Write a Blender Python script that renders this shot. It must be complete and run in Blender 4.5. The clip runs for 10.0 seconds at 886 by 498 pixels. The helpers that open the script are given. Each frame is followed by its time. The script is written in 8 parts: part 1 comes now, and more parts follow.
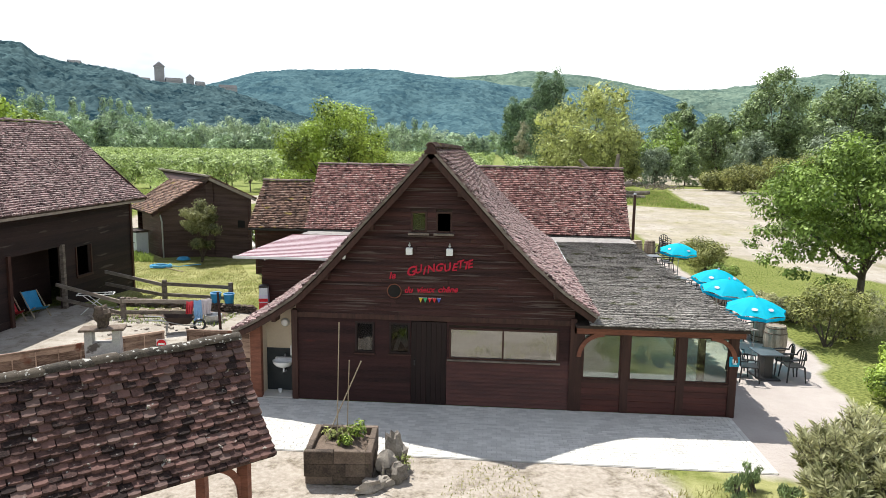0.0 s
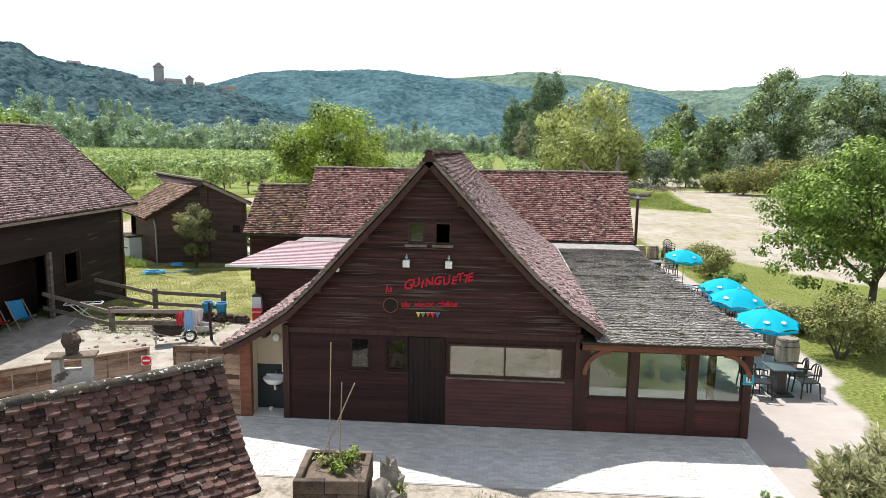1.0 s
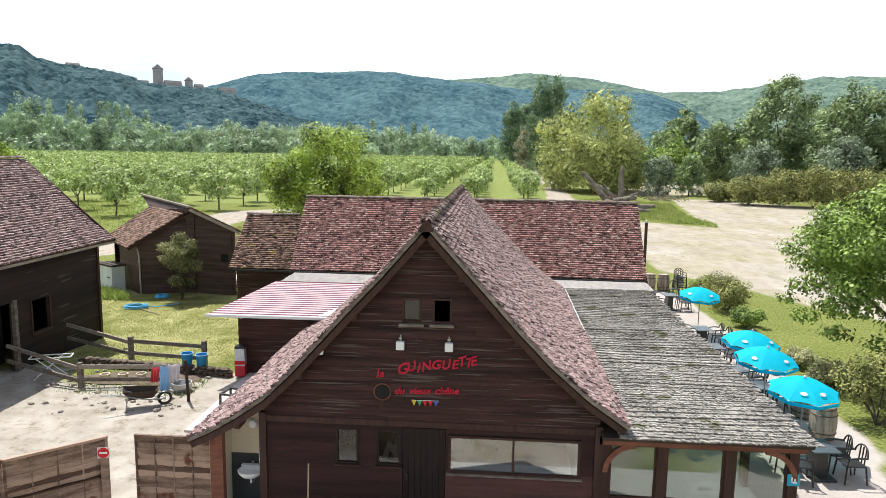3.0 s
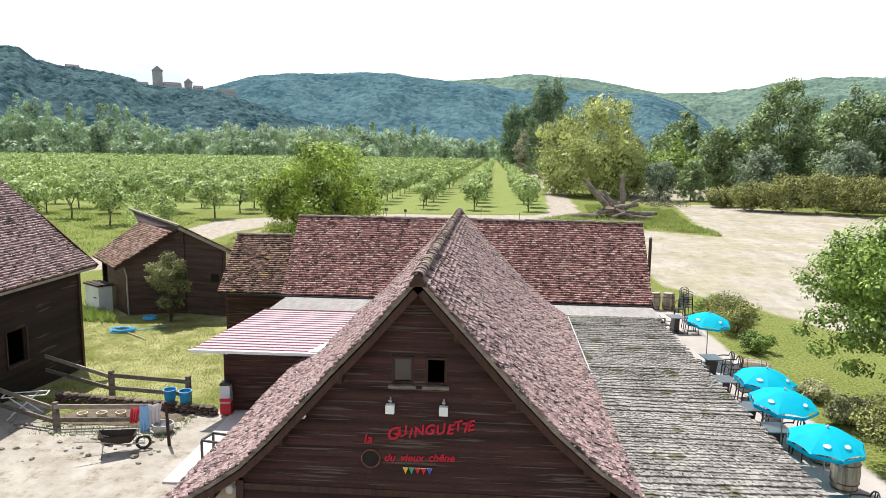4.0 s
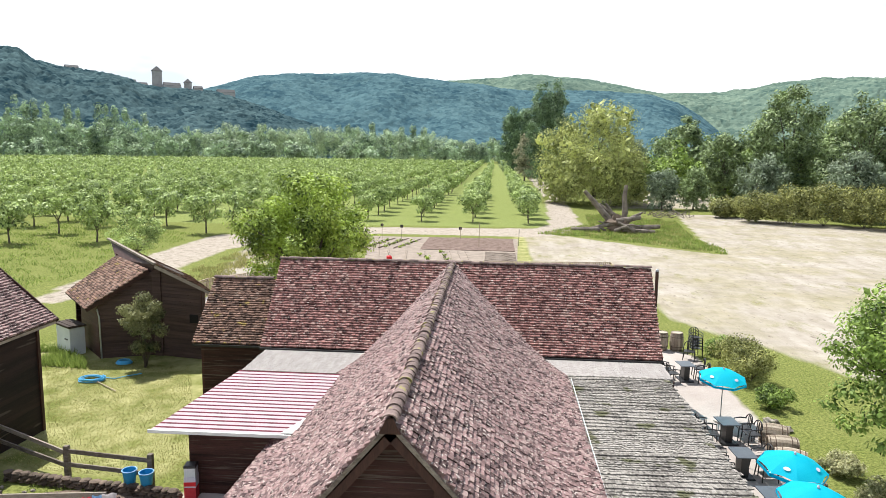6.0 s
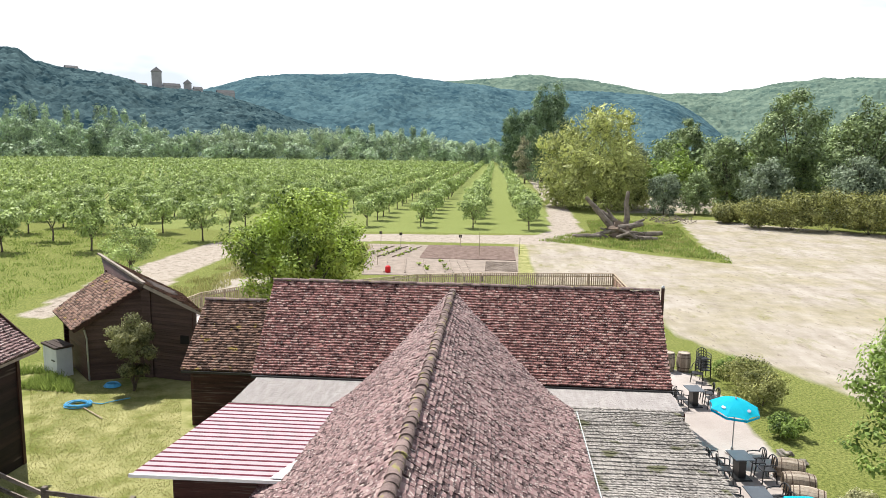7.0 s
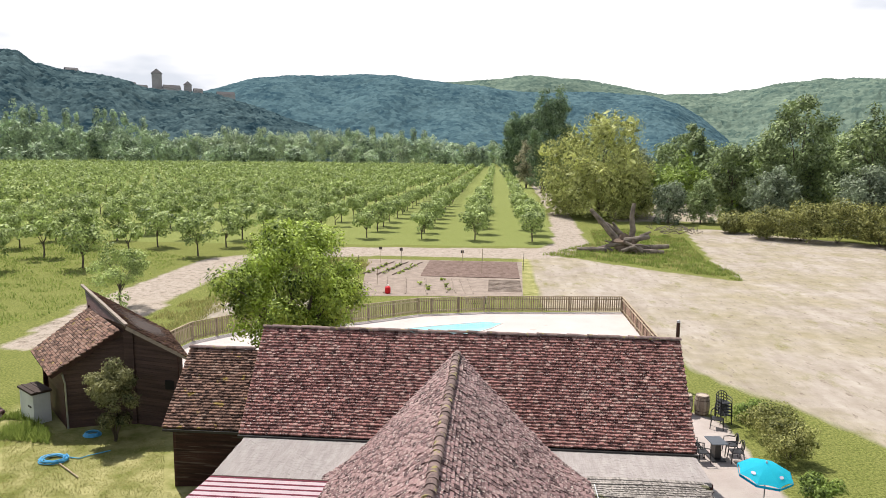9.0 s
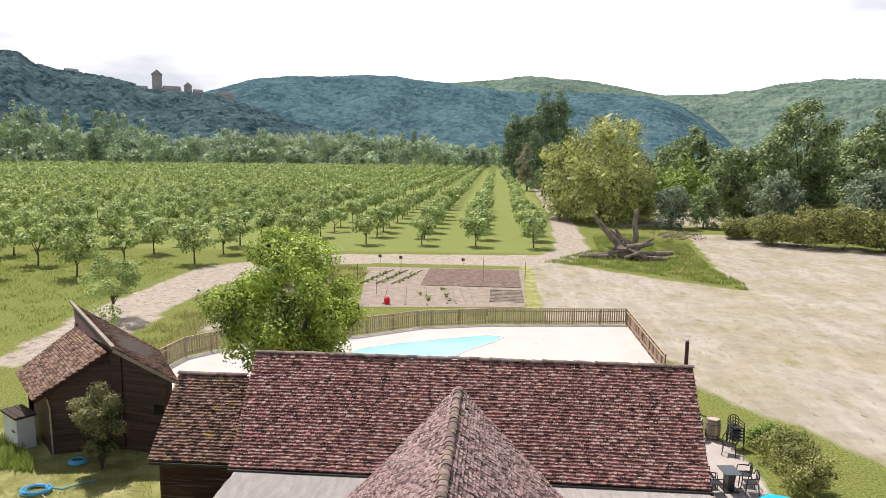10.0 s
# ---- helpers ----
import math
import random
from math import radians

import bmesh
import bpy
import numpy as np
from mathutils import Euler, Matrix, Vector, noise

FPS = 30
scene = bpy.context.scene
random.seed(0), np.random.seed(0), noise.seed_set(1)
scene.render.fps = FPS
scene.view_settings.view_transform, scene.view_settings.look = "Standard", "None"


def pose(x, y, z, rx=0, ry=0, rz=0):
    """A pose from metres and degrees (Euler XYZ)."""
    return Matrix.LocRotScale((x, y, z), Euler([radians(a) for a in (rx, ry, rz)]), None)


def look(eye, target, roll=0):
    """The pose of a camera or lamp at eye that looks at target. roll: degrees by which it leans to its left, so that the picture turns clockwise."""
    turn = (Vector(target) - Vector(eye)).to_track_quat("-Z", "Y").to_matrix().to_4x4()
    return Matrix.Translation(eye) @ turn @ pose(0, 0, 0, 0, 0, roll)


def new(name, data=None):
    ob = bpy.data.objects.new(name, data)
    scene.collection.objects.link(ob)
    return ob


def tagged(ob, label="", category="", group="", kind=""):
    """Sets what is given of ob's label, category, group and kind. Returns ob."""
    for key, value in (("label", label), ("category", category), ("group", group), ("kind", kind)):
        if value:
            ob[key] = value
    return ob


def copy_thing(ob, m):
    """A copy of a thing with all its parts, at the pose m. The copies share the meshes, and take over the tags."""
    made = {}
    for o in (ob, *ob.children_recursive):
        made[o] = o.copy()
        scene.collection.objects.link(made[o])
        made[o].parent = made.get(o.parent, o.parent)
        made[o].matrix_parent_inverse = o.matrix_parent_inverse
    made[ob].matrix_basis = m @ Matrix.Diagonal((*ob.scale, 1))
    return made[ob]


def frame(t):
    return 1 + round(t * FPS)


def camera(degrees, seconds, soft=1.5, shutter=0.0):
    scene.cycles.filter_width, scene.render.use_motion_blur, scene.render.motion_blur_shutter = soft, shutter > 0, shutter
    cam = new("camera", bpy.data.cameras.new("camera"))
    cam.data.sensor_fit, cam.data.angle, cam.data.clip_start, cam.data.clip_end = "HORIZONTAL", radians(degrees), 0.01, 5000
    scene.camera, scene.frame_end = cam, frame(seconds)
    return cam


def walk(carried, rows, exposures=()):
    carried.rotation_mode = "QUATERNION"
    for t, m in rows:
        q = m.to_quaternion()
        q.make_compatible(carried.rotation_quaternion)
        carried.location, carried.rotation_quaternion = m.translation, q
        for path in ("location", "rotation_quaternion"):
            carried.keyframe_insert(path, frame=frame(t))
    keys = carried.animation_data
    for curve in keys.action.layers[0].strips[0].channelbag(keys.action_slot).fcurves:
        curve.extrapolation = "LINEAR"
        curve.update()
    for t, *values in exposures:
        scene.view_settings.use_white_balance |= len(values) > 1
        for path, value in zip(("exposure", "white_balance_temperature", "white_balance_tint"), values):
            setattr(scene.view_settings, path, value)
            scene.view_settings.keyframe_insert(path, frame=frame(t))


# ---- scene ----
cam = camera(65.6, 10.0, soft=0.7)
PATH = [
    (0, (0.949, -15.781, 6.098), (0.8, -13.807, 5.81), 0.9),
    (0.5, (0.93, -15.414, 6.117), (0.782, -13.44, 5.83), 0.9),
    (1, (0.903, -14.975, 6.24), (0.755, -13.001, 5.954), 0.9),
    (1.5, (0.858, -14.497, 6.491), (0.711, -12.523, 6.206), 0.9),
    (2, (0.792, -13.979, 6.803), (0.645, -12.005, 6.521), 0.9),
    (2.5, (0.734, -13.435, 7.111), (0.587, -11.461, 6.828), 0.9),
    (4, (0.721, -11.523, 8.206), (0.574, -9.548, 7.926), 0.8),
    (4.5, (0.762, -10.901, 8.586), (0.614, -8.926, 8.306), 0.8),
    (5, (0.813, -10.336, 9.004), (0.664, -8.361, 8.723), 0.8),
    (5.5, (0.839, -9.743, 9.4), (0.691, -7.769, 9.119), 0.8),
    (7, (0.735, -7.926, 10.434), (0.588, -5.951, 10.154), 0.8),
    (7.5, (0.707, -7.437, 10.793), (0.559, -5.462, 10.514), 0.8),
    (8, (0.602, -6.907, 11.137), (0.455, -4.932, 10.859), 0.8),
    (8.5, (0.519, -6.334, 11.46), (0.371, -4.359, 11.181), 0.8),
    (9, (0.462, -5.714, 11.745), (0.313, -3.739, 11.467), 0.7),
    (9.5, (0.406, -5.108, 12.037), (0.256, -3.133, 11.759), 0.7),
    (10, (0.349, -4.446, 12.323), (0.199, -2.471, 12.047), 0.7),
]
walk(cam, [(t, look(eye, target, roll)) for t, eye, target, roll in PATH], exposures=((0, 0.52, 6400, 8), (5.5, 0.54, 6380, 8), (8, 0.32, 6640, 12), (10, 0.19, 6740, 14)))


# ---- light: bright thin cloud with the sun high behind the house ----
SUN = Vector((-2.08, 2.77, 6.15)).normalized()
world = bpy.data.worlds.new("sky")
scene.world = world
world.use_nodes = True
wn = world.node_tree
wn.nodes.clear()
w_out = wn.nodes.new("ShaderNodeOutputWorld")
w_bg = wn.nodes.new("ShaderNodeBackground")
w_bg.inputs[1].default_value = 1.0
w_sky = wn.nodes.new("ShaderNodeTexSky")
w_sky.sky_type = "NISHITA"
w_sky.sun_disc = False
w_sky.sun_elevation = math.asin(SUN.z)
w_sky.sun_rotation = math.atan2(SUN.x, SUN.y)
w_scale = wn.nodes.new("ShaderNodeMix")
w_scale.data_type = "RGBA"
w_scale.blend_type = "MULTIPLY"
w_scale.inputs[0].default_value = 1.0
w_scale.inputs[7].default_value = (0.10, 0.10, 0.10, 1)
w_tc = wn.nodes.new("ShaderNodeTexCoord")
w_map = wn.nodes.new("ShaderNodeMapping")
w_map.inputs["Scale"].default_value = (1.0, 1.0, 3.2)
w_map.inputs["Location"].default_value = (3.1, 1.7, 0.4)
w_noise = wn.nodes.new("ShaderNodeTexNoise")
w_noise.inputs["Scale"].default_value = 2.3
w_noise.inputs["Detail"].default_value = 5.0
w_ramp = wn.nodes.new("ShaderNodeValToRGB")
w_ramp.color_ramp.elements[0].position = 0.32
w_ramp.color_ramp.elements[0].color = (0.64, 0.70, 0.78, 1)
w_ramp.color_ramp.elements[1].position = 0.44
w_ramp.color_ramp.elements[1].color = (1.14, 1.145, 1.155, 1)
w_mix = wn.nodes.new("ShaderNodeMix")
w_mix.data_type = "RGBA"
w_sep = wn.nodes.new("ShaderNodeSeparateXYZ")
w_haze = wn.nodes.new("ShaderNodeMapRange")
w_haze.interpolation_type = "SMOOTHSTEP"
w_haze.inputs["From Min"].default_value, w_haze.inputs["From Max"].default_value = 0.10, 0.58
w_haze.inputs["To Min"].default_value, w_haze.inputs["To Max"].default_value = 0.95, 0.22
wn.links.new(w_tc.outputs["Generated"], w_sep.inputs[0])
wn.links.new(w_sep.outputs["Z"], w_haze.inputs["Value"])
wn.links.new(w_haze.outputs["Result"], w_mix.inputs[0])
wn.links.new(w_tc.outputs["Generated"], w_map.inputs["Vector"])
wn.links.new(w_map.outputs["Vector"], w_noise.inputs["Vector"])
wn.links.new(w_noise.outputs["Fac"], w_ramp.inputs["Fac"])
wn.links.new(w_sky.outputs["Color"], w_scale.inputs[6])
wn.links.new(w_scale.outputs[2], w_mix.inputs[6])
wn.links.new(w_ramp.outputs["Color"], w_mix.inputs[7])
wn.links.new(w_mix.outputs[2], w_bg.inputs[0])
wn.links.new(w_bg.outputs[0], w_out.inputs[0])

sun_data = bpy.data.lights.new("sun", "SUN")
sun_data.energy = 5.0
sun_data.angle = radians(0.53)
sun_data.color = (1.0, 0.965, 0.91)
sun = new("sun", sun_data)
sun.matrix_world = look(SUN * 60, (0, 0, 0))


# ---- materials ----
def material(name, dark, light, scale=3.0, rough=0.85, bump=0.2, fine=40.0, vary=0.0, metal=0.0,
             spots=None, spot_at=0.62, spot_scale=9.0, stretch=(1, 1, 1), island=False, spot_stretch=(1, 1, 1), cells=0.0, low=0.30, high=0.74, through_leaf=0.0,
             spec=0.3, bump_size=0.02, odd=None, odd_part=0.12):
    """Two-scale mottled surface. spots: colour of patches (lichen, rust, wear). vary: change from piece to piece."""
    m = bpy.data.materials.new(name)
    m.use_nodes = True
    nt = m.node_tree
    bsdf = nt.nodes["Principled BSDF"]
    tc = nt.nodes.new("ShaderNodeTexCoord")
    mp = nt.nodes.new("ShaderNodeMapping")
    mp.inputs["Scale"].default_value = stretch
    geo = nt.nodes.new("ShaderNodeNewGeometry")
    nt.links.new(geo.outputs["Position"], mp.inputs["Vector"])
    n1 = nt.nodes.new("ShaderNodeTexNoise")
    n1.inputs["Scale"].default_value = scale
    n1.inputs["Detail"].default_value = 4.0
    n2 = nt.nodes.new("ShaderNodeTexNoise")
    n2.inputs["Scale"].default_value = fine
    n2.inputs["Detail"].default_value = 3.0
    nt.links.new(mp.outputs["Vector"], n1.inputs["Vector"])
    nt.links.new(mp.outputs["Vector"], n2.inputs["Vector"])
    add = nt.nodes.new("ShaderNodeMath")
    add.operation = "MULTIPLY_ADD"
    add.inputs[1].default_value = 0.45
    nt.links.new(n2.outputs["Fac"], add.inputs[0])
    half = nt.nodes.new("ShaderNodeMath")
    half.operation = "MULTIPLY"
    half.inputs[1].default_value = 0.62
    nt.links.new(n1.outputs["Fac"], half.inputs[0])
    nt.links.new(half.outputs[0], add.inputs[2])
    fac = add.outputs[0]
    if vary:
        if cells:
            vo = nt.nodes.new("ShaderNodeTexVoronoi")
            vo.inputs["Scale"].default_value = cells
            nt.links.new(geo.outputs["Position"], vo.inputs["Vector"])
            sp = nt.nodes.new("ShaderNodeSeparateColor")
            nt.links.new(vo.outputs["Color"], sp.inputs["Color"])
            rnd = sp.outputs[0]
        elif island:
            rnd = geo.outputs["Random Per Island"]
        else:
            oi = nt.nodes.new("ShaderNodeObjectInfo")
            rnd = oi.outputs["Random"]
        mv = nt.nodes.new("ShaderNodeMath")
        mv.operation = "MULTIPLY_ADD"
        mv.inputs[1].default_value = vary
        nt.links.new(rnd, mv.inputs[0])
        sh = nt.nodes.new("ShaderNodeMath")
        sh.operation = "SUBTRACT"
        sh.inputs[1].default_value = vary / 2
        nt.links.new(fac, sh.inputs[0])
        nt.links.new(sh.outputs[0], mv.inputs[2])
        fac = mv.outputs[0]
    ramp = nt.nodes.new("ShaderNodeValToRGB")
    ramp.color_ramp.elements[0].position = low
    ramp.color_ramp.elements[0].color = (*dark, 1)
    ramp.color_ramp.elements[1].position = high
    ramp.color_ramp.elements[1].color = (*light, 1)
    nt.links.new(fac, ramp.inputs["Fac"])
    col = ramp.outputs["Color"]
    if spots:
        n3 = nt.nodes.new("ShaderNodeTexNoise")
        n3.inputs["Scale"].default_value = spot_scale
        n3.inputs["Detail"].default_value = 3.0
        mp3 = nt.nodes.new("ShaderNodeMapping")
        mp3.inputs["Scale"].default_value = spot_stretch
        nt.links.new(geo.outputs["Position"], mp3.inputs["Vector"])
        nt.links.new(mp3.outputs["Vector"], n3.inputs["Vector"])
        r3 = nt.nodes.new("ShaderNodeValToRGB")
        r3.color_ramp.elements[0].position = spot_at
        r3.color_ramp.elements[0].color = (0, 0, 0, 1)
        r3.color_ramp.elements[1].position = spot_at + 0.06
        r3.color_ramp.elements[1].color = (1, 1, 1, 1)
        nt.links.new(n3.outputs["Fac"], r3.inputs["Fac"])
        mx = nt.nodes.new("ShaderNodeMix")
        mx.data_type = "RGBA"
        nt.links.new(r3.outputs["Color"], mx.inputs[0])
        nt.links.new(col, mx.inputs[6])
        mx.inputs[7].default_value = (*spots, 1)
        col = mx.outputs[2]
    if odd:
        last = rnd
        for op, val in (("MULTIPLY", 37.7), ("FRACT", 0.0), ("LESS_THAN", odd_part), ("MULTIPLY", 0.75)):
            k = nt.nodes.new("ShaderNodeMath")
            k.operation = op
            k.inputs[1].default_value = val
            nt.links.new(last, k.inputs[0])
            last = k.outputs[0]
        mo = nt.nodes.new("ShaderNodeMix")
        mo.data_type = "RGBA"
        nt.links.new(last, mo.inputs[0])
        nt.links.new(col, mo.inputs[6])
        mo.inputs[7].default_value = (*odd, 1)
        col = mo.outputs[2]
    nt.links.new(col, bsdf.inputs["Base Color"])
    bsdf.inputs["Roughness"].default_value = rough
    bsdf.inputs["Metallic"].default_value = metal
    bsdf.inputs["Specular IOR Level"].default_value = spec
    if bump:
        bp = nt.nodes.new("ShaderNodeBump")
        bp.inputs["Strength"].default_value = bump
        bp.inputs["Distance"].default_value = bump_size
        nt.links.new(add.outputs[0], bp.inputs["Height"])
        nt.links.new(bp.outputs["Normal"], bsdf.inputs["Normal"])
    if through_leaf:
        tr = nt.nodes.new("ShaderNodeBsdfTranslucent")
        nt.links.new(col, tr.inputs["Color"])
        ms = nt.nodes.new("ShaderNodeMixShader")
        ms.inputs[0].default_value = through_leaf
        out = nt.nodes["Material Output"]
        nt.links.new(bsdf.outputs[0], ms.inputs[1])
        nt.links.new(tr.outputs[0], ms.inputs[2])
        nt.links.new(ms.outputs[0], out.inputs["Surface"])
    return m


def glass_material(name, mirror, tint=(0.9, 0.95, 0.95)):
    m = bpy.data.materials.new(name)
    m.use_nodes = True
    nt = m.node_tree
    nt.nodes.remove(nt.nodes["Principled BSDF"])
    tr = nt.nodes.new("ShaderNodeBsdfTransparent")
    tr.inputs["Color"].default_value = (*tint, 1)
    gl = nt.nodes.new("ShaderNodeBsdfGlossy")
    gl.inputs["Roughness"].default_value = 0.03
    ms = nt.nodes.new("ShaderNodeMixShader")
    ms.inputs[0].default_value = mirror
    nt.links.new(tr.outputs[0], ms.inputs[1])
    nt.links.new(gl.outputs[0], ms.inputs[2])
    nt.links.new(ms.outputs[0], nt.nodes["Material Output"].inputs["Surface"])
    return m


TILE = dict(scale=5.0, fine=38, vary=0.42, rough=0.92, bump=0.8, spots=(0.46, 0.40, 0.36), spot_at=0.585, spot_scale=17.0, odd=(0.34, 0.25, 0.23), odd_part=0.10)


def tile_pair(name, dark, light, **changes):
    """The same tile for single pieces and for the joined covering."""
    look_of = dict(TILE, **changes)
    return material(name, dark, light, **look_of), material(name + " joined", dark, light, island=True, **look_of)


M_TILE, M_TILE_J = tile_pair("roof tile old red", (0.046, 0.027, 0.027), (0.285, 0.182, 0.174))
M_TILE_BACK, M_TILE_BACK_J = tile_pair("roof tile brown red", (0.042, 0.016, 0.015), (0.365, 0.180, 0.158), spot_at=0.60, vary=0.32, odd=(0.42, 0.28, 0.24), odd_part=0.12)
M_TILE_WING, M_TILE_WING_J = tile_pair("mossy brown wing tile", (0.032, 0.018, 0.013), (0.26, 0.155, 0.115), spots=(0.28, 0.20, 0.06), spot_at=0.64, spot_scale=3.0, odd=(0.27, 0.19, 0.15))
M_RIDGE = material("ridge tile with lichen", (0.080, 0.055, 0.050), (0.27, 0.195, 0.175), scale=6, fine=40, vary=0.3, bump=0.5,
                   spots=(0.24, 0.21, 0.08), spot_at=0.60, spot_scale=6)
M_DECK = material("old roof boarding", (0.03, 0.02, 0.017), (0.07, 0.05, 0.04), scale=4)
M_BOARD_LOW = material("black brown stained boards", (0.0085, 0.0032, 0.0031), (0.056, 0.0200, 0.0172), scale=1.2, fine=26, vary=0.12, rough=0.6, bump=0.3, stretch=(0.35, 0.35, 4.0), spec=0.22, spots=(0.075, 0.020, 0.016), spot_at=0.66, spot_scale=0.7, spot_stretch=(0.6, 1, 4.0))
M_BOARD = material("dark stained boards", (0.0115, 0.0050, 0.0043), (0.082, 0.0330, 0.0265), scale=1.6, fine=30, vary=0.18, rough=0.6,
                   bump=0.35, stretch=(0.35, 0.35, 5.0), spots=(0.100, 0.072, 0.060), spot_at=0.575, spot_scale=1.5, spec=0.22, spot_stretch=(0.45, 1, 16.0))
M_BOARD_BARN = material("black brown barn boards", (0.006, 0.0032, 0.003), (0.030, 0.015, 0.012), scale=1.6, fine=30, vary=0.45, rough=0.7, bump=0.35, stretch=(0.35, 0.35, 5.0),
                        spots=(0.070, 0.052, 0.044), spot_at=0.64, spot_scale=1.2, spot_stretch=(1, 0.5, 5.0), spec=0.3)
M_BOARD_SHED = material("weathered brown shed boards", (0.034, 0.020, 0.017), (0.125, 0.080, 0.066), scale=1.6, fine=30, vary=0.14, rough=0.8, bump=0.35, stretch=(0.35, 0.35, 5.0), spec=0.3)
M_BOARD_RED = material("red brown stained boards", (0.026, 0.0065, 0.0055), (0.105, 0.031, 0.024), scale=2.5, fine=30, vary=0.12, rough=0.55,
                       bump=0.35, stretch=(0.4, 0.4, 5.0), spec=0.4)
M_DOOR = material("almost black stained door boards", (0.007, 0.0030, 0.0030), (0.019, 0.0080, 0.0074), scale=2.5, fine=30, vary=0.2, rough=0.55, stretch=(6, 6, .5))
M_BEAM = material("red brown oiled beam", (0.075, 0.024, 0.014), (0.25, 0.095, 0.057), scale=3, fine=25, rough=0.6, stretch=(0.5, 1, 3))
M_POST = material("dark brown post", (0.022, 0.010, 0.008), (0.070, 0.030, 0.022), scale=3, fine=25, rough=0.6, stretch=(4, 4, 0.5))
M_GREYWOOD = material("weathered grey wood", (0.10, 0.08, 0.065), (0.34, 0.29, 0.24), scale=4, fine=30, rough=0.9, stretch=(1, 1, 3), vary=0.3)
M_FENCEWOOD = material("brown weathered fence board", (0.085, 0.048, 0.034), (0.40, 0.275, 0.205), scale=2.2, fine=18, rough=0.85, vary=0.5, stretch=(0.5, 0.5, 4), spots=(0.13, 0.045, 0.025), spot_at=0.62, spot_scale=1.6)
M_PALE = material("pale weathered fence slat", (0.22, 0.17, 0.11), (0.46, 0.38, 0.27), scale=3, fine=25, rough=0.85, vary=0.3, stretch=(3, 3, 1))
M_BRUSH = material("grey brushwood roofing", (0.090, 0.081, 0.073), (0.36, 0.333, 0.300), scale=1.2, fine=30, rough=0.95, island=True, vary=0.30, bump=0.4, spots=(0.10, 0.10, 0.055), spot_at=0.62, spot_scale=1.3)
M_BRUSH_PALE = material("pale bleached reed matting", (0.27, 0.245, 0.23), (0.42, 0.39, 0.37), scale=2.5, fine=60, rough=0.95, island=True, vary=0.15, bump=0.5, stretch=(2, .5, 2))
M_CREAM = material("cream render", (0.50, 0.42, 0.31), (0.62, 0.53, 0.40), scale=2, rough=0.9)
M_DARKPANEL = material("dark grey wall panel", (0.022, 0.028, 0.030), (0.045, 0.052, 0.055), scale=3, rough=0.5)
M_WHITE = material("white ceramic", (0.78, 0.78, 0.77), (0.86, 0.86, 0.85), scale=2, rough=0.2, bump=0, spec=0.5)
M_WHITEPAINT = material("white paint", (0.68, 0.68, 0.66), (0.82, 0.82, 0.80), scale=3, rough=0.6)
M_METALBOX = material("pale painted sheet metal", (0.50, 0.54, 0.56), (0.68, 0.71, 0.72), scale=2, rough=0.5, spots=(0.3, 0.27, 0.22), spot_at=0.72, spot_scale=3)
M_STEEL = material("galvanised steel", (0.30, 0.31, 0.32), (0.48, 0.49, 0.50), scale=8, rough=0.4, metal=0.8)
M_BLACK = material("black plastic", (0.012, 0.012, 0.013), (0.025, 0.025, 0.026), scale=8, rough=0.4, bump=0, spec=0.5)
M_TABLE = material("dark grey table top", (0.05, 0.06, 0.07), (0.085, 0.10, 0.115), scale=5, rough=0.32, bump=0, spec=0.5)
M_UMB = material("bright blue canvas", (0.0, 0.58, 0.80), (0.015, 0.68, 0.88), scale=2, rough=0.75, bump=0.1, through_leaf=0.5)
M_UMB_LOGO = material("white print on canvas", (0.44, 0.50, 0.60), (0.66, 0.60, 0.66), scale=3, rough=0.75)
M_RED = material("red paint", (0.50, 0.010, 0.018), (0.66, 0.022, 0.030), scale=6, rough=0.5)
M_YELLOW = material("yellow paint", (0.60, 0.42, 0.03), (0.72, 0.52, 0.06), scale=6, rough=0.5)
M_GREENP = material("green paint", (0.03, 0.26, 0.10), (0.06, 0.34, 0.15), scale=6, rough=0.5)
M_BLUEP = material("blue paint", (0.04, 0.07, 0.35), (0.08, 0.12, 0.45), scale=6, rough=0.5)
M_SIGNBLUE = material("light blue sign", (0.02, 0.30, 0.46), (0.04, 0.38, 0.55), scale=6, rough=0.4)
M_HOSE = material("light blue hose", (0.05, 0.34, 0.62), (0.12, 0.46, 0.74), scale=8, rough=0.45)
M_BUCKET = material("blue plastic tub", (0.015, 0.20, 0.42), (0.04, 0.32, 0.56), scale=5, rough=0.4)
M_BARREL = material("weathered oak staves", (0.19, 0.15, 0.11), (0.46, 0.39, 0.31), scale=4, fine=30, rough=0.85, vary=0.35, stretch=(3, 3, .5))
M_HOOP = material("rusty iron hoop", (0.05, 0.035, 0.028), (0.15, 0.10, 0.075), scale=7, rough=0.7, metal=0.5)
M_POOLDECK = material("pale beige pool surround", (0.46, 0.41, 0.38), (0.57, 0.51, 0.48), scale=0.6, fine=20, rough=0.92, spots=(0.42, 0.37, 0.33), spot_at=0.66, spot_scale=0.8)
M_CONC = material("pale concrete", (0.50, 0.47, 0.43), (0.68, 0.65, 0.60), scale=1.2, fine=50, rough=0.92, spots=(0.42, 0.39, 0.35), spot_at=0.66, spot_scale=1.5)
M_CHIMNEY = material("grey render", (0.33, 0.31, 0.29), (0.56, 0.53, 0.49), scale=5, fine=40, rough=0.95, spots=(0.12, 0.10, 0.085), spot_at=0.6, spot_scale=5)
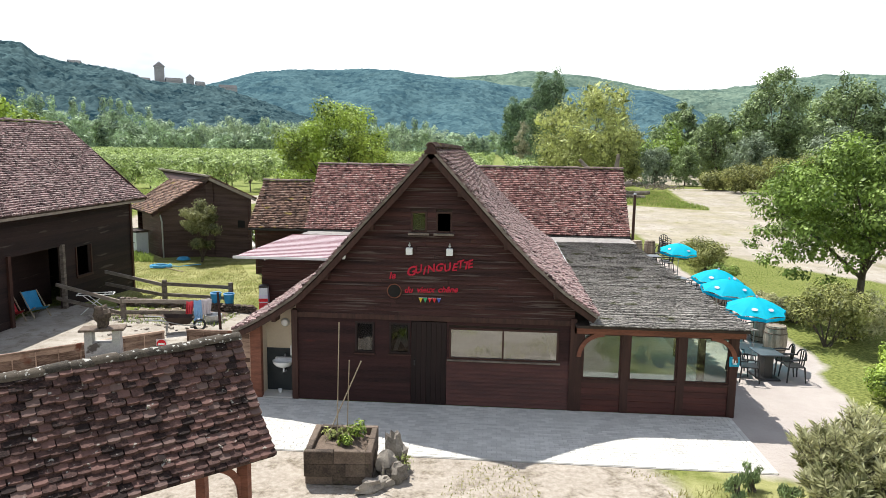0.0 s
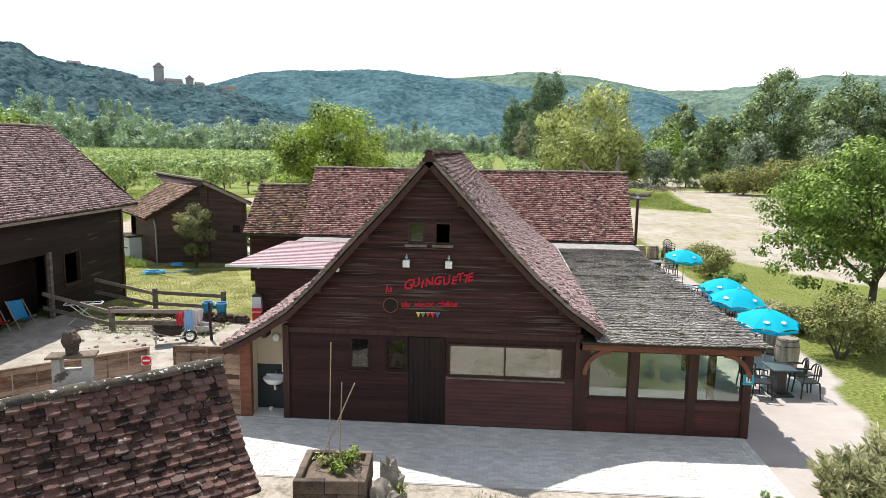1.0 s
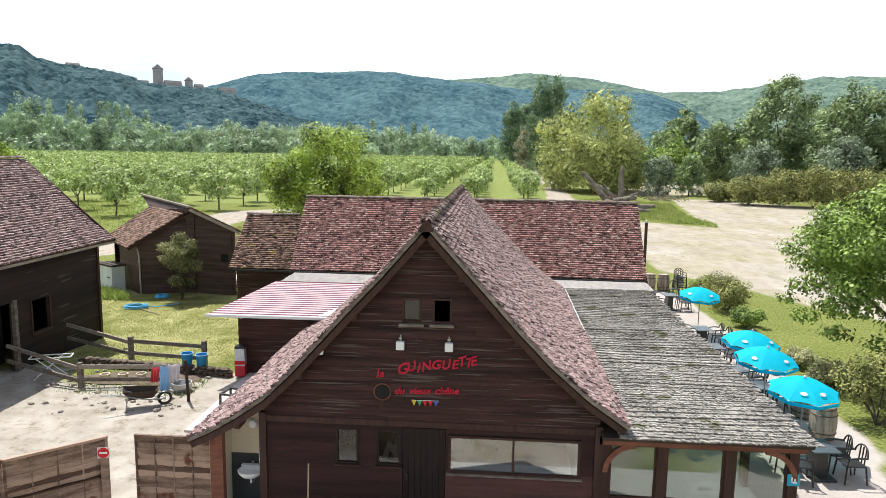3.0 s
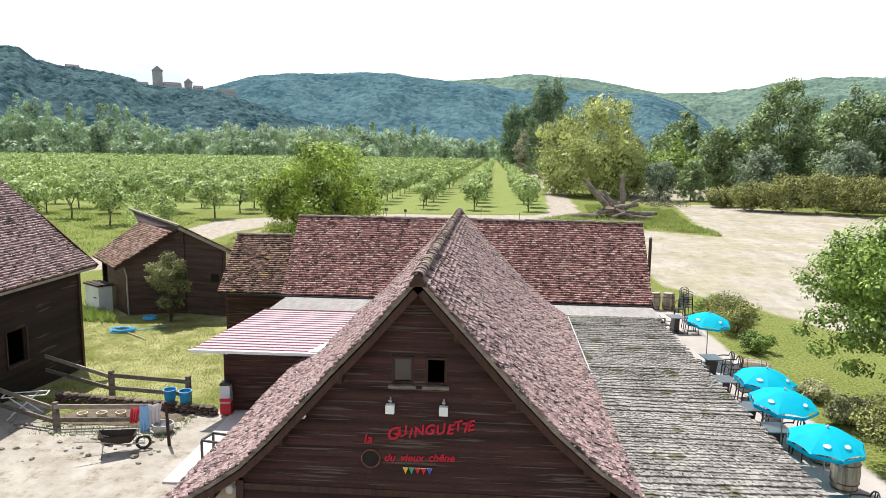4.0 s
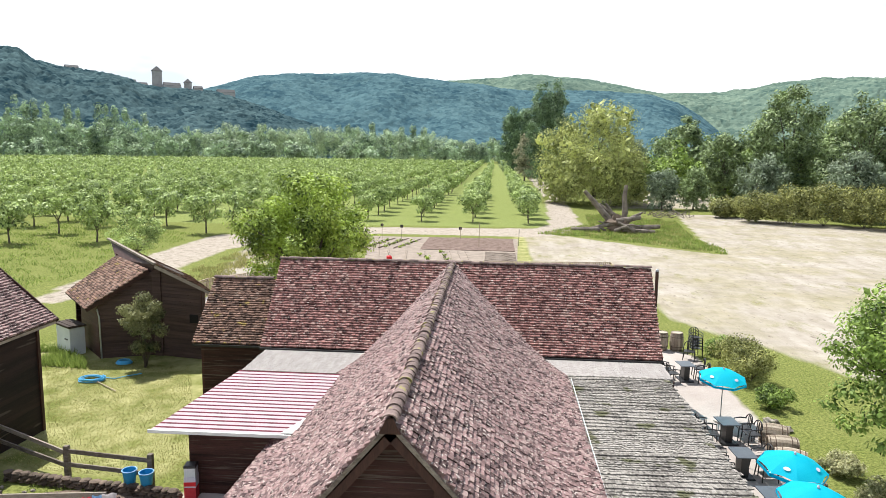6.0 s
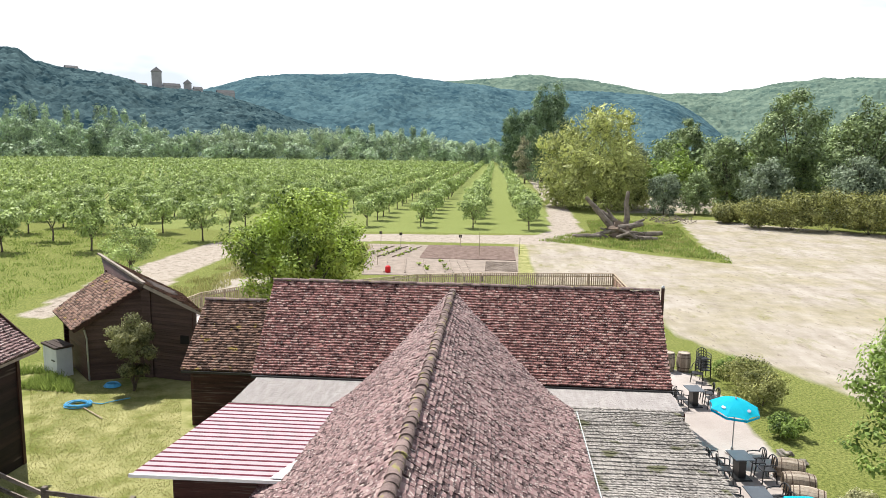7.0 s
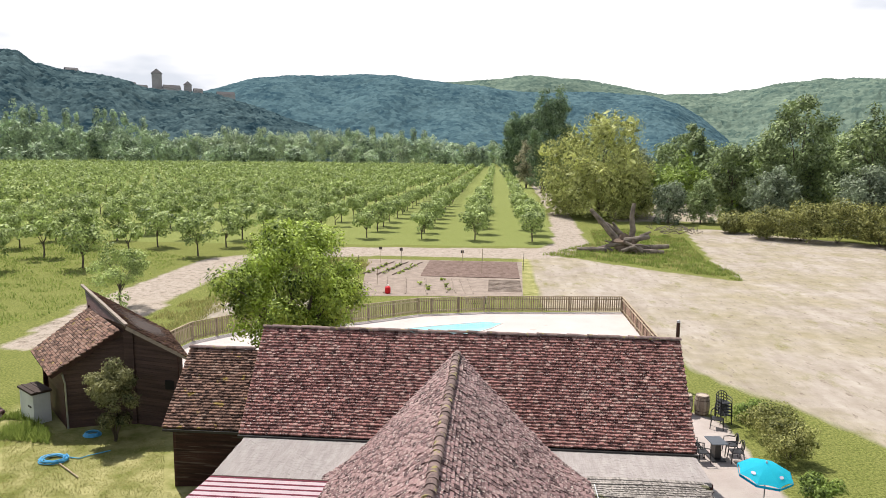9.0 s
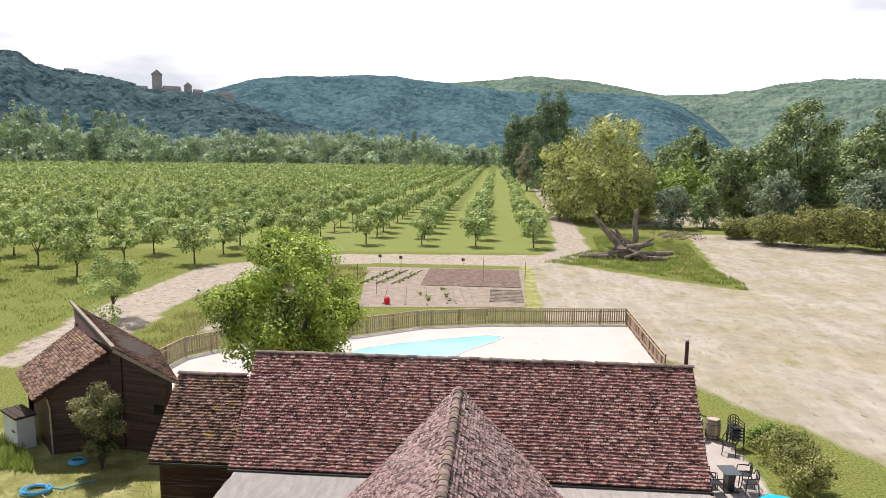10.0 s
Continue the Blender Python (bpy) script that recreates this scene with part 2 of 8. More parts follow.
M_STONE = material("rough grey stone", (0.10, 0.085, 0.07), (0.33, 0.29, 0.245), scale=5, fine=30, rough=0.95, bump=0.8, vary=0.3, spots=(0.42, 0.40, 0.36), spot_at=0.68)
M_STONE_D = material("dark mossy block", (0.05, 0.038, 0.03), (0.20, 0.15, 0.115), scale=4, fine=30, rough=0.95, bump=0.8, vary=0.35, spots=(0.07, 0.085, 0.03), spot_at=0.66)
M_SOIL = material("dark garden soil", (0.07, 0.05, 0.037), (0.20, 0.15, 0.115), scale=4, fine=30, rough=1.0, bump=0.8)
M_BED = material("dry tilled bed", (0.17, 0.135, 0.105), (0.36, 0.30, 0.25), scale=1.2, fine=14, rough=1.0, bump=0.8, bump_size=0.06)
M_PAVE = material("grey paving block", (0.46, 0.44, 0.405), (0.64, 0.615, 0.57), scale=1.3, fine=50, rough=0.9, vary=0.35, bump=0.3)
M_PAVE_J = material("grey paving block joined", (0.46, 0.44, 0.405), (0.64, 0.615, 0.57), scale=1.3, fine=50, rough=0.9, vary=0.35, bump=0.3, island=True)
M_JOINT = material("sandy joint bed", (0.30, 0.285, 0.26), (0.44, 0.42, 0.385), scale=6, rough=1.0)
M_WATER = material("pool water", (0.22, 0.54, 0.60), (0.32, 0.64, 0.68), scale=0.5, fine=3, rough=0.06, bump=0.08, spec=0.5)
M_BARK = material("grey brown bark", (0.045, 0.036, 0.028), (0.15, 0.125, 0.10), scale=6, fine=30, rough=0.95, bump=0.8, stretch=(3, 3, .6))
M_DEADWOOD = material("bleached dead wood", (0.035, 0.028, 0.023), (0.30, 0.255, 0.21), scale=2, fine=20, rough=0.95, bump=0.8)
M_AWN_W = material("pale pink awning sheet", (0.54, 0.43, 0.45), (0.66, 0.54, 0.57), scale=3, rough=0.8, through_leaf=0.3)
M_AWN_R = material("dark red awning rib", (0.13, 0.020, 0.038), (0.20, 0.036, 0.058), scale=3, rough=0.8, through_leaf=0.3)
M_ROCKPALE = material("pale worn stone", (0.24, 0.215, 0.18), (0.56, 0.52, 0.46), scale=5, fine=25, rough=0.95, bump=0.9)
M_CLOTH_B = material("light blue towel", (0.22, 0.42, 0.68), (0.35, 0.56, 0.80), scale=9, rough=0.95)
M_CLOTH_R = material("red towel", (0.42, 0.03, 0.04), (0.55, 0.05, 0.06), scale=9, rough=0.95)
M_CLOTH_P = material("pale towel", (0.55, 0.48, 0.46), (0.70, 0.62, 0.60), scale=9, rough=0.95)
# Near-black stands in for the shade inside rooms and openings.
M_INNER_SHADE = material("near-black inner shade", (0.010, 0.009, 0.008), (0.022, 0.020, 0.018), scale=1)
M_GLASS = glass_material("window glass", 0.24)
M_GLASS_CLEAR = glass_material("porch glass", 0.14, (0.78, 0.86, 0.80))
M_GLASS_DARK = glass_material("old dark glass", 0.07, (0.5, 0.5, 0.5))


def leaf(name, dark, light, thr=0.3, clump=0.6, vary=0.2, **k):
    return material(name, dark, light, scale=clump, fine=clump * 5, vary=vary, island=True, rough=0.55, bump=0, through_leaf=thr, spec=0.22, low=0.34, high=0.68, **k)


L_NEAR = leaf("walnut leaf", (0.018, 0.044, 0.009), (0.34, 0.47, 0.10), 0.20)
L_MID = leaf("catalpa leaf", (0.016, 0.044, 0.007), (0.48, 0.62, 0.105), 0.18)
L_ORCH = leaf("orchard leaf", (0.037, 0.0773, 0.0185), (0.518, 0.632, 0.23), 0.20)
L_DARK = leaf("dark green leaf", (0.017, 0.0397, 0.0189), (0.367, 0.465, 0.206), 0.12, 0.3, 0.18)
L_POP = leaf("poplar leaf", (0.0126, 0.0324, 0.0198), (0.272, 0.391, 0.204), 0.14, 0.3, 0.18)
L_GREY = leaf("willow grey leaf", (0.0272, 0.048, 0.0288), (0.36, 0.435, 0.285), 0.14, 0.3, 0.18)
L_YEL = leaf("yellow green leaf", (0.042, 0.0622, 0.0134), (0.69, 0.729, 0.267), 0.18, 0.3, 0.18)
L_BAMBOO = leaf("yellow hedge leaf", (0.0208, 0.032, 0.008), (0.374, 0.382, 0.122), 0.16)
L_OLEA = leaf("oleander leaf", (0.12, 0.13, 0.048), (0.66, 0.64, 0.37), 0.34)
L_BLOS = leaf("pale blossom leaf", (0.08, 0.09, 0.045), (0.54, 0.52, 0.35), 0.20)
# Leaf green lightened and shifted to blue, with distance haze in the colour.
L_WOOD_HAZE = leaf("far wood leaf tinted by haze", (0.0286, 0.0638, 0.0454), (0.538, 0.682, 0.413), 0.12, 0.075, 0.16)
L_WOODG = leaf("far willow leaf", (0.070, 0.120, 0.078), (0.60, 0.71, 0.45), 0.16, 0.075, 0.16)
L_GRASS = leaf("long grass blade", (0.10, 0.16, 0.028), (0.34, 0.42, 0.11), 0.46)
L_GRASSDRY = leaf("dry grass blade", (0.17, 0.175, 0.05), (0.46, 0.43, 0.18), 0.46)
L_SHED = leaf("pale tipped shrub leaf", (0.0176, 0.032, 0.008), (0.343, 0.343, 0.158), 0.3)
M_CASTLE = material("far castle stone", (0.25, 0.245, 0.24), (0.40, 0.39, 0.38), scale=0.1, fine=1, rough=0.95)


def ground_material():
    """Lawn, mown hay, sand and bare earth, laid out by the sheet's own layers."""
    m = bpy.data.materials.new("ground cover")
    m.use_nodes = True
    nt = m.node_tree
    bsdf = nt.nodes["Principled BSDF"]
    geo = nt.nodes.new("ShaderNodeNewGeometry")

    def tex(scale, detail=5.0, stretch=(1, 1, 1), turn=0.0):
        mp = nt.nodes.new("ShaderNodeMapping")
        mp.inputs["Scale"].default_value = stretch
        mp.inputs["Rotation"].default_value = (0, 0, turn)
        n = nt.nodes.new("ShaderNodeTexNoise")
        n.inputs["Scale"].default_value = scale
        n.inputs["Detail"].default_value = detail
        n.inputs["Roughness"].default_value = 0.65
        nt.links.new(geo.outputs["Position"], mp.inputs["Vector"])
        nt.links.new(mp.outputs["Vector"], n.inputs["Vector"])
        return n.outputs["Fac"]

    def ramp(fac, p0, c0, p1, c1):
        r = nt.nodes.new("ShaderNodeValToRGB")
        r.color_ramp.elements[0].position, r.color_ramp.elements[0].color = p0, (*c0, 1)
        r.color_ramp.elements[1].position, r.color_ramp.elements[1].color = p1, (*c1, 1)
        nt.links.new(fac, r.inputs["Fac"])
        return r.outputs["Color"]

    def mix(fac, a, b):
        x = nt.nodes.new("ShaderNodeMix")
        x.data_type = "RGBA"
        nt.links.new(fac, x.inputs[0])
        nt.links.new(a, x.inputs[6])
        nt.links.new(b, x.inputs[7])
        return x.outputs[2]

    def edge(layer, wobble, amount, width):
        at = nt.nodes.new("ShaderNodeAttribute")
        at.attribute_name = layer
        s = nt.nodes.new("ShaderNodeMath")
        s.operation = "MULTIPLY_ADD"
        s.inputs[1].default_value = amount
        nt.links.new(wobble, s.inputs[0])
        nt.links.new(at.outputs["Fac"], s.inputs[2])
        r = nt.nodes.new("ShaderNodeMapRange")
        r.inputs["From Min"].default_value = 0.5 + amount / 2 - width
        r.inputs["From Max"].default_value = 0.5 + amount / 2 + width
        nt.links.new(s.outputs[0], r.inputs["Value"])
        return r.outputs["Result"]

    big, mid, fine = tex(0.12), tex(0.9), tex(9.0)
    grass = mix(tex(0.35), mix(mid, ramp(fine, 0.35, (0.045, 0.066, 0.012), 0.65, (0.165, 0.205, 0.046)), ramp(fine, 0.35, (0.07, 0.09, 0.018), 0.65, (0.23, 0.255, 0.07))), mix(mid, ramp(fine, 0.35, (0.08, 0.095, 0.022), 0.65, (0.23, 0.25, 0.075)), ramp(fine, 0.35, (0.12, 0.125, 0.035), 0.65, (0.30, 0.30, 0.115))))
    dry_grass = mix(fine, ramp(mid, 0.35, (0.16, 0.17, 0.045), 0.65, (0.36, 0.34, 0.15)), ramp(mid, 0.3, (0.12, 0.15, 0.03), 0.7, (0.40, 0.38, 0.19)))
    swath = tex(0.5, 5, (1.0, 0.22, 1), radians(35))
    hay = mix(fine, ramp(swath, 0.36, (0.25, 0.215, 0.17), 0.64, (0.43, 0.39, 0.335)), ramp(mid, 0.3, (0.27, 0.23, 0.185), 0.7, (0.45, 0.41, 0.355)))
    stubble = mix(fine, ramp(swath, 0.3, (0.19, 0.18, 0.10), 0.7, (0.35, 0.31, 0.22)), ramp(mid, 0.3, (0.23, 0.205, 0.13), 0.7, (0.42, 0.36, 0.27)))
    wide = nt.nodes.new("ShaderNodeMapRange")
    wide.inputs["From Min"].default_value, wide.inputs["From Max"].default_value = 0.44, 0.62
    nt.links.new(big, wide.inputs["Value"])
    hay = mix(wide.outputs["Result"], hay, stubble)
    sprout = nt.nodes.new("ShaderNodeMapRange")
    sprout.inputs["From Min"].default_value, sprout.inputs["From Max"].default_value = 0.56, 0.72
    nt.links.new(tex(0.55, 9.0, (1.0, 0.5, 1), radians(35)), sprout.inputs["Value"])
    hay = mix(sprout.outputs["Result"], hay, ramp(fine, 0.35, (0.13, 0.13, 0.05), 0.65, (0.30, 0.28, 0.13)))
    straw = nt.nodes.new("ShaderNodeMapRange")
    straw.inputs["From Min"].default_value, straw.inputs["From Max"].default_value = 0.57, 0.68
    nt.links.new(tex(2.6, 9.0, (1.0, 0.35, 1), radians(50)), straw.inputs["Value"])
    hay = mix(straw.outputs["Result"], hay, ramp(fine, 0.35, (0.15, 0.12, 0.09), 0.65, (0.30, 0.26, 0.21)))
    gravel = mix(tex(38.0, 3.0), ramp(mid, 0.3, (0.24, 0.20, 0.16), 0.7, (0.40, 0.35, 0.295)), ramp(fine, 0.35, (0.28, 0.235, 0.19), 0.65, (0.52, 0.465, 0.40)))
    dirt = nt.nodes.new("ShaderNodeMapRange")
    dirt.inputs["From Min"].default_value, dirt.inputs["From Max"].default_value = 0.50, 0.64
    nt.links.new(tex(1.9, 9.0), dirt.inputs["Value"])
    sand = mix(fine, ramp(mid, 0.3, (0.31, 0.275, 0.23), 0.7, (0.46, 0.42, 0.37)), ramp(mid, 0.3, (0.25, 0.215, 0.175), 0.7, (0.43, 0.39, 0.34)))
    mown = mix(tex(0.25), ramp(fine, 0.35, (0.105, 0.135, 0.035), 0.65, (0.235, 0.275, 0.085)), ramp(fine, 0.35, (0.13, 0.155, 0.045), 0.65, (0.29, 0.32, 0.115)))
    col = mix(edge("mown", mid, 0.6, 0.3), grass, mown)
    col = mix(edge("worn", mid, 0.9, 0.3), col, dry_grass)
    col = mix(edge("hay", swath, 0.8, 0.18), col, hay)
    sand = mix(dirt.outputs["Result"], sand, ramp(fine, 0.35, (0.17, 0.14, 0.105), 0.65, (0.36, 0.315, 0.255)))
    col = mix(edge("sand", mid, 0.7, 0.10), col, sand)
    screed = mix(tex(22.0, 3.0), ramp(mid, 0.3, (0.37, 0.325, 0.295), 0.7, (0.47, 0.42, 0.385)), ramp(tex(0.3), 0.4, (0.34, 0.295, 0.265), 0.62, (0.46, 0.41, 0.375)))
    col = mix(edge("terrace", mid, 0.4, 0.10), col, screed)
    gravel = mix(dirt.outputs["Result"], gravel, ramp(fine, 0.35, (0.13, 0.105, 0.08), 0.65, (0.33, 0.285, 0.225)))
    col = mix(edge("gravel", mid, 1.0, 0.20), col, gravel)
    nt.links.new(col, bsdf.inputs["Base Color"])
    bsdf.inputs["Roughness"].default_value = 1.0
    bsdf.inputs["Specular IOR Level"].default_value = 0.05
    bp = nt.nodes.new("ShaderNodeBump")
    bp.inputs["Strength"].default_value = 0.7
    bp.inputs["Distance"].default_value = 0.05
    nt.links.new(fine, bp.inputs["Height"])
    nt.links.new(bp.outputs["Normal"], bsdf.inputs["Normal"])
    return m


M_GROUND = ground_material()


# ---- building blocks ----
class Geo:
    """Collects the faces of one part."""

    def __init__(self):
        self.v, self.f = [], []

    def add(self, verts, faces):
        n = len(self.v)
        self.v += [tuple(p) for p in verts]
        self.f += [tuple(i + n for i in q) for q in faces]
        return self

    def box(self, lo, hi, m=None, chamfer=0.0):
        (a, b, c), (d, e, g) = lo, hi
        vs = [(a, b, c), (d, b, c), (d, e, c), (a, e, c), (a, b, g), (d, b, g), (d, e, g), (a, e, g)]
        if chamfer:
            k = chamfer
            vs = vs[:4] + [(a + k, b + k, g), (d - k, b + k, g), (d - k, e - k, g), (a + k, e - k, g)]
            vs = vs[:4] + [(a, b, g - k), (d, b, g - k), (d, e, g - k), (a, e, g - k)] + vs[4:]
            fs = [(3, 2, 1, 0), (8, 9, 10, 11)]
            for s in (0, 4):
                fs += [(s + i, s + (i + 1) % 4, s + 4 + (i + 1) % 4, s + 4 + i) for i in range(4)]
        else:
            fs = [(3, 2, 1, 0), (4, 5, 6, 7), (0, 1, 5, 4), (1, 2, 6, 5), (2, 3, 7, 6), (3, 0, 4, 7)]
        if m is not None:
            vs = [m @ Vector(p) for p in vs]
        return self.add(vs, fs)

    def beam(self, p, q, w, h, up=(0, 0, 1)):
        """A squared bar from p to q."""
        p, q = Vector(p), Vector(q)
        d = (q - p).normalized()
        s = d.cross(Vector(up))
        s = s.normalized() if s.length > 1e-4 else Vector((1, 0, 0))
        u = s.cross(d)
        vs = [e + s * a * w / 2 + u * b * h / 2 for e in (p, q) for a, b in ((-1, -1), (1, -1), (1, 1), (-1, 1))]
        return self.add(vs, [(3, 2, 1, 0), (4, 5, 6, 7), (0, 1, 5, 4), (1, 2, 6, 5), (2, 3, 7, 6), (3, 0, 4, 7)])

    def tube(self, pts, radii, n=8, closed=False):
        pts = [Vector(p) for p in pts]
        if not isinstance(radii, (list, tuple)):
            radii = [radii] * len(pts)
        rings, k = [], len(pts)
        ref = Vector((0.13, 0.31, 0.94))
        for i, p in enumerate(pts):
            a = pts[(i - 1) % k] if closed or i else p
            b = pts[(i + 1) % k] if closed or i < k - 1 else p
            d = (b - a).normalized()
            s = d.cross(ref)
            s = s.normalized() if s.length > 0.05 else d.cross(Vector((1, 0, 0))).normalized()
            u = s.cross(d)
            rings.append([p + (s * math.cos(t) + u * math.sin(t)) * radii[i] for t in (2 * math.pi * j / n for j in range(n))])
        fs = []
        for i in range(k if closed else k - 1):
            o, o2 = i * n, ((i + 1) % k) * n
            fs += [(o + j, o + (j + 1) % n, o2 + (j + 1) % n, o2 + j) for j in range(n)]
        if not closed:
            fs += [tuple(reversed(range(n))), tuple((k - 1) * n + j for j in range(n))]
        return self.add([p for r in rings for p in r], fs)

    def lathe(self, rows, n=16, at=(0, 0, 0), cap=True):
        """rows of (radius, z)."""
        vs = [(at[0] + r * math.cos(2 * math.pi * j / n), at[1] + r * math.sin(2 * math.pi * j / n), at[2] + z) for r, z in rows for j in range(n)]
        fs = [(i * n + j, i * n + (j + 1) % n, (i + 1) * n + (j + 1) % n, (i + 1) * n + j) for i in range(len(rows) - 1) for j in range(n)]
        if cap:
            fs += [tuple(reversed(range(n))), tuple((len(rows) - 1) * n + j for j in range(n))]
        return self.add(vs, fs)

    def prism(self, outline, depth):
        """A flat outline (corner points) pushed along a vector."""
        n = len(outline)
        d = Vector(depth)
        vs = [Vector(p) for p in outline] + [Vector(p) + d for p in outline]
        return self.add(vs, [tuple(reversed(range(n))), tuple(range(n, 2 * n))] + [(i, (i + 1) % n, n + (i + 1) % n, n + i) for i in range(n)])

    def rock(self, at, size, seed, n=10, m=7, rough=0.25):
        vs = []
        for i in range(m + 1):
            th = math.pi * i / m
            for j in range(n):
                ph = 2 * math.pi * j / n
                d = Vector((math.sin(th) * math.cos(ph), math.sin(th) * math.sin(ph), math.cos(th)))
                k = 1 + rough * (noise.noise(d * 1.7 + Vector((seed * 7.3, seed, 0))) + 0.5 * noise.noise(d * 4 + Vector((0, seed * 3.1, 2))))
                vs.append((at[0] + d.x * size[0] * k, at[1] + d.y * size[1] * k, at[2] + d.z * size[2] * k))
        fs = [(i * n + j, (i + 1) * n + j, (i + 1) * n + (j + 1) % n, i * n + (j + 1) % n) for i in range(m) for j in range(n)]
        return self.add(vs, fs)

    def mesh(self, name, mat, smooth=False):
        me = bpy.data.meshes.new(name)
        me.from_pydata(self.v, [], self.f)
        if mat:
            me.materials.append(mat)
        if smooth:
            me.shade_smooth()
            me.set_sharp_from_angle(angle=radians(38))
        me.update()
        return me


def thing(name, label, category, at=(0, 0, 0), rz=0.0, group="", kind=""):
    ob = new(name)
    ob.empty_display_size = 0.1
    ob.matrix_world = pose(*at, 0, 0, rz)
    return tagged(ob, label, category, group, kind)


def part(name, geo, mat, parent, label="", smooth=False, kind=""):
    me = geo if isinstance(geo, bpy.types.Mesh) else geo.mesh(name, mat, smooth)
    ob = new(name, me)
    ob.parent = parent
    if label or kind:
        tagged(ob, label, "", "", kind)
    return ob


def single(name, geo, mat, label, category, smooth=False, kind="", group="", at=None):
    me = geo if isinstance(geo, bpy.types.Mesh) else geo.mesh(name, mat, smooth)
    ob = new(name, me)
    if at is not None:
        ob.matrix_world = at
    return tagged(ob, label, category, group, kind)


def mesh_quads(name, quads, mat):
    """quads: array (n, 4, 3)."""
    q = np.asarray(quads, dtype=np.float32)
    n = len(q)
    me = bpy.data.meshes.new(name)
    me.vertices.add(4 * n)
    me.vertices.foreach_set("co", q.reshape(-1))
    me.loops.add(4 * n)
    me.loops.foreach_set("vertex_index", np.arange(4 * n, dtype=np.int32))
    me.polygons.add(n)
    me.polygons.foreach_set("loop_start", np.arange(0, 4 * n, 4, dtype=np.int32))
    me.materials.append(mat)
    me.update(calc_edges=True)
    return me


def mesh_copies(name, geo, mats, mat):
    """One mesh of many copies of a small shape; mats: array (n, 4, 4)."""
    base = np.array(geo.v, dtype=np.float64)
    mats = np.asarray(mats)
    pts = np.einsum("nij,vj->nvi", mats[:, :3, :3], base) + mats[:, None, :3, 3]
    nv, n = len(base), len(mats)
    loops = np.concatenate([np.array(f, dtype=np.int32) for f in geo.f])
    sizes = np.array([len(f) for f in geo.f], dtype=np.int32)
    starts = np.concatenate([[0], np.cumsum(sizes)[:-1]]).astype(np.int32)
    me = bpy.data.meshes.new(name)
    me.vertices.add(nv * n)
    me.vertices.foreach_set("co", pts.astype(np.float32).reshape(-1))
    me.loops.add(len(loops) * n)
    me.loops.foreach_set("vertex_index", (loops[None, :] + (np.arange(n, dtype=np.int32) * nv)[:, None]).reshape(-1).astype(np.int32))
    me.polygons.add(len(sizes) * n)
    me.polygons.foreach_set("loop_start", (starts[None, :] + (np.arange(n, dtype=np.int32) * len(loops))[:, None]).reshape(-1).astype(np.int32))
    me.materials.append(mat)
    me.shade_flat()
    me.update(calc_edges=True)
    return me


def frame_matrix(o, x, y, z):
    m = np.eye(4)
    m[:3, 0], m[:3, 1], m[:3, 2], m[:3, 3] = x, y, z, o
    return m


# ---- the lie of the land ----
def land(x, y):
    """Height of the ground: the yard beside the barn lies a little lower, the hay field swells gently."""
    a = min(1.0, max(0.0, (-9.5 - x) / 4.0)) * min(1.0, max(0.0, (y - 8.5) / 4.0))
    far = min(1.0, max(0.0, (y - 30) / 30.0))
    swell = 0.35 * far * math.sin(x * 0.045 + 1.0) * math.cos(y * 0.03)
    return -0.22 * a * (1 - far) + (swell if x > 8 and y < 200 else 0.0) * min(1.0, max(0.0, (x - 8) / 10.0))


def inside(px, py, poly):
    hit = False
    j = len(poly) - 1
    for i in range(len(poly)):
        (xi, yi), (xj, yj) = poly[i], poly[j]
        if (yi > py) != (yj > py) and px < (xj - xi) * (py - yi) / (yj - yi) + xi:
            hit = not hit
        j = i
    return hit


def line(a, b, step):
    return list(np.arange(a, b, step))


MEADOW = [(22, 124), (40, 118), (62, 180), (30, 210)]
HAY = [(4.5, 46), (4.2, 74), (9, 73), (24, 60.5), (25, 72), (31, 108), (36, 109), (46, 96), (60, 82), (70, 60), (60, 20), (22, 15),
       (16.5, 23), (13.5, 28.5), (11.5, 32.5), (10.6, 46)]
SAND = [[(-15, 1), (-14.5, 5), (-13.2, 6.7), (-12, 7.4), (-8.8, 7.8), (-8.2, 9), (-4, 9), (-4, -1), (-5, -1.5), (-9, -1.6)],
        [(-16, 4), (-15.5, 9), (-13.5, 9), (-13, 5.5), (-13.8, 1)],
        ]
TERRACE = [(8.2, -3.4), (6.0, -3.2), (6.0, 1.0), (6.4, 26), (9.6, 26), (10.8, 24.6), (10.6, 20.5), (10.9, 17), (10.6, 12.5), (10.4, 9), (10.5, 5), (10.2, 2.3), (8.9, -0.3)]
WORN = [[(-16, 9.5), (-16, 22), (-9, 22), (-8, 9.5)], [(-17, 12), (-22, 24), (-16, 24)],
        [(4.2, 50), (5.5, 74), (2.8, 74), (2.6, 50)], [(4.5, -6), (10, -6), (10, -2.5), (4.5, -2.6)]]
GRAVEL = [[(-12, -30), (-12, -2.5), (-3.6, -2.6), (4.0, -2.75), (4.6, -5), (5.0, -30)], [(-27, 32), (-24.5, 39), (-25.3, 55), (-21, 68), (-13, 71), (6, 71.5), (9.5, 75), (13, 86), (15.5, 140), (19, 300), (14.5, 300),
           (11.5, 140), (8.4, 86), (6, 80), (-18, 77.5), (-31, 66), (-31, 52), (-30.5, 42), (-29, 32)]]
gx = [-4500, -2500, -1200, -600, -300, -180, -120, -85] + line(-64, 60.1, 0.8) + [66, 75, 90, 120, 200, 400, 800, 1600, 3000, 4500]
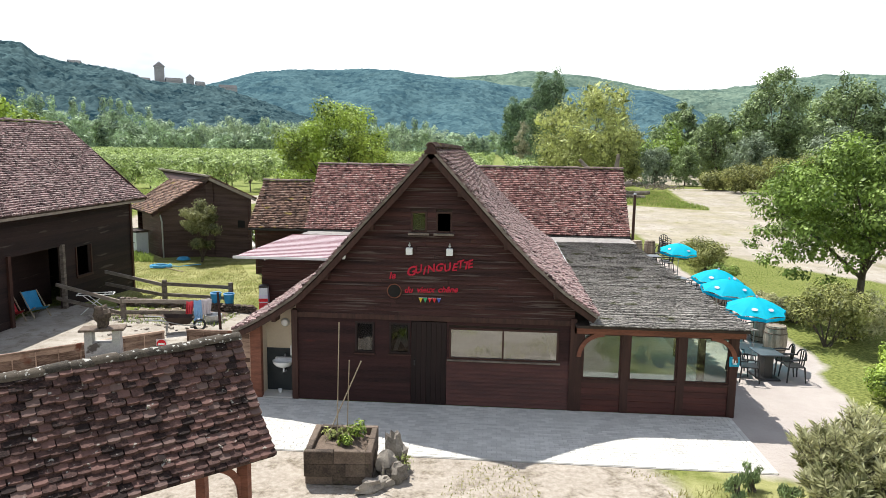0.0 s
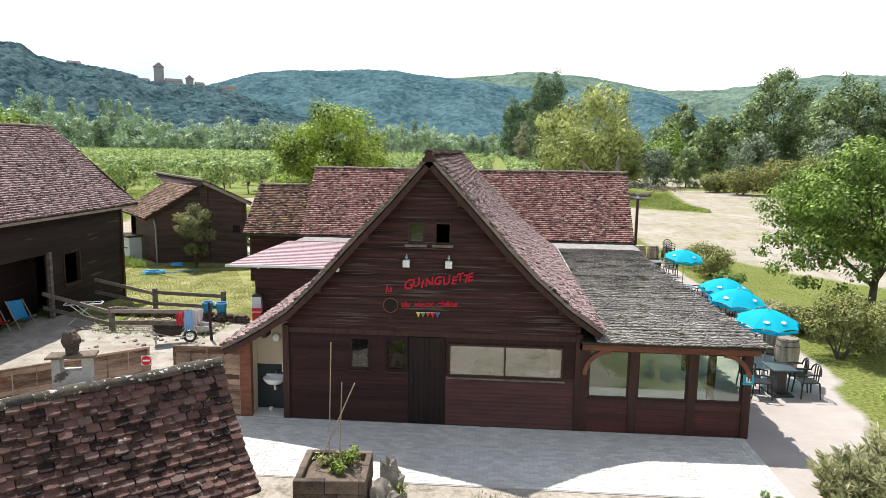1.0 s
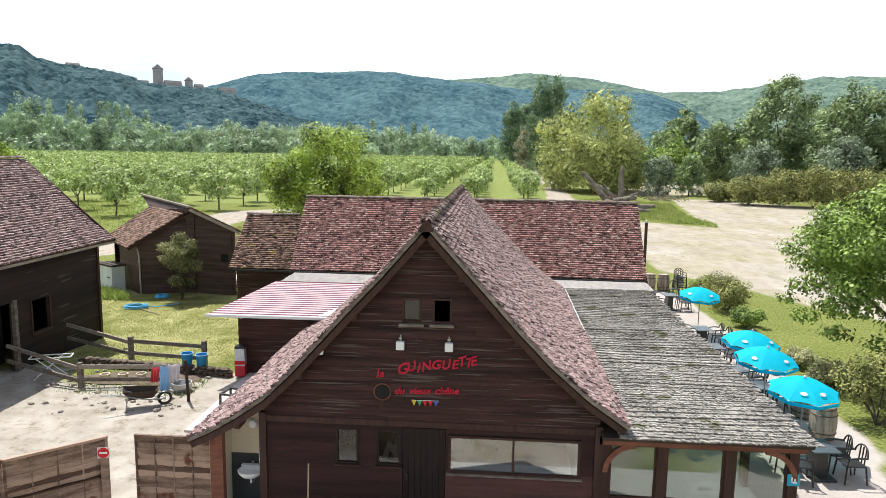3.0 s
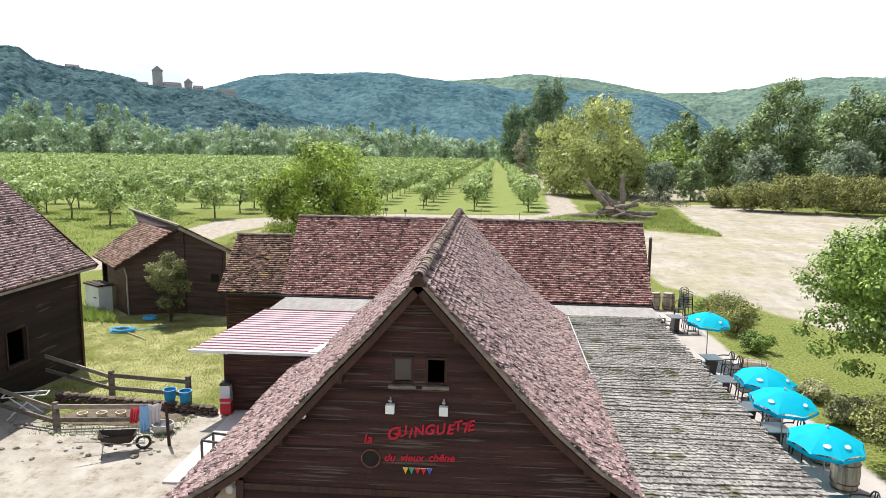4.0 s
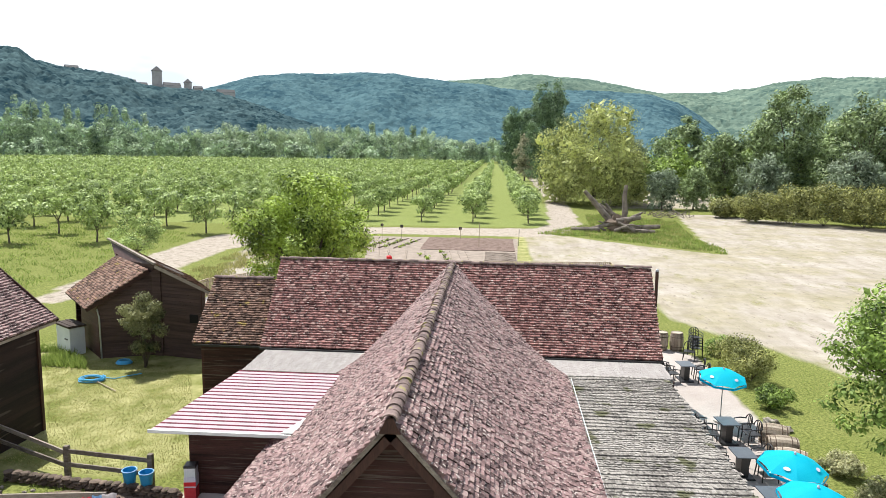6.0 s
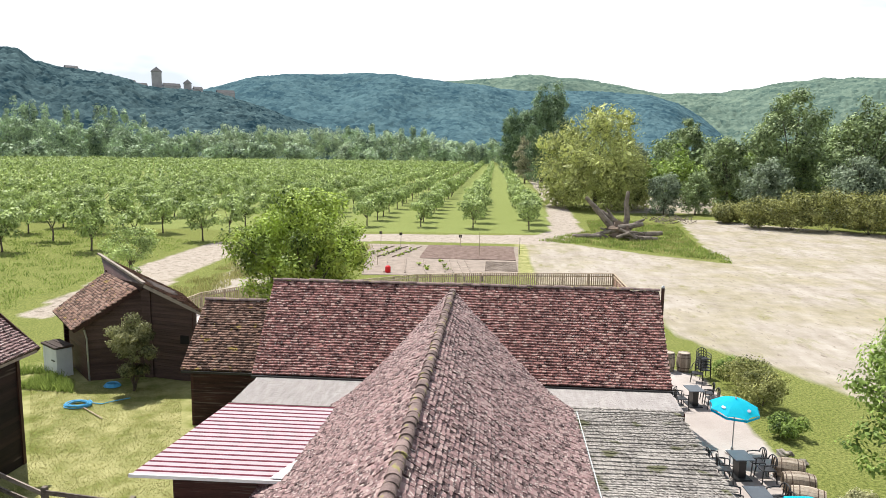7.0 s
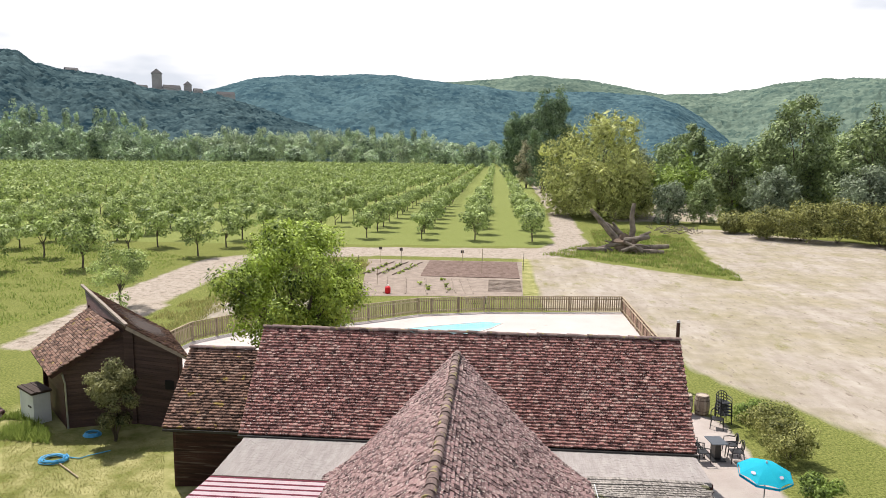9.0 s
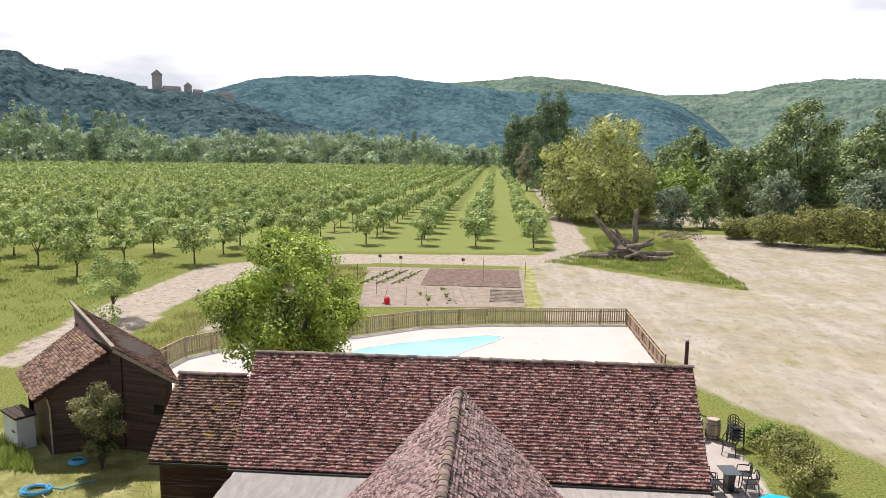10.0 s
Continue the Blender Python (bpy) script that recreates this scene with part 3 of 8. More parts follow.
gy = [-4500, -2000, -800, -300, -120, -60, -40] + line(-30, 110, 0.8) + line(112, 300, 6) + [330, 400, 500, 700, 1000, 1600, 2500, 4500]
g_verts = [(x, y, land(x, y)) for y in gy for x in gx]
nx = len(gx)
g_faces = [(j * nx + i, j * nx + i + 1, (j + 1) * nx + i + 1, (j + 1) * nx + i) for j in range(len(gy) - 1) for i in range(nx - 1)]
g_mesh = bpy.data.meshes.new("ground")
g_mesh.from_pydata(g_verts, [], g_faces)
g_mesh.materials.append(M_GROUND)


def soft_layer(polys):
    a = np.array([[1.0 if any(inside(x, y, p) for p in polys) else 0.0 for x in gx] for y in gy])
    p = np.pad(a, 1, mode="edge")
    b = (p[1:-1, 1:-1] * 2 + p[:-2, 1:-1] + p[2:, 1:-1] + p[1:-1, :-2] + p[1:-1, 2:]) / 6
    return b.reshape(-1)


for layer, polys in (("hay", [HAY, MEADOW, [(-20, 40), (-13, 46), (-15, 60), (-24, 57)]]), ("sand", SAND), ("worn", WORN), ("mown", [[(-330, 300), (-80, 90), (-44, 78), (9, 82), (14, 300), (14, 530), (-330, 530)]]), ("terrace", [TERRACE]), ("gravel", GRAVEL)):
    at = g_mesh.attributes.new(layer, "FLOAT", "POINT")
    at.data.foreach_set("value", soft_layer(polys).astype(np.float32))
g_mesh.shade_smooth()
ground = new("ground", g_mesh)
tagged(ground, "grass, mown hay, sand and bare earth", "ground", kind="structure")


# ---- roofs ----
PIECES = []  # (joined later) small pieces made last


class Slope:
    """A roof slope: a start point on the eave, the direction along the eave, the direction up and in, and a profile of (in, up) from eave to ridge."""

    def __init__(self, start, along, inward, profile, length):
        self.o, self.a, self.n = Vector(start), Vector(along).normalized(), Vector(inward).normalized()
        self.p, self.length = profile, length
        self.s = [0.0]
        for (a, b), (c, d) in zip(profile, profile[1:]):
            self.s.append(self.s[-1] + math.hypot(c - a, d - b))
        self.rise = self.s[-1]

    def at(self, v):
        v = min(max(v, 0.0), self.rise - 1e-6)
        for i in range(len(self.p) - 1):
            if v <= self.s[i + 1]:
                k = (v - self.s[i]) / (self.s[i + 1] - self.s[i])
                (a, b), (c, d) = self.p[i], self.p[i + 1]
                t = Vector((c - a, d - b)).normalized()
                return a + (c - a) * k, b + (d - b) * k, t.x, t.y
        return *self.p[-1], 1, 0

    def point(self, u, v, lift=0.0):
        i, z, tx, tz = self.at(v)
        up = self.n * tx + Vector((0, 0, tz))
        nor = self.a.cross(up)
        if nor.z < 0:
            nor = -nor
        return self.o + self.a * u + self.n * i + Vector((0, 0, z)) + nor * lift, up, nor

    def deck(self, thick=0.07, over=0.0):
        """The boarding under the tiles."""
        g = Geo()
        ring = []
        for u in (over, self.length - over):
            for v in self.s:
                ring.append((self.point(u, v, -0.012)[0], self.point(u, v, -thick)[0]))
        k = len(self.s)
        vs = [p for pair in ring for p in pair]
        fs = []
        for i in range(k - 1):
            a, b = 2 * i, 2 * (k + i)
            fs += [(a, a + 2, b + 2, b), (a + 1, b + 1, b + 3, a + 3), (a, a + 1, a + 3, a + 2), (b, b + 2, b + 3, b + 1)]
        fs += [(0, 2 * k, 2 * k + 1, 1), (2 * k - 2, 2 * k - 1, 4 * k - 1, 4 * k - 2)]
        return g.add(vs, fs)


def tile_shape(w, length, thick):
    """A flat clay tile with a slightly rounded, chipped lower edge."""
    h = w / 2
    bottom = [(-h, 0.012, 0), (-h * 0.5, 0, 0), (h * 0.5, 0, 0), (h, 0.012, 0)]
    top = [(h, length, 0), (-h, length, 0)]
    ring = bottom + top
    return Geo().add([(x, y, 0) for x, y, _ in ring] + [(x, y, -thick) for x, y, _ in ring],
                     [(0, 1, 2, 3, 4, 5), (0, 6, 7, 1), (1, 7, 8, 2), (2, 8, 9, 3), (3, 9, 10, 4), (5, 11, 6, 0)])


def lay_tiles(slope, parent, mats, near, seed, width=0.15, course=0.115, uneven=1.0, thick=0.045, tip=0.32):
    """Courses of flat tiles. near: a test on (u, v) for the tiles that are pieces of their own."""
    rnd = random.Random(seed)
    shape = tile_shape(width * 0.965, course * 1.5, thick)
    own = shape.mesh("tile", mats[0])
    rest, count = [], 0
    rows = int(slope.rise / course)
    cols = int(slope.length / width) + 1
    phase = [rnd.random() * 7 for _ in range(3)]
    for r in range(rows):
        v = r * course
        off = (r % 2) * width / 2
        for c in range(cols):
            u = c * width + off + rnd.uniform(-0.008, 0.008) * uneven
            if u > slope.length + width * 0.4:
                continue
            u = min(max(u, width * 0.46), slope.length - width * 0.46)
            sag = 0.012 * math.sin(u * 1.3 + phase[0]) * math.sin(v * 1.7 + phase[1]) * uneven
            vv = v + rnd.uniform(-0.012, 0.012) * uneven + 0.01 * math.sin(u * 0.9 + phase[2]) * uneven
            p, up, nor = slope.point(u, max(0.0, vv), 0.0)
            tilt = tip + rnd.uniform(-0.09, 0.10) * uneven
            spin = rnd.gauss(0, 0.025) * uneven
            y = (up - nor * tilt).normalized()
            x = (slope.a + up * spin).normalized()
            z = x.cross(y)
            if z.z < 0:
                x, z = -x, -z
            z.normalize()
            x = y.cross(z)
            o = p + nor * (course * 1.5 * tip + sag + max(0.0, rnd.gauss(0.003, 0.008)) * uneven)
            if near(u, vv) and count < 300:
                count += 1
                ob = new("tile", own)
                ob.parent = parent
                ob.matrix_local = Matrix.Translation(o - parent.matrix_world.translation) @ Matrix((x, y, z)).transposed().to_4x4()
            else:
                rest.append(frame_matrix(np.array(o - parent.matrix_world.translation), x, y, z))
    if rest:
        part("tile_covering", mesh_copies("tile_covering", shape, rest, mats[1]), None, parent, "courses of old flat clay tiles", kind="stuff")


def ridge_caps(parent, p, q, mat, step=0.34, r=0.13, seed=1, sink=0.03):
    rnd = random.Random(seed)
    p, q = Vector(p), Vector(q)
    d = (q - p)
    n = max(1, int(d.length / step))
    d.normalize()
    g = Geo()
    seg = 8
    ln = step * 1.12
    vs = []
    for k, (y, rr) in enumerate(((0, r * 1.08), (ln, r * 0.92))):
        for rad in (rr, rr - 0.02):
            vs += [(rad * math.cos(math.pi * j / seg), y, rad * 0.85 * math.sin(math.pi * j / seg)) for j in range(seg + 1)]
    m = seg + 1
    fs = []
    for j in range(seg):
        fs += [(j, j + 1, 2 * m + j + 1, 2 * m + j), (m + j, 3 * m + j, 3 * m + j + 1, m + j + 1), (j, m + j, m + j + 1, j + 1), (2 * m + j, 2 * m + j + 1, 3 * m + j + 1, 3 * m + j)]
    fs += [(0, 2 * m, 3 * m, m), (seg, m + seg, 3 * m + seg, 2 * m + seg)]
    me = g.add(vs, fs).mesh("ridge_tile", mat, True)
    y = d
    x = y.cross(Vector((0, 0, 1))).normalized()
    z = x.cross(y)
    base = parent.matrix_world.translation
    for i in range(n):
        o = p + d * (i * step) + Vector((rnd.uniform(-.012, .012), 0, rnd.uniform(-0.012, 0.012) - sink))
        ob = new("ridge_tile", me)
        ob.parent = parent
        ob.matrix_local = Matrix.Translation(o - base) @ Matrix((x, y, z)).transposed().to_4x4() @ pose(0, 0, 0, rnd.uniform(-2, 2), 0, rnd.uniform(-2.5, 2.5))


# ---- the main house ----
PEAK_X, PEAK_Z = -0.52, 6.12
RIGHT = [(0.0, 0.0), (0.75, 0.52), (1.45, 1.13), (2.10, 1.80), (2.60, 2.36), (3.86, 3.74)]     # eave at x 3.34, z 2.38
LEFT = [(0.0, 0.0), (0.45, 0.22), (0.95, 0.52), (1.50, 0.90), (2.05, 1.44), (2.60, 2.05), (3.13, 2.64), (3.80, 3.36), (4.68, 4.38)]   # eave at x -5.2, z 1.74
HOUSE_BACK = 13.25

house = thing("wooden_house", "dark stained timber tavern house with a steep old tile roof", "house")
right_slope = Slope((PEAK_X + 3.86, -0.34, PEAK_Z - 3.74), (0, 1, 0), (-1, 0, 0), RIGHT, HOUSE_BACK + 0.34)
left_slope = Slope((PEAK_X - 4.68, -0.34, PEAK_Z - 4.38), (0, 1, 0), (1, 0, 0), LEFT, HOUSE_BACK + 0.34)


def gable_x(z):
    """Left and right end of the front wall at a height, under the boarding."""
    def cross(profile, top):
        h = z + 0.13 - (PEAK_Z - top)
        for (a, b), (c, d) in zip(profile, profile[1:]):
            if b <= h <= d:
                return a + (c - a) * (h - b) / (d - b)
        return 0.0 if h < 0 else profile[-1][0]
    xl = PEAK_X - 4.68 + cross(LEFT, 4.38)
    xr = PEAK_X + 3.86 - cross(RIGHT, 3.74)
    return max(xl, -3.76), min(xr, 2.86)


OPENINGS = [(-2.31, -1.85, 1.24, 2.0), (-1.49, -1.0, 1.24, 2.0), (-0.06, 2.51, 1.16, 1.93), (-1.0, -0.62, 4.17, 4.66), (-0.41, -0.04, 4.17, 4.66), (-0.97, -0.12, 0.0, 2.05)]


def spans(x0, x1, z0, z1):
    """What is left of a stretch of wall beside the openings."""
    out = [(x0, x1)]
    for a, b, c, d in OPENINGS:
        if c < z1 - 0.02 and d > z0 + 0.02:
            nxt = []
            for s, e in out:
                if b <= s or a >= e:
                    nxt.append((s, e))
                    continue
                if a - s > 0.03:
                    nxt.append((s, a))
                if e - b > 0.03:
                    nxt.append((b, e))
            out = nxt
    return out


front = Geo()
z = 0.0
while z < 6.0:
    z1 = min(z + 0.08, 6.0)
    x0, x1 = gable_x(z1)
    if x1 > x0:
        for s, e in spans(x0, x1, z, z1):
            front.box((s, 0.045, z), (e, 0.16, z1))
    z = z1
front_wall = part("front_wall", front, M_DECK, house)
rnd = random.Random(5)
z = 0.03
row = 0
while z < 5.98:
    h = 0.098
    ranges = [(z, z + h)]
    x0, x1 = gable_x(z + h * 0.7)
    low = z < 2.0
    if x1 - x0 > 0.08:
        for s, e in spans(x0, x1, z, z + h):
            cuts = [s]
            while e - cuts[-1] > 3.2:
                cuts.append(cuts[-1] + rnd.uniform(1.4, 2.8))
            cuts.append(e)
            for a, b in zip(cuts, cuts[1:]):
                t0, t1 = rnd.uniform(0.0, 0.006), rnd.uniform(0.0, 0.005)
                g = Geo()
                vs = [(a + .002, -0.012 - t0, z), (b - .002, -0.012 - t1, z), (b - .002, 0.044, z), (a + .002, 0.044, z),
                      (a + .002, 0.016, z + h - 0.004), (b - .002, 0.016, z + h - 0.004), (b - .002, 0.044, z + h - 0.004), (a + .002, 0.044, z + h - 0.004)]
                g.add(vs, [(3, 2, 1, 0), (4, 5, 6, 7), (0, 1, 5, 4), (1, 2, 6, 5), (2, 3, 7, 6), (3, 0, 4, 7)])
                red = low and a > -0.2 and z < 1.15
                part("plank", g, M_BOARD_RED if red else M_BOARD_LOW if low else M_BOARD, front_wall)
    z += h
    row += 1
part("peak_plate", Geo().prism([(PEAK_X - 0.15, -0.385, PEAK_Z - 0.14), (PEAK_X + 0.15, -0.385, PEAK_Z - 0.14), (PEAK_X + 0.05, -0.385, PEAK_Z + 0.07), (PEAK_X - 0.05, -0.385, PEAK_Z + 0.07)], (0, 0.045, 0)), M_POST, house)
part("peak_board", Geo().prism([(-0.80, -0.015, 5.66), (-0.24, -0.015, 5.66), (-0.49, -0.015, 5.97), (-0.55, -0.015, 5.97)], (0, 0.06, 0)), M_BOARD, house)
# the other walls
g = Geo()
g.box((2.70, 0.16, 0), (2.86, HOUSE_BACK - 0.1, 2.56))
part("side_wall", g, M_BOARD, house)
g = Geo()
g.box((-3.76, 0.16, 0), (-3.62, HOUSE_BACK - 0.1, 2.44))
part("side_wall", g, M_BOARD, house)
g = Geo()
back_outline = []
for zz in (0.0, 2.6, 3.2, 4.0, 5.0, 5.9):
    back_outline.append((gable_x(zz)[1], HOUSE_BACK - 0.2, zz))
for zz in (5.9, 5.0, 4.0, 3.2, 2.6, 0.0):
    back_outline.append((gable_x(zz)[0], HOUSE_BACK - 0.2, zz))
g.prism(back_outline, (0, 0.12, 0))
part("back_wall", g, M_BOARD, house)
part("floor", Geo().box((-3.6, 0.17, -0.1), (2.69, HOUSE_BACK - 0.22, 0.02)), M_INNER_SHADE, house)
part("upper_floor", Geo().box((-3.6, 0.17, 2.15), (2.69, HOUSE_BACK - 0.22, 2.30)), M_INNER_SHADE, house)
# corner posts, trim board over the ground floor
for x in (-3.80, 2.83):
    part("corner_post", Geo().box((x - 0.06, -0.05, 0), (x + 0.08, 0.10, 2.25), chamfer=0.01), M_POST, house)
part("trim_board", Geo().box((-3.72, -0.035, 2.07), (2.76, -0.013, 2.19)), M_POST, house)
part("trim_board", Geo().box((-0.06, -0.032, 1.10), (2.54, -0.013, 1.155)), M_POST, house)
# verge boards and purlin ends
def ribbon(slope, lo, hi, y0, y1):
    """A board that follows a slope's profile at its front end."""
    vs, fs = [], []
    for v in slope.s:
        a, b = slope.point(0.0, v, lo)[0], slope.point(0.0, v, hi)[0]
        vs += [a + Vector((0, y0, 0)), b + Vector((0, y0, 0)), b + Vector((0, y1, 0)), a + Vector((0, y1, 0))]
    for i in range(len(slope.s) - 1):
        o = 4 * i
        fs += [(o + k, o + (k + 1) % 4, o + 4 + (k + 1) % 4, o + 4 + k) for k in range(4)]
    fs += [(3, 2, 1, 0), tuple(len(vs) - 4 + k for k in range(4))]
    return Geo().add(vs, fs)


for slope, side in ((right_slope, 1), (left_slope, -1)):
    part("verge_board", ribbon(slope, -0.19, -0.035, 0.0, 0.035), M_POST, house)
    part("verge_trim", ribbon(slope, -0.045, 0.012, -0.03, -0.002), M_GREYWOOD, house, "weathered grey verge trim")
    for v in (1.0, 2.6, 4.2):
        p = slope.point(0.0, v, -0.20)[0]
        part("purlin_end", Geo().beam(p + Vector((0, 0.06, 0)), p + Vector((0, 0.42, 0)), 0.10, 0.13), M_POST, house)
roof_r = part("roof_slope", right_slope.deck(), M_DECK, house, "steep old clay tile slope with lichen")
roof_l = part("roof_slope", left_slope.deck(), M_DECK, house, "flared old clay tile slope with lichen")
ridge_caps(roof_r, (PEAK_X, -0.36, PEAK_Z + 0.06), (PEAK_X, HOUSE_BACK, PEAK_Z + 0.04), M_RIDGE, 0.22, 0.11, 3)
PIECES.append((right_slope, roof_r, (M_TILE, M_TILE_J), lambda u, v: u < 3.4 and v > 1.9, 11, dict(thick=0.06, tip=0.40, uneven=1.3)))
PIECES.append((left_slope, roof_l, (M_TILE, M_TILE_J), lambda u, v: u < 2.4 and v > 1.5, 12, dict(thick=0.06, tip=0.40, uneven=1.3)))


def casement(parent_name, x0, x1, z0, z1, y, mullions, glass, frame_mat, depth=0.07, bar=0.045, label="", curtain=None):
    win = part(parent_name, Geo().box((x0, y + depth, z0), (x1, y + depth + 0.01, z0 + 0.02)), frame_mat, house, label)
    g = Geo()
    g.box((x0, y, z0), (x0 + bar, y + depth, z1)).box((x1 - bar, y, z0), (x1, y + depth, z1))
    g.box((x0 + bar, y, z0), (x1 - bar, y + depth, z0 + bar)).box((x0 + bar, y, z1 - bar), (x1 - bar, y + depth, z1))
    part("window_frame", g, frame_mat, win)
    xs = [x0 + bar] + list(mullions) + [x1 - bar]
    for i, (a, b) in enumerate(zip(xs, xs[1:])):
        pane = part("pane", Geo().box((a + 0.002, y + depth * 0.5, z0 + bar), (b - 0.002, y + depth * 0.5 + 0.006, z1 - bar)), glass, win)
        pane.visible_shadow = False
    for m in mullions:
        part("mullion", Geo().box((m - 0.02, y + 0.008, z0 + bar), (m + 0.02, y + depth - 0.004, z1 - bar)), frame_mat, win)
    if curtain:
        g = Geo()
        n = 14
        for i in range(n):
            a, b = x0 + bar + (x1 - x0 - 2 * bar) * i / n, x0 + bar + (x1 - x0 - 2 * bar) * (i + 1) / n
            o = 0.012 * (i % 2)
            g.box((a, y + depth + 0.03 + o, z0 + 0.05), (b, y + depth + 0.036 + o, z1 - 0.05))
        part("curtain", g, curtain, win)
    return win


casement("window", -0.06, 2.51, 1.16, 1.93, -0.025, (1.21,), M_GLASS, M_POST, label="wide two-pane shop window reflecting the yard")
part("window_sill", Geo().box((-0.10, -0.075, 1.125), (2.55, -0.01, 1.158)), M_GREYWOOD, house)
w_left = casement("window", -2.31, -1.85, 1.24, 2.0, -0.02, (), M_GLASS_DARK, M_DOOR, label="small dark window with a pale sheet behind it")
w_right = casement("window", -1.49, -1.0, 1.24, 2.0, -0.02, (), M_GLASS_DARK, M_DOOR, label="small dark window with a torn pale curtain")
for x0, x1 in ((-2.31, -1.85), (-1.49, -1.0)):
    part("window_sill", Geo().box((x0 - 0.03, -0.06, 1.205), (x1 + 0.03, -0.01, 1.237)), M_POST, house)
M_CURTAIN = material("pale grey blind", (0.15, 0.17, 0.15), (0.24, 0.26, 0.23), scale=3, rough=0.9)
M_SHEET = material("crumpled pale sheet", (0.16, 0.17, 0.17), (0.52, 0.53, 0.52), scale=6, fine=30, rough=0.9, bump=0.6)
part("sheet", Geo().prism([(-2.27, 0.10, 1.28), (-1.90, 0.10, 1.28), (-1.90, 0.11, 1.46), (-2.02, 0.11, 1.62), (-2.15, 0.11, 1.52), (-2.27, 0.11, 1.56)], (0, 0.006, 0)), M_SHEET, w_left, "crumpled pale sheet")
part("curtain", Geo().prism([(-1.42, 0.10, 1.28), (-1.30, 0.10, 1.30), (-1.24, 0.10, 1.52), (-1.12, 0.10, 1.34), (-1.05, 0.10, 1.40), (-1.10, 0.10, 1.90), (-1.16, 0.10, 1.62), (-1.28, 0.10, 1.72)], (0, 0.006, 0)), M_SHEET, w_right, "torn pale curtain")
casement("window", -1.0, -0.62, 4.17, 4.66, 0.0, (), M_GLASS_DARK, M_POST, label="small attic window with a pale blind", curtain=M_CURTAIN)
# the open attic window: frame only
g = Geo()
g.box((-0.41, 0.0, 4.17), (-0.37, 0.07, 4.66)).box((-0.08, 0.0, 4.17), (-0.04, 0.07, 4.66)).box((-0.37, 0.0, 4.62), (-0.08, 0.07, 4.66)).box((-0.37, 0.0, 4.17), (-0.08, 0.07, 4.21))
part("window", g, M_POST, house, "open attic window, dark inside")
for x0, x1 in ((-1.05, -0.57), (-0.46, 0.01)):
    part("window_sill", Geo().box((x0, -0.11, 4.115), (x1, -0.005, 4.165)), M_GREYWOOD, house, "grey wooden sill")
# rim of a round hole; a flat near-black disc paints the shade inside
g = Geo()
ring = [(-1.375 + 0.165 * math.cos(t), -0.03, 2.77 + 0.165 * math.sin(t)) for t in (2 * math.pi * i / 24 for i in range(24))]
g.tube(ring, 0.014, 6, True)
part("round_rim", g, M_BEAM, house, "rim of a near-black disc painted as the shade in a round opening")
g = Geo().prism([(-1.375 + 0.155 * math.cos(t), -0.022, 2.77 + 0.155 * math.sin(t)) for t in (2 * math.pi * i / 24 for i in range(24))], (0, 0.012, 0))
part("round_opening", g, M_INNER_SHADE, house, "near-black disc painted as the shade in a round opening")
# door of vertical boards
door = part("door", Geo().box((-0.965, 0.02, 0.01), (-0.125, 0.05, 2.045)), M_DOOR, house, "closed door of near-black boards")
for i in range(7):
    a = -0.965 + 0.12 * i
    part("plank", Geo().box((a + 0.003, -0.004 - 0.002 * (i % 3), 0.012), (a + 0.117, 0.019, 2.04)), M_DOOR, door)
part("door_handle", Geo().box((-0.90, -0.05, 0.98), (-0.87, -0.008, 1.12)), M_BLACK, door)


# ---- painted writing on the gable ----
def lettering(name, text, size, at, mat, turn=0.0, spread=1.0, label="", shear=0.0, bold=0.0):
    cu = bpy.data.curves.new(name, "FONT")
    cu.body, cu.size, cu.extrude, cu.space_character, cu.shear, cu.offset = text, size, 0.006, spread, shear, bold
    tmp = new(name, cu)
    dg = bpy.context.evaluated_depsgraph_get()
    me = bpy.data.meshes.new_from_object(tmp.evaluated_get(dg))
    bpy.data.objects.remove(tmp)
    me.materials.clear()
    me.materials.append(mat)
    ob = new(name, me)
    ob.matrix_world = pose(*at, 90, 0, 0) @ pose(0, 0, 0, 0, 0, turn)
    return ob


M_LETTER = material("worn crimson paint", (0.30, 0.006, 0.022), (0.56, 0.016, 0.045), scale=8, fine=40, rough=0.6, spots=(0.10, 0.012, 0.014), spot_at=0.66, spot_scale=12)
sign = thing("tavern_lettering", "red hand-painted tavern name on the dark gable boards", "sign", at=(0, 0, 0))
x = -1.50
for word, size, z0 in (("la", 0.22, 3.06),):
    ob = lettering("letter", word, size, (x, -0.030, z0), M_LETTER, 6, 1.1, shear=0.3, bold=0.005)
    ob.parent = sign
pos = -1.10
base = 3.15
for i, ch in enumerate("GUINGUETTE"):
    s = 0.31 if i == 0 else 0.25
    ob = lettering("letter", ch, s, (pos, -0.030, base + 0.024 * i + (0.02 if i % 3 == 1 else -0.01)), M_LETTER, 12 + (5 if i % 2 else -5), 1.0, shear=0.36, bold=0.007)
    ob.parent = sign
    pos += {"G": 0.21, "U": 0.18, "I": 0.105, "N": 0.18, "E": 0.135, "T": 0.12}[ch]
pos = -1.14
for word, adv in (("du", 0.29), ("vieux", 0.50), ("chêne", 0.5)):
    ob = lettering("letter", word, 0.195, (pos, -0.030, 2.74 + (pos + 1.14) * 0.04), M_LETTER, 2, 1.0, shear=0.3, bold=0.005)
    ob.parent = sign
    pos += adv
pennants = thing("painted_pennants", "row of small painted pennants in mixed colours", "painted pennants")
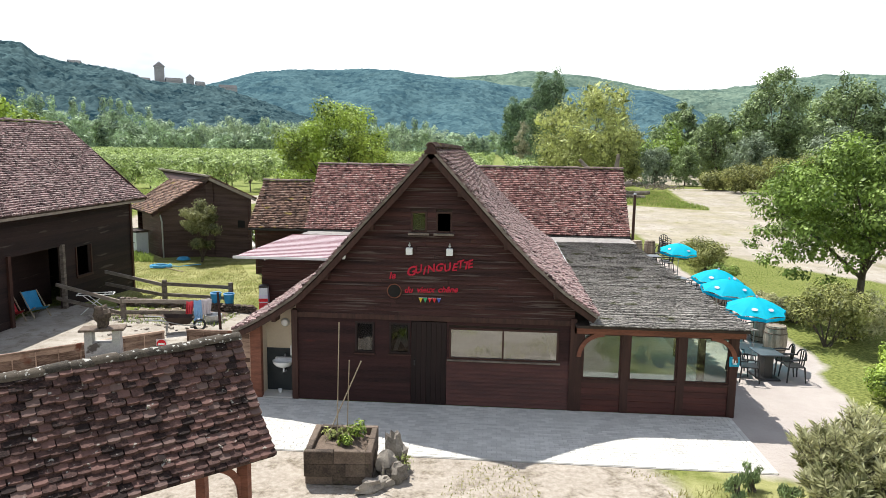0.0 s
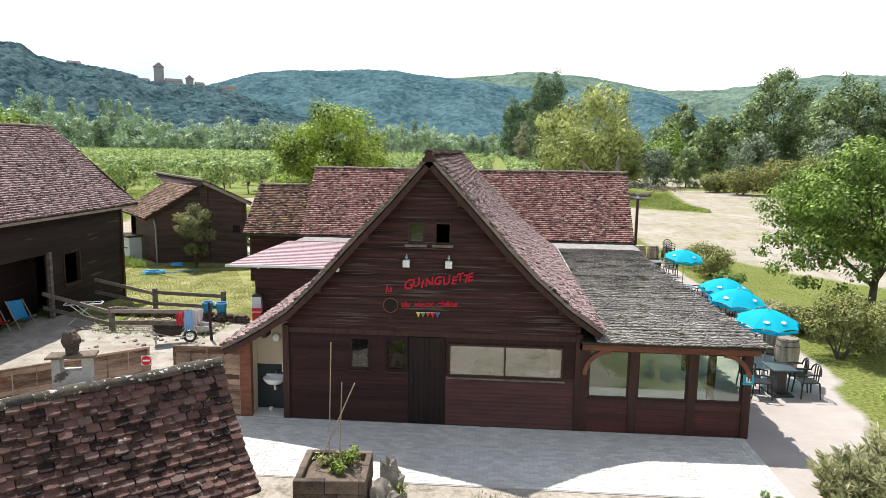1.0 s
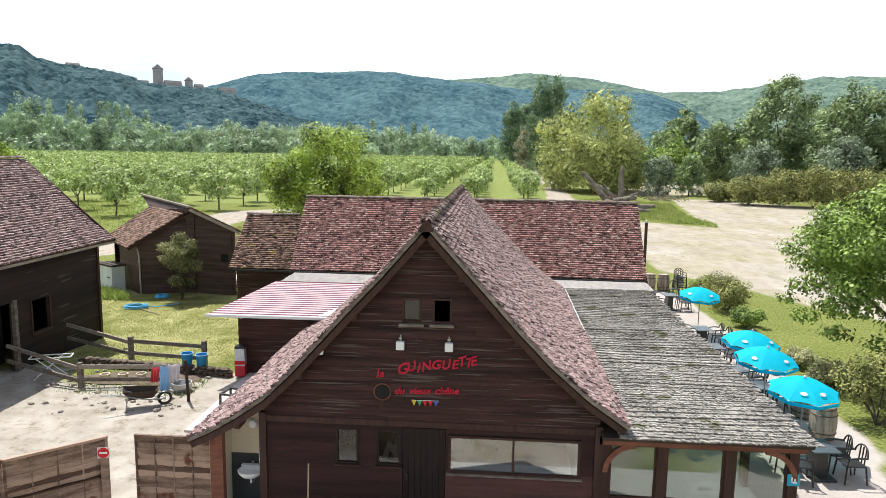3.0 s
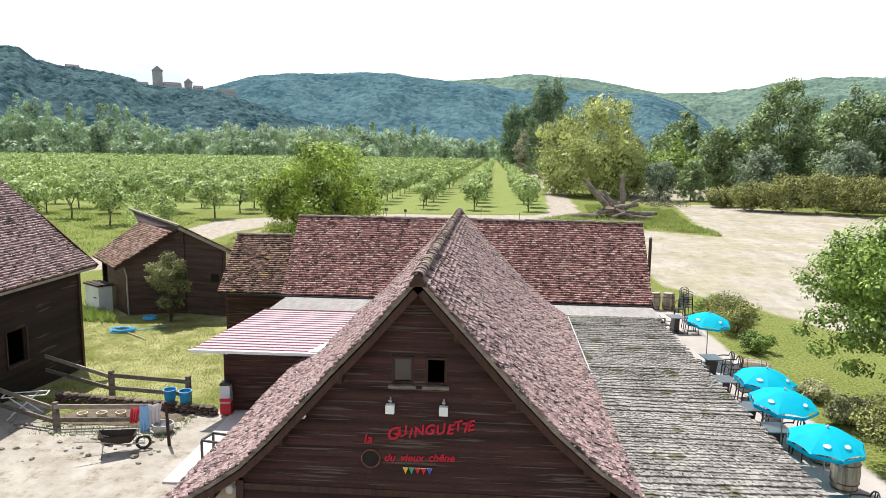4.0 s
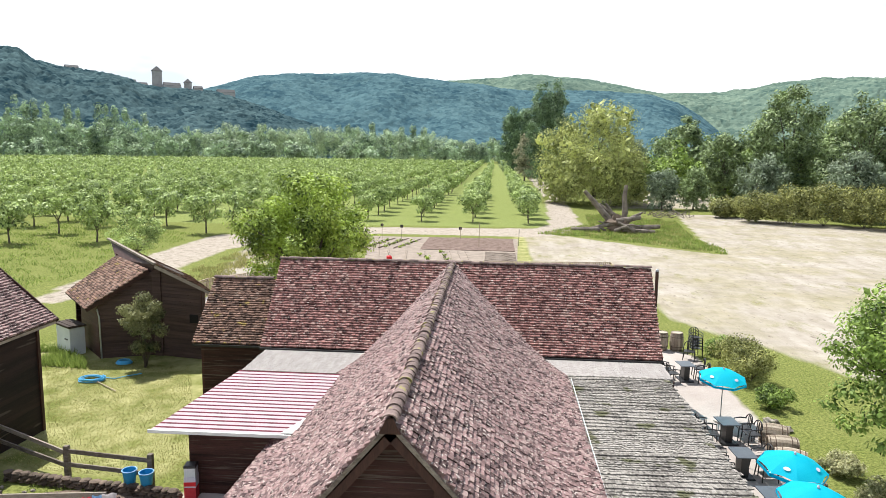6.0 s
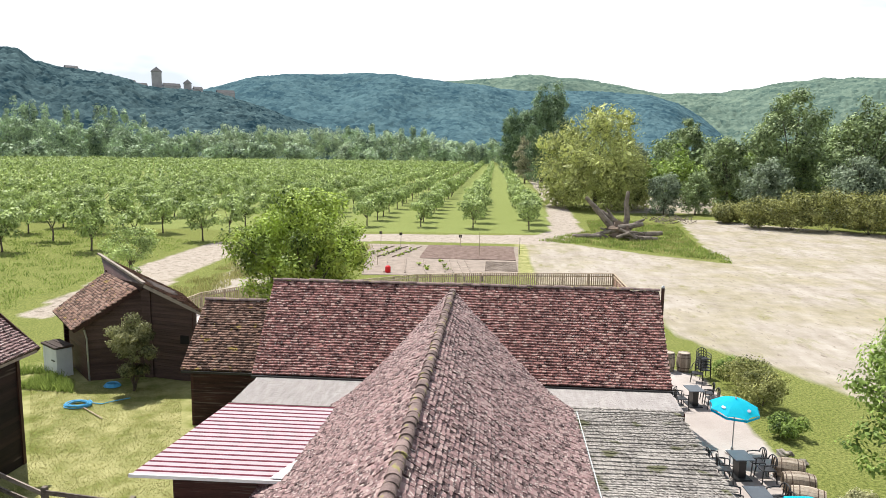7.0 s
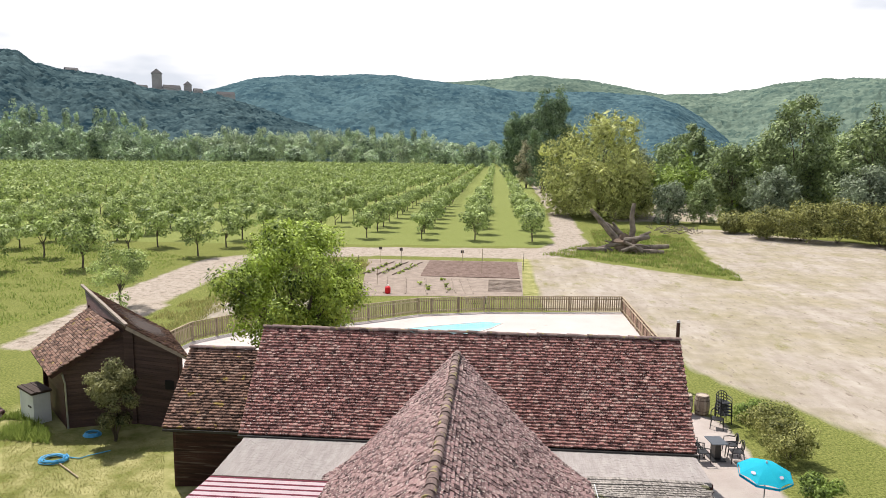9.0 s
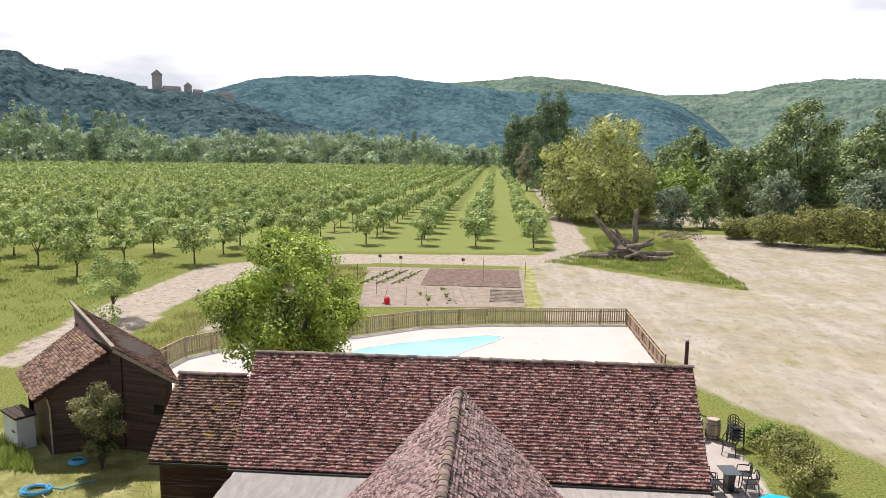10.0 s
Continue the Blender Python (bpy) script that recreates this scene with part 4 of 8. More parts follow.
for i, m in enumerate((M_YELLOW, M_GREENP, M_RED, M_RED, M_BLUEP)):
    a = -0.80 + i * 0.108
    part("pennant", Geo().prism([(a, -0.022, 2.625), (a + 0.098, -0.022, 2.622), (a + 0.05, -0.022, 2.51)], (0, 0.006, 0)), m, pennants)
    part("cord", Geo().box((a, -0.023, 2.624), (a + 0.1, -0.017, 2.630)), M_WHITEPAINT, pennants, "thin painted cord")


def floodlight():
    t = thing("flood_lamp", "white wall lamp on a short bracket", "lamp", group="lamps on the gable")
    g = Geo()
    g.box((-0.075, -0.13, -0.10), (0.075, -0.02, 0.06), chamfer=0.01)
    part("housing", g, M_WHITEPAINT, t)
    g = Geo().box((-0.012, -0.03, 0.05), (0.012, 0.0, 0.17)).box((-0.03, -0.07, 0.10), (0.03, -0.04, 0.13))
    part("bracket", g, M_STEEL, t)
    return t


lamp = floodlight()
lamp.matrix_world = pose(-1.02, -0.02, 3.76, 0, 0, 0)
copy_thing(lamp, pose(-0.08, -0.02, 3.76, 0, 0, 0))
cam_lamp = thing("side_lamp", "small white lamp under the verge", "lamp", at=(-2.56, -0.13, 3.58))
part("housing", Geo().lathe([(0.03, 0.07), (0.045, 0.02), (0.05, -0.03), (0.03, -0.07)], 12), M_WHITEPAINT, cam_lamp, smooth=True)

# ---- wash alcove beside the front wall ----
alcove = thing("wash_alcove", "cream and dark grey wash alcove with timber post", "alcove")
part("back_panel", Geo().box((-4.66, 0.50, 0), (-3.77, 0.56, 1.12)), M_DARKPANEL, alcove, "dark grey lower panel")
part("upper_panel", Geo().prism([(-4.66, 0.51, 1.12), (-3.77, 0.51, 1.12), (-3.77, 0.51, 2.38), (-4.2, 0.51, 2.10), (-4.66, 0.51, 1.84)], (0, 0.05, 0)), M_CREAM, alcove, "cream upper wall")
part("side_panel", Geo().box((-4.72, 0.1, 0), (-4.66, 0.56, 1.80)), M_CREAM, alcove)
part("floor_slab", Geo().box((-4.66, 0.02, 0), (-3.87, 0.50, 0.035)), M_CONC, alcove)
part("post", Geo().box((-4.88, -0.06, 0), (-4.62, 0.10, 1.80), chamfer=0.012), M_BEAM, alcove, "red brown timber post")
part("lintel", Geo().beam((-4.95, 0.02, 1.74), (-3.8, 0.02, 2.36), 0.10, 0.10), M_POST, alcove)
sink = thing("wash_basin", "white wall-hung wash basin", "basin", at=(-4.17, 0.50, 0))
g = Geo()
seg = 20
rows = []
for r, zz in ((0.06, 0.70), (0.17, 0.74), (0.24, 0.82), (0.255, 0.875), (0.23, 0.875), (0.19, 0.80), (0.05, 0.765)):
    rows.append((r, zz))
vs = [(rr * math.cos(2 * math.pi * j / seg) * 1.05, -0.24 + rr * math.sin(2 * math.pi * j / seg) * 0.88, zz) for rr, zz in rows for j in range(seg)]
fs = [(i * seg + j, i * seg + (j + 1) % seg, (i + 1) * seg + (j + 1) % seg, (i + 1) * seg + j) for i in range(len(rows) - 1) for j in range(seg)]
fs += [tuple(reversed(range(seg))), tuple((len(rows) - 1) * seg + j for j in range(seg))]
g.add(vs, fs).box((-0.25, -0.09, 0.78), (0.25, -0.002, 0.90))
part("bowl", g, M_WHITE, sink, smooth=True)
part("tap", Geo().tube([(0, -0.05, 0.89), (0, -0.05, 0.98), (0, -0.10, 1.0), (0, -0.14, 0.97)], 0.013, 8), M_STEEL, sink, smooth=True)
part("drain_pipe", Geo().tube([(0, -0.22, 0.71), (0, -0.22, 0.58), (0, -0.12, 0.55), (0, -0.005, 0.55)], 0.022, 8), M_WHITE, sink, smooth=True)
disp = thing("soap_dispenser", "white wall soap dispenser", "dispenser", at=(-3.98, 0.44, 1.10))
part("body", Geo().box((-0.05, -0.05, -0.13), (0.05, 0.06, 0.13), chamfer=0.015), M_WHITE, disp)
part("lever", Geo().box((-0.02, -0.065, -0.155), (0.02, -0.02, -0.13)), M_STEEL, disp)
bulk = thing("bulkhead_lamp", "round white bulkhead lamp", "lamp", at=(-4.18, 0.50, 1.78))
part("shade", Geo().lathe([(0.02, 0.075), (0.08, 0.06), (0.10, 0.03), (0.11, 0.0)], 18).mesh("shade", M_WHITE, True), None, bulk)
bulk.matrix_world = pose(-4.18, 0.505, 1.78, 90, 0, 0)
cup = thing("floor_cup", "small white cup on the slab", "cup", at=(-4.28, 0.30, 0.035))
part("body", Geo().lathe([(0.035, 0), (0.05, 0.09), (0.044, 0.09), (0.03, 0.01)], 12), M_WHITE, cup, smooth=True)

# ---- glazed porch with a flat brushwood roof ----
porch = thing("glazed_porch", "glazed timber porch with a flat grey brushwood roof", "porch")
PX = (2.98, 4.06, 5.34, 6.52)
for x in PX:
    part("post", Geo().box((x - 0.09, -0.02, 0), (x + 0.09, 0.14, 1.93), chamfer=0.012), M_POST, porch)
part("front_beam", Geo().box((2.86, -0.05, 1.90), (6.74, 0.13, 2.09), chamfer=0.015), M_BEAM, porch, "red brown oiled front beam")
part("sill_rail", Geo().box((2.92, -0.01, 0.72), (6.43, 0.11, 0.79)), M_POST, porch)
for a, b in zip(PX, PX[1:]):
    bay = part("lower_panel", Geo().box((a + 0.09, 0.045, 0.0), (b - 0.09, 0.09, 0.72)), M_POST, porch)
    for i in range(5):
        part("plank", Geo().box((a + 0.092, 0.012 - 0.003 * (i % 2), 0.01 + 0.142 * i), (b - 0.092, 0.044, 0.01 + 0.142 * i + 0.136)), M_BOARD_RED, bay)
    g = Geo()
    x0, x1, z0, z1, w = a + 0.09, b - 0.09, 0.79, 1.90, 0.04
    g.box((x0, 0.02, z0), (x0 + w, 0.08, z1)).box((x1 - w, 0.02, z0), (x1, 0.08, z1)).box((x0 + w, 0.02, z0), (x1 - w, 0.08, z0 + w)).box((x0 + w, 0.02, z1 - w), (x1 - w, 0.08, z1))
    win = part("window", g, M_POST, porch)
    pane = part("pane", Geo().box((x0 + w, 0.045, z0 + w), (x1 - w, 0.051, z1 - w)), M_GLASS_CLEAR, win)
    pane.visible_shadow = False


def arc_brace(parent, cx, cz, r, a0, a1, y0, y1, mat):
    g = Geo()
    n = 10
    vs, fs = [], []
    for i in range(n + 1):
        t = radians(a0 + (a1 - a0) * i / n)
        for rr in (r, r + 0.10):
            for y in (y0, y1):
                vs.append((cx + rr * math.cos(t), y, cz + rr * math.sin(t)))
    for i in range(n):
        a, b = 4 * i, 4 * i + 4
        fs += [(a, a + 1, b + 1, b), (a + 2, b + 2, b + 3, a + 3), (a, b, b + 2, a + 2), (a + 1, a + 3, b + 3, b + 1)]
    fs += [(0, 2, 3, 1), (4 * n, 4 * n + 1, 4 * n + 3, 4 * n + 2)]
    part("curved_brace", g.add(vs, fs), mat, parent, "curved red brown brace")


arc_brace(porch, 3.55, 1.32, 0.52, 90, 178, -0.045, 0.02, M_BEAM)
arc_brace(porch, 5.98, 1.32, 0.52, 2, 90, -0.045, 0.02, M_BEAM)
# side towards the terrace: posts, low wall, open above
for y in (2.4, 4.8, 7.2, 9.6, 12.0, 13.6):
    part("side_post", Geo().box((6.43, y - 0.07, 0), (6.60, y + 0.07, 2.0), chamfer=0.012), M_POST, porch)
part("side_beam", Geo().box((6.44, 0.14, 1.92), (6.58, 13.8, 2.06)), M_POST, porch)
part("porch_floor", Geo().box((2.87, 0.14, -0.03), (6.62, 13.9, 0.012)), M_CONC, porch)
part("roof_deck", Geo().box((2.87, -0.30, 2.092), (6.74, 13.9, 2.15)), M_DECK, porch)
rnd = random.Random(21)
shape = Geo().box((-0.5, 0, -0.5), (0.5, 1, 0.5))
rows = []
for k in range(112):
    y = -0.42 + k * 0.128
    x = 3.22 + rnd.uniform(-0.05, 0.05)
    lim = 6.80 + 0.05 * math.sin(k * 1.9) + rnd.uniform(-0.05, 0.05)
    tuck = rnd.uniform(0.0, 0.022) if k % 2 else 0.0
    while x < lim:
        w = rnd.uniform(0.015, 0.075)
        d = rnd.uniform(0.17, 0.24)
        h = rnd.uniform(0.016, 0.028)
        front = y + rnd.uniform(-0.018, 0.018) + 0.025 * math.sin(x * 1.3 + k * 0.7)
        zz = 2.180 + h + tuck + 0.012 * math.sin(y * 1.1 + x) + rnd.uniform(0, 0.008)
        m = pose(x, front, zz, rnd.uniform(-9.5, -6.5), rnd.uniform(-4, 4), rnd.uniform(-4, 4)) @ Matrix.Diagonal((w * 1.15, d, h, 1))
        rows.append(np.array(m))
        x += w * 0.8
strand = Geo().add([(-0.5, 0, -0.5), (0.5, 0, -0.5), (0.5, 0, 0.5), (-0.5, 0, 0.5), (0.5, 1, 0.5), (-0.5, 1, 0.5)], [(0, 1, 2, 3), (3, 2, 4, 5)])
part("brushwood", mesh_copies("brushwood", strand, rows, M_BRUSH), None, porch, "courses of grey weathered heather thatch", kind="stuff")
part("flashing", Geo().beam((3.36, -0.30, 2.34), (3.50, 13.3, 2.30), 0.022, 0.02), M_METALBOX, porch, "thin pale edge strip")
sign_b = thing("blue_notice", "small light blue notice with a white pictogram on the porch post", "sign", at=(6.52, -0.03, 1.36))
part("board", Geo().box((-0.115, -0.012, -0.115), (0.115, 0.0, 0.115)), M_SIGNBLUE, sign_b)
part("pictogram", Geo().box((-0.05, -0.016, -0.06), (-0.02, -0.0125, 0.06)).box((-0.05, -0.016, -0.06), (0.06, -0.0125, -0.035)).box((0.01, -0.016, -0.03), (0.035, -0.0125, 0.03)), M_WHITEPAINT, sign_b)


def table_and(name, x, y, rz, z=0.0):
    t = thing(name, "dark grey rectangular garden table", "table", at=(x, y, z), rz=rz, group="terrace tables")
    part("tabletop", Geo().box((-0.32, -0.40, 0.70), (0.32, 0.40, 0.73), chamfer=0.008), M_TABLE, t)
    part("pedestal", Geo().box((-0.12, -0.22, 0.05), (0.12, 0.22, 0.70), chamfer=0.02), M_BLACK, t)
    part("foot", Geo().box((-0.28, -0.38, 0.0), (0.28, 0.38, 0.05), chamfer=0.02), M_BLACK, t)
    return t


# ---- flat links to the back house ----
link = thing("flat_roof_link", "low timber link with a pale reed-covered flat roof", "outbuilding")
part("roof_deck", Geo().box((-7.75, 12.3, 2.06), (-4.4, 15.95, 2.18)), M_BRUSH_PALE, link)
part("roof_deck", Geo().box((2.9, 13.95, 2.06), (7.02, 15.95, 2.18)), M_BRUSH_PALE, link)
part("roof_deck", Geo().box((-4.4, 13.3, 2.06), (2.9, 15.95, 2.18)), M_BRUSH_PALE, link)
rnd = random.Random(8)
rows = []
for x0, x1, y0, y1 in ((-7.75, -4.4, 12.35, 15.95), (2.9, 7.02, 13.98, 15.95), (-4.4, 2.9, 13.32, 15.95)):
    x = x0
    while x < x1:
        y = y0 + rnd.uniform(-0.06, 0.04)
        while y < y1:
            ln = rnd.uniform(0.16, 0.42)
            rows.append(np.array(pose(x, y, 2.186 + rnd.uniform(0, 0.008), rnd.uniform(-0.6, 0.8), 0, rnd.uniform(-5, 5)) @ Matrix.Diagonal((rnd.uniform(0.016, 0.032), min(ln, y1 - y), rnd.uniform(0.008, 0.014), 1))))
            y += ln * 0.92
        x += 0.024
part("reed_cover", mesh_copies("reed_cover", strand, rows, M_BRUSH_PALE), None, link, "pale bleached reed cover", kind="stuff")
part("front_wall", Geo().box((-7.62, 8.75, -0.05), (-3.77, 8.87, 2.09)), M_DECK, link)
for i in range(14):
    part("plank", Geo().box((-7.62, 8.715 - 0.004 * (i % 2), 0.0 + i * 0.15), (-5.2, 8.748, i * 0.15 + 0.144)), M_BOARD, link)
part("side_wall", Geo().box((-7.62, 8.87, -0.05), (-7.50, 15.9, 2.1)), M_BOARD, link)
part("east_wall", Geo().box((7.0, 14.1, 0), (7.1, 15.9, 2.06)), M_BOARD, link)

awning = thing("striped_awning", "ribbed lean-to awning in pale pink with dark red ribs", "awning")
AW = [Vector((-8.40, 8.05, 2.14)), Vector((-3.75, 8.05, 2.16)), Vector((-3.75, 12.45, 2.42)), Vector((-7.55, 12.45, 2.42))]
n = 36
for i in range(n):
    g = Geo()
    a, b = (i + (0.0 if i % 2 == 0 else 0.42)) / n, (i + (1.42 if i % 2 == 0 else 1.0)) / n
    c = [AW[0].lerp(AW[3], a), AW[1].lerp(AW[2], a), AW[1].lerp(AW[2], b), AW[0].lerp(AW[3], b)]
    g.prism(c, (0, 0, 0.008 if i % 2 == 0 else 0.014))
    part("stripe", g, M_AWN_W if i % 2 == 0 else M_AWN_R, awning)
part("front_bar", Geo().beam(AW[0] - Vector((0.03, 0.03, 0.01)), AW[1] - Vector((0, 0.03, 0.01)), 0.05, 0.09), M_WHITEPAINT, awning)
part("end_flap", Geo().prism([(-4.75, 8.06, 2.21), (-3.85, 8.06, 2.21), (-3.75, 9.2, 2.29), (-4.25, 9.2, 2.29)], (0, 0, 0.02)), M_WHITEPAINT, awning, "white folded flap")
part("cassette", Geo().beam(AW[3] + Vector((-0.02, 0.03, 0.0)), AW[2] + Vector((0, 0.03, 0.0)), 0.05, 0.04), M_POST, awning)
for x in (-7.3, -4.6):
    part("arm", Geo().beam((x, 8.12, 2.05), (x + 0.3, 12.4, 2.28), 0.04, 0.05), M_WHITEPAINT, awning)

# ---- the long house at the back ----
back = thing("long_back_house", "long low timber house with a brown red tile roof", "house")
BACK = [(0.0, 0.0), (0.5, 0.46), (1.2, 1.22), (2.78, 2.96)]
b_front = Slope((-8.0, 15.83, 2.27), (1, 0, 0), (0, 1, 0), BACK, 15.12)
b_rear = Slope((-8.0, 21.39, 2.27), (1, 0, 0), (0, -1, 0), BACK, 15.12)
bf = part("roof_slope", b_front.deck(), M_DECK, back, "old brown red tile slope")
br = part("roof_slope", b_rear.deck(), M_DECK, back, "old brown red tile slope")
ridge_caps(bf, (-8.02, 18.61, 5.29), (7.15, 18.61, 5.29), M_RIDGE, 0.36, 0.10, 4)
PIECES.append((b_front, bf, (M_TILE_BACK, M_TILE_BACK_J), lambda u, v: 5.5 < u < 9.5 and v > 2.4, 13, dict(thick=0.06, tip=0.43)))
PIECES.append((b_rear, br, (M_TILE_BACK, M_TILE_BACK_J), lambda u, v: False, 14, {}))
part("gutter", Geo().beam((-8.0, 15.74, 2.20), (7.12, 15.74, 2.20), 0.10, 0.10), M_BLACK, back, "dark eave gutter")
for x in (-7.9, 6.98):
    part("end_wall", Geo().prism([(x, 16.0, 0), (x, 16.0, 2.3), (x, 18.61, 5.05), (x, 21.2, 2.3), (x, 21.2, 0)], (-0.1 if x < 0 else 0.1, 0, 0)), M_BOARD, back)
part("front_wall", Geo().box((-7.9, 16.0, 0), (6.98, 16.1, 2.4)), M_BOARD, back)
part("rear_wall", Geo().box((-7.9, 21.1, 0), (6.98, 21.2, 2.4)), M_BOARD, back)
wing = thing("low_house_wing", "lower timber wing with a mossy tile roof", "house")
WING = [(0.0, 0.0), (0.5, 0.42), (2.45, 2.12)]
w_front = Slope((-10.85, 16.15, 2.22), (1, 0, 0), (0, 1, 0), WING, 2.85)
w_rear = Slope((-10.85, 21.05, 2.22), (1, 0, 0), (0, -1, 0), WING, 2.85)
wf = part("roof_slope", w_front.deck(), M_DECK, wing)
wr = part("roof_slope", w_rear.deck(), M_DECK, wing)
ridge_caps(wf, (-10.87, 18.6, 4.41), (-8.0, 18.6, 4.41), M_RIDGE, 0.36, 0.10, 6)
PIECES.append((w_front, wf, (M_TILE_WING, M_TILE_WING_J), lambda u, v: v > 1.2, 15, dict(thick=0.06, tip=0.43)))
PIECES.append((w_rear, wr, (M_TILE_WING, M_TILE_WING_J), lambda u, v: False, 16, {}))
part("gutter", Geo().beam((-10.8, 16.08, 2.16), (-8.0, 16.08, 2.16), 0.08, 0.08), M_BLACK, wing)
part("end_wall", Geo().prism([(-10.6, 16.4, -0.25), (-10.6, 16.4, 2.3), (-10.6, 18.6, 4.2), (-10.6, 20.8, 2.3), (-10.6, 20.8, -0.25)], (0.1, 0, 0)), M_BOARD, wing)
part("front_wall", Geo().box((-10.5, 16.4, -0.25), (-8.0, 16.5, 2.4)), M_BOARD, wing)
part("rear_wall", Geo().box((-10.5, 20.7, -0.25), (-8.0, 20.8, 2.4)), M_BOARD, wing)

# ---- the barn ----
barn = thing("timber_barn", "large dark timber barn with a tile roof", "barn")
BARN = [(0.0, 0.0), (0.8, 0.58), (1.6, 1.28), (3.6, 3.12)]
bn_r = Slope((-14.3, -2.0, 3.78), (0, 1, 0), (-1, 0, 0), BARN, 15.2)
bn_l = Slope((-21.5, -2.0, 3.78), (0, 1, 0), (1, 0, 0), BARN, 15.2)
bnr = part("roof_slope", bn_r.deck(), M_DECK, barn, "old red tile slope")
bnl = part("roof_slope", bn_l.deck(), M_DECK, barn, "old red tile slope")
ridge_caps(bnr, (-17.9, -2.0, 6.96), (-17.9, 13.2, 6.96), M_RIDGE, 0.36, 0.11, 9)
PIECES.append((bn_r, bnr, (M_TILE, M_TILE_J), lambda u, v: u > 12.2 and v > 2.6, 17, dict(thick=0.06, tip=0.42)))
PIECES.append((bn_l, bnl, (M_TILE, M_TILE_J), lambda u, v: False, 18, {}))
part("eave_board", Geo().beam((-14.36, -2.0, 3.70), (-14.36, 13.2, 3.70), 0.03, 0.14), M_GREYWOOD, barn)
part("verge_board", Geo().beam((-14.3, 13.22, 3.72), (-17.9, 13.22, 6.84), 0.04, 0.16), M_POST, barn)
bw = Geo()
B_OPEN = [(5.3, 8.05, -0.4, 2.35), (8.95, 9.9, 1.05, 2.2)]
for z0, z1 in ((-0.4, 1.05), (1.05, 2.2), (2.2, 2.35), (2.35, 4.2)):
    y0 = -1.8
    for a, b, c, d in [o for o in B_OPEN if o[2] < z1 and o[3] > z0]:
        bw.box((-15.06, y0, z0), (-14.96, a, z1))
        y0 = b
    bw.box((-15.06, y0, z0), (-14.96, 13.0, z1))
bwall = part("side_wall", bw, M_DECK, barn)
for i in range(28):
    z0 = -0.38 + i * 0.16
    if z0 > 4.05:
        break
    y0 = -1.0
    segs = []
    for a, b, c, d in [o for o in B_OPEN if o[2] < z0 + 0.15 and o[3] > z0 + 0.02]:
        segs.append((y0, a))
        y0 = b
    segs.append((y0, 13.0))
    for a, b in segs:
        g = Geo()
        vs = [(-14.925, a, z0), (-14.925, b, z0), (-14.958, b, z0), (-14.958, a, z0), (-14.945, a, z0 + 0.155), (-14.945, b, z0 + 0.155), (-14.958, b, z0 + 0.155), (-14.958, a, z0 + 0.155)]
        part("plank", g.add(vs, [(3, 2, 1, 0), (4, 5, 6, 7), (0, 1, 5, 4), (1, 2, 6, 5), (2, 3, 7, 6), (3, 0, 4, 7)]), M_BOARD_BARN, bwall)
part("end_wall", Geo().prism([(-14.96, 13.0, -0.4), (-14.96, 13.0, 4.1), (-17.9, 13.0, 6.75), (-20.85, 13.0, 4.1), (-20.85, 13.0, -0.4)], (0, -0.1, 0)), M_BOARD_BARN, barn)
part("end_wall", Geo().prism([(-14.96, -1.8, -0.4), (-14.96, -1.8, 4.1), (-17.9, -1.8, 6.75), (-20.85, -1.8, 4.1), (-20.85, -1.8, -0.4)], (0, -0.1, 0)), M_BOARD, barn)
part("far_wall", Geo().box((-20.9, -1.8, -0.4), (-20.8, 12.9, 4.1)), M_BOARD, barn)
part("inner_wall", Geo().box((-16.1, 4.6, -0.3), (-16.0, 8.9, 2.9)), M_BOARD_BARN, barn, "black brown boards inside the open bay")
part("corner_post", Geo().box((-15.0, 12.9, -0.4), (-14.88, 13.03, 3.9)), M_POST, barn)
for y in (5.25, 8.1):
    part("door_post", Geo().box((-14.98, y - 0.07, -0.35), (-14.85, y + 0.07, 2.4)), M_GREYWOOD if y > 6 else M_POST, barn)
part("window_frame", Geo().box((-14.95, 8.9, 0.98), (-14.88, 9.95, 1.06)).box((-14.95, 8.9, 1.06), (-14.90, 8.97, 2.2)).box((-14.95, 9.88, 1.06), (-14.90, 9.95, 2.2)), M_POST, barn)

# ---- the small split-roof shed ----
shed = thing("split_roof_shed", "small timber shed with two offset tile roofs", "shed")


def warped(name, a, b, c, d, mats, seed, thick=0.06, parent=None):
    """A tiled roof face with eave a-b and top d-c."""
    a, b, c, d = (Vector(p) for p in (a, b, c, d))
    base = part(name, Geo().prism([a, b, c, d], (0, 0, -thick)), M_DECK, parent)
    rnd = random.Random(seed)
    n_rows, n_cols = int((d - a).length / 0.125), int(((b - a).length + (c - d).length) / 2 / 0.19)
    shp, rest = tile_shape(0.185, 0.185, 0.045), []
    for i in range(n_rows):
        for j in range(n_cols):
            u, v = (j + 0.5 * (i % 2) + rnd.uniform(-.05, .05)) / n_cols, i / n_rows
            if u > 1:
                continue
            p = a.lerp(b, u).lerp(d.lerp(c, u), v)
            x = (b - a).lerp(c - d, v).normalized()
            up = (d - a).lerp(c - b, u).normalized()
            nor = x.cross(up)
            if nor.z < 0:
                nor, x = -nor, -x
            yv = (up - nor * 0.30).normalized()
            xv = (yv.cross(nor)).normalized()
            rest.append(frame_matrix(np.array(p + nor * (0.055 + rnd.uniform(0, 0.012))), xv, yv, xv.cross(yv)))
    part("tile_covering", mesh_copies("tile_covering", shp, rest, mats[1]), None, base, "courses of old flat clay tiles", kind="stuff")
    return base


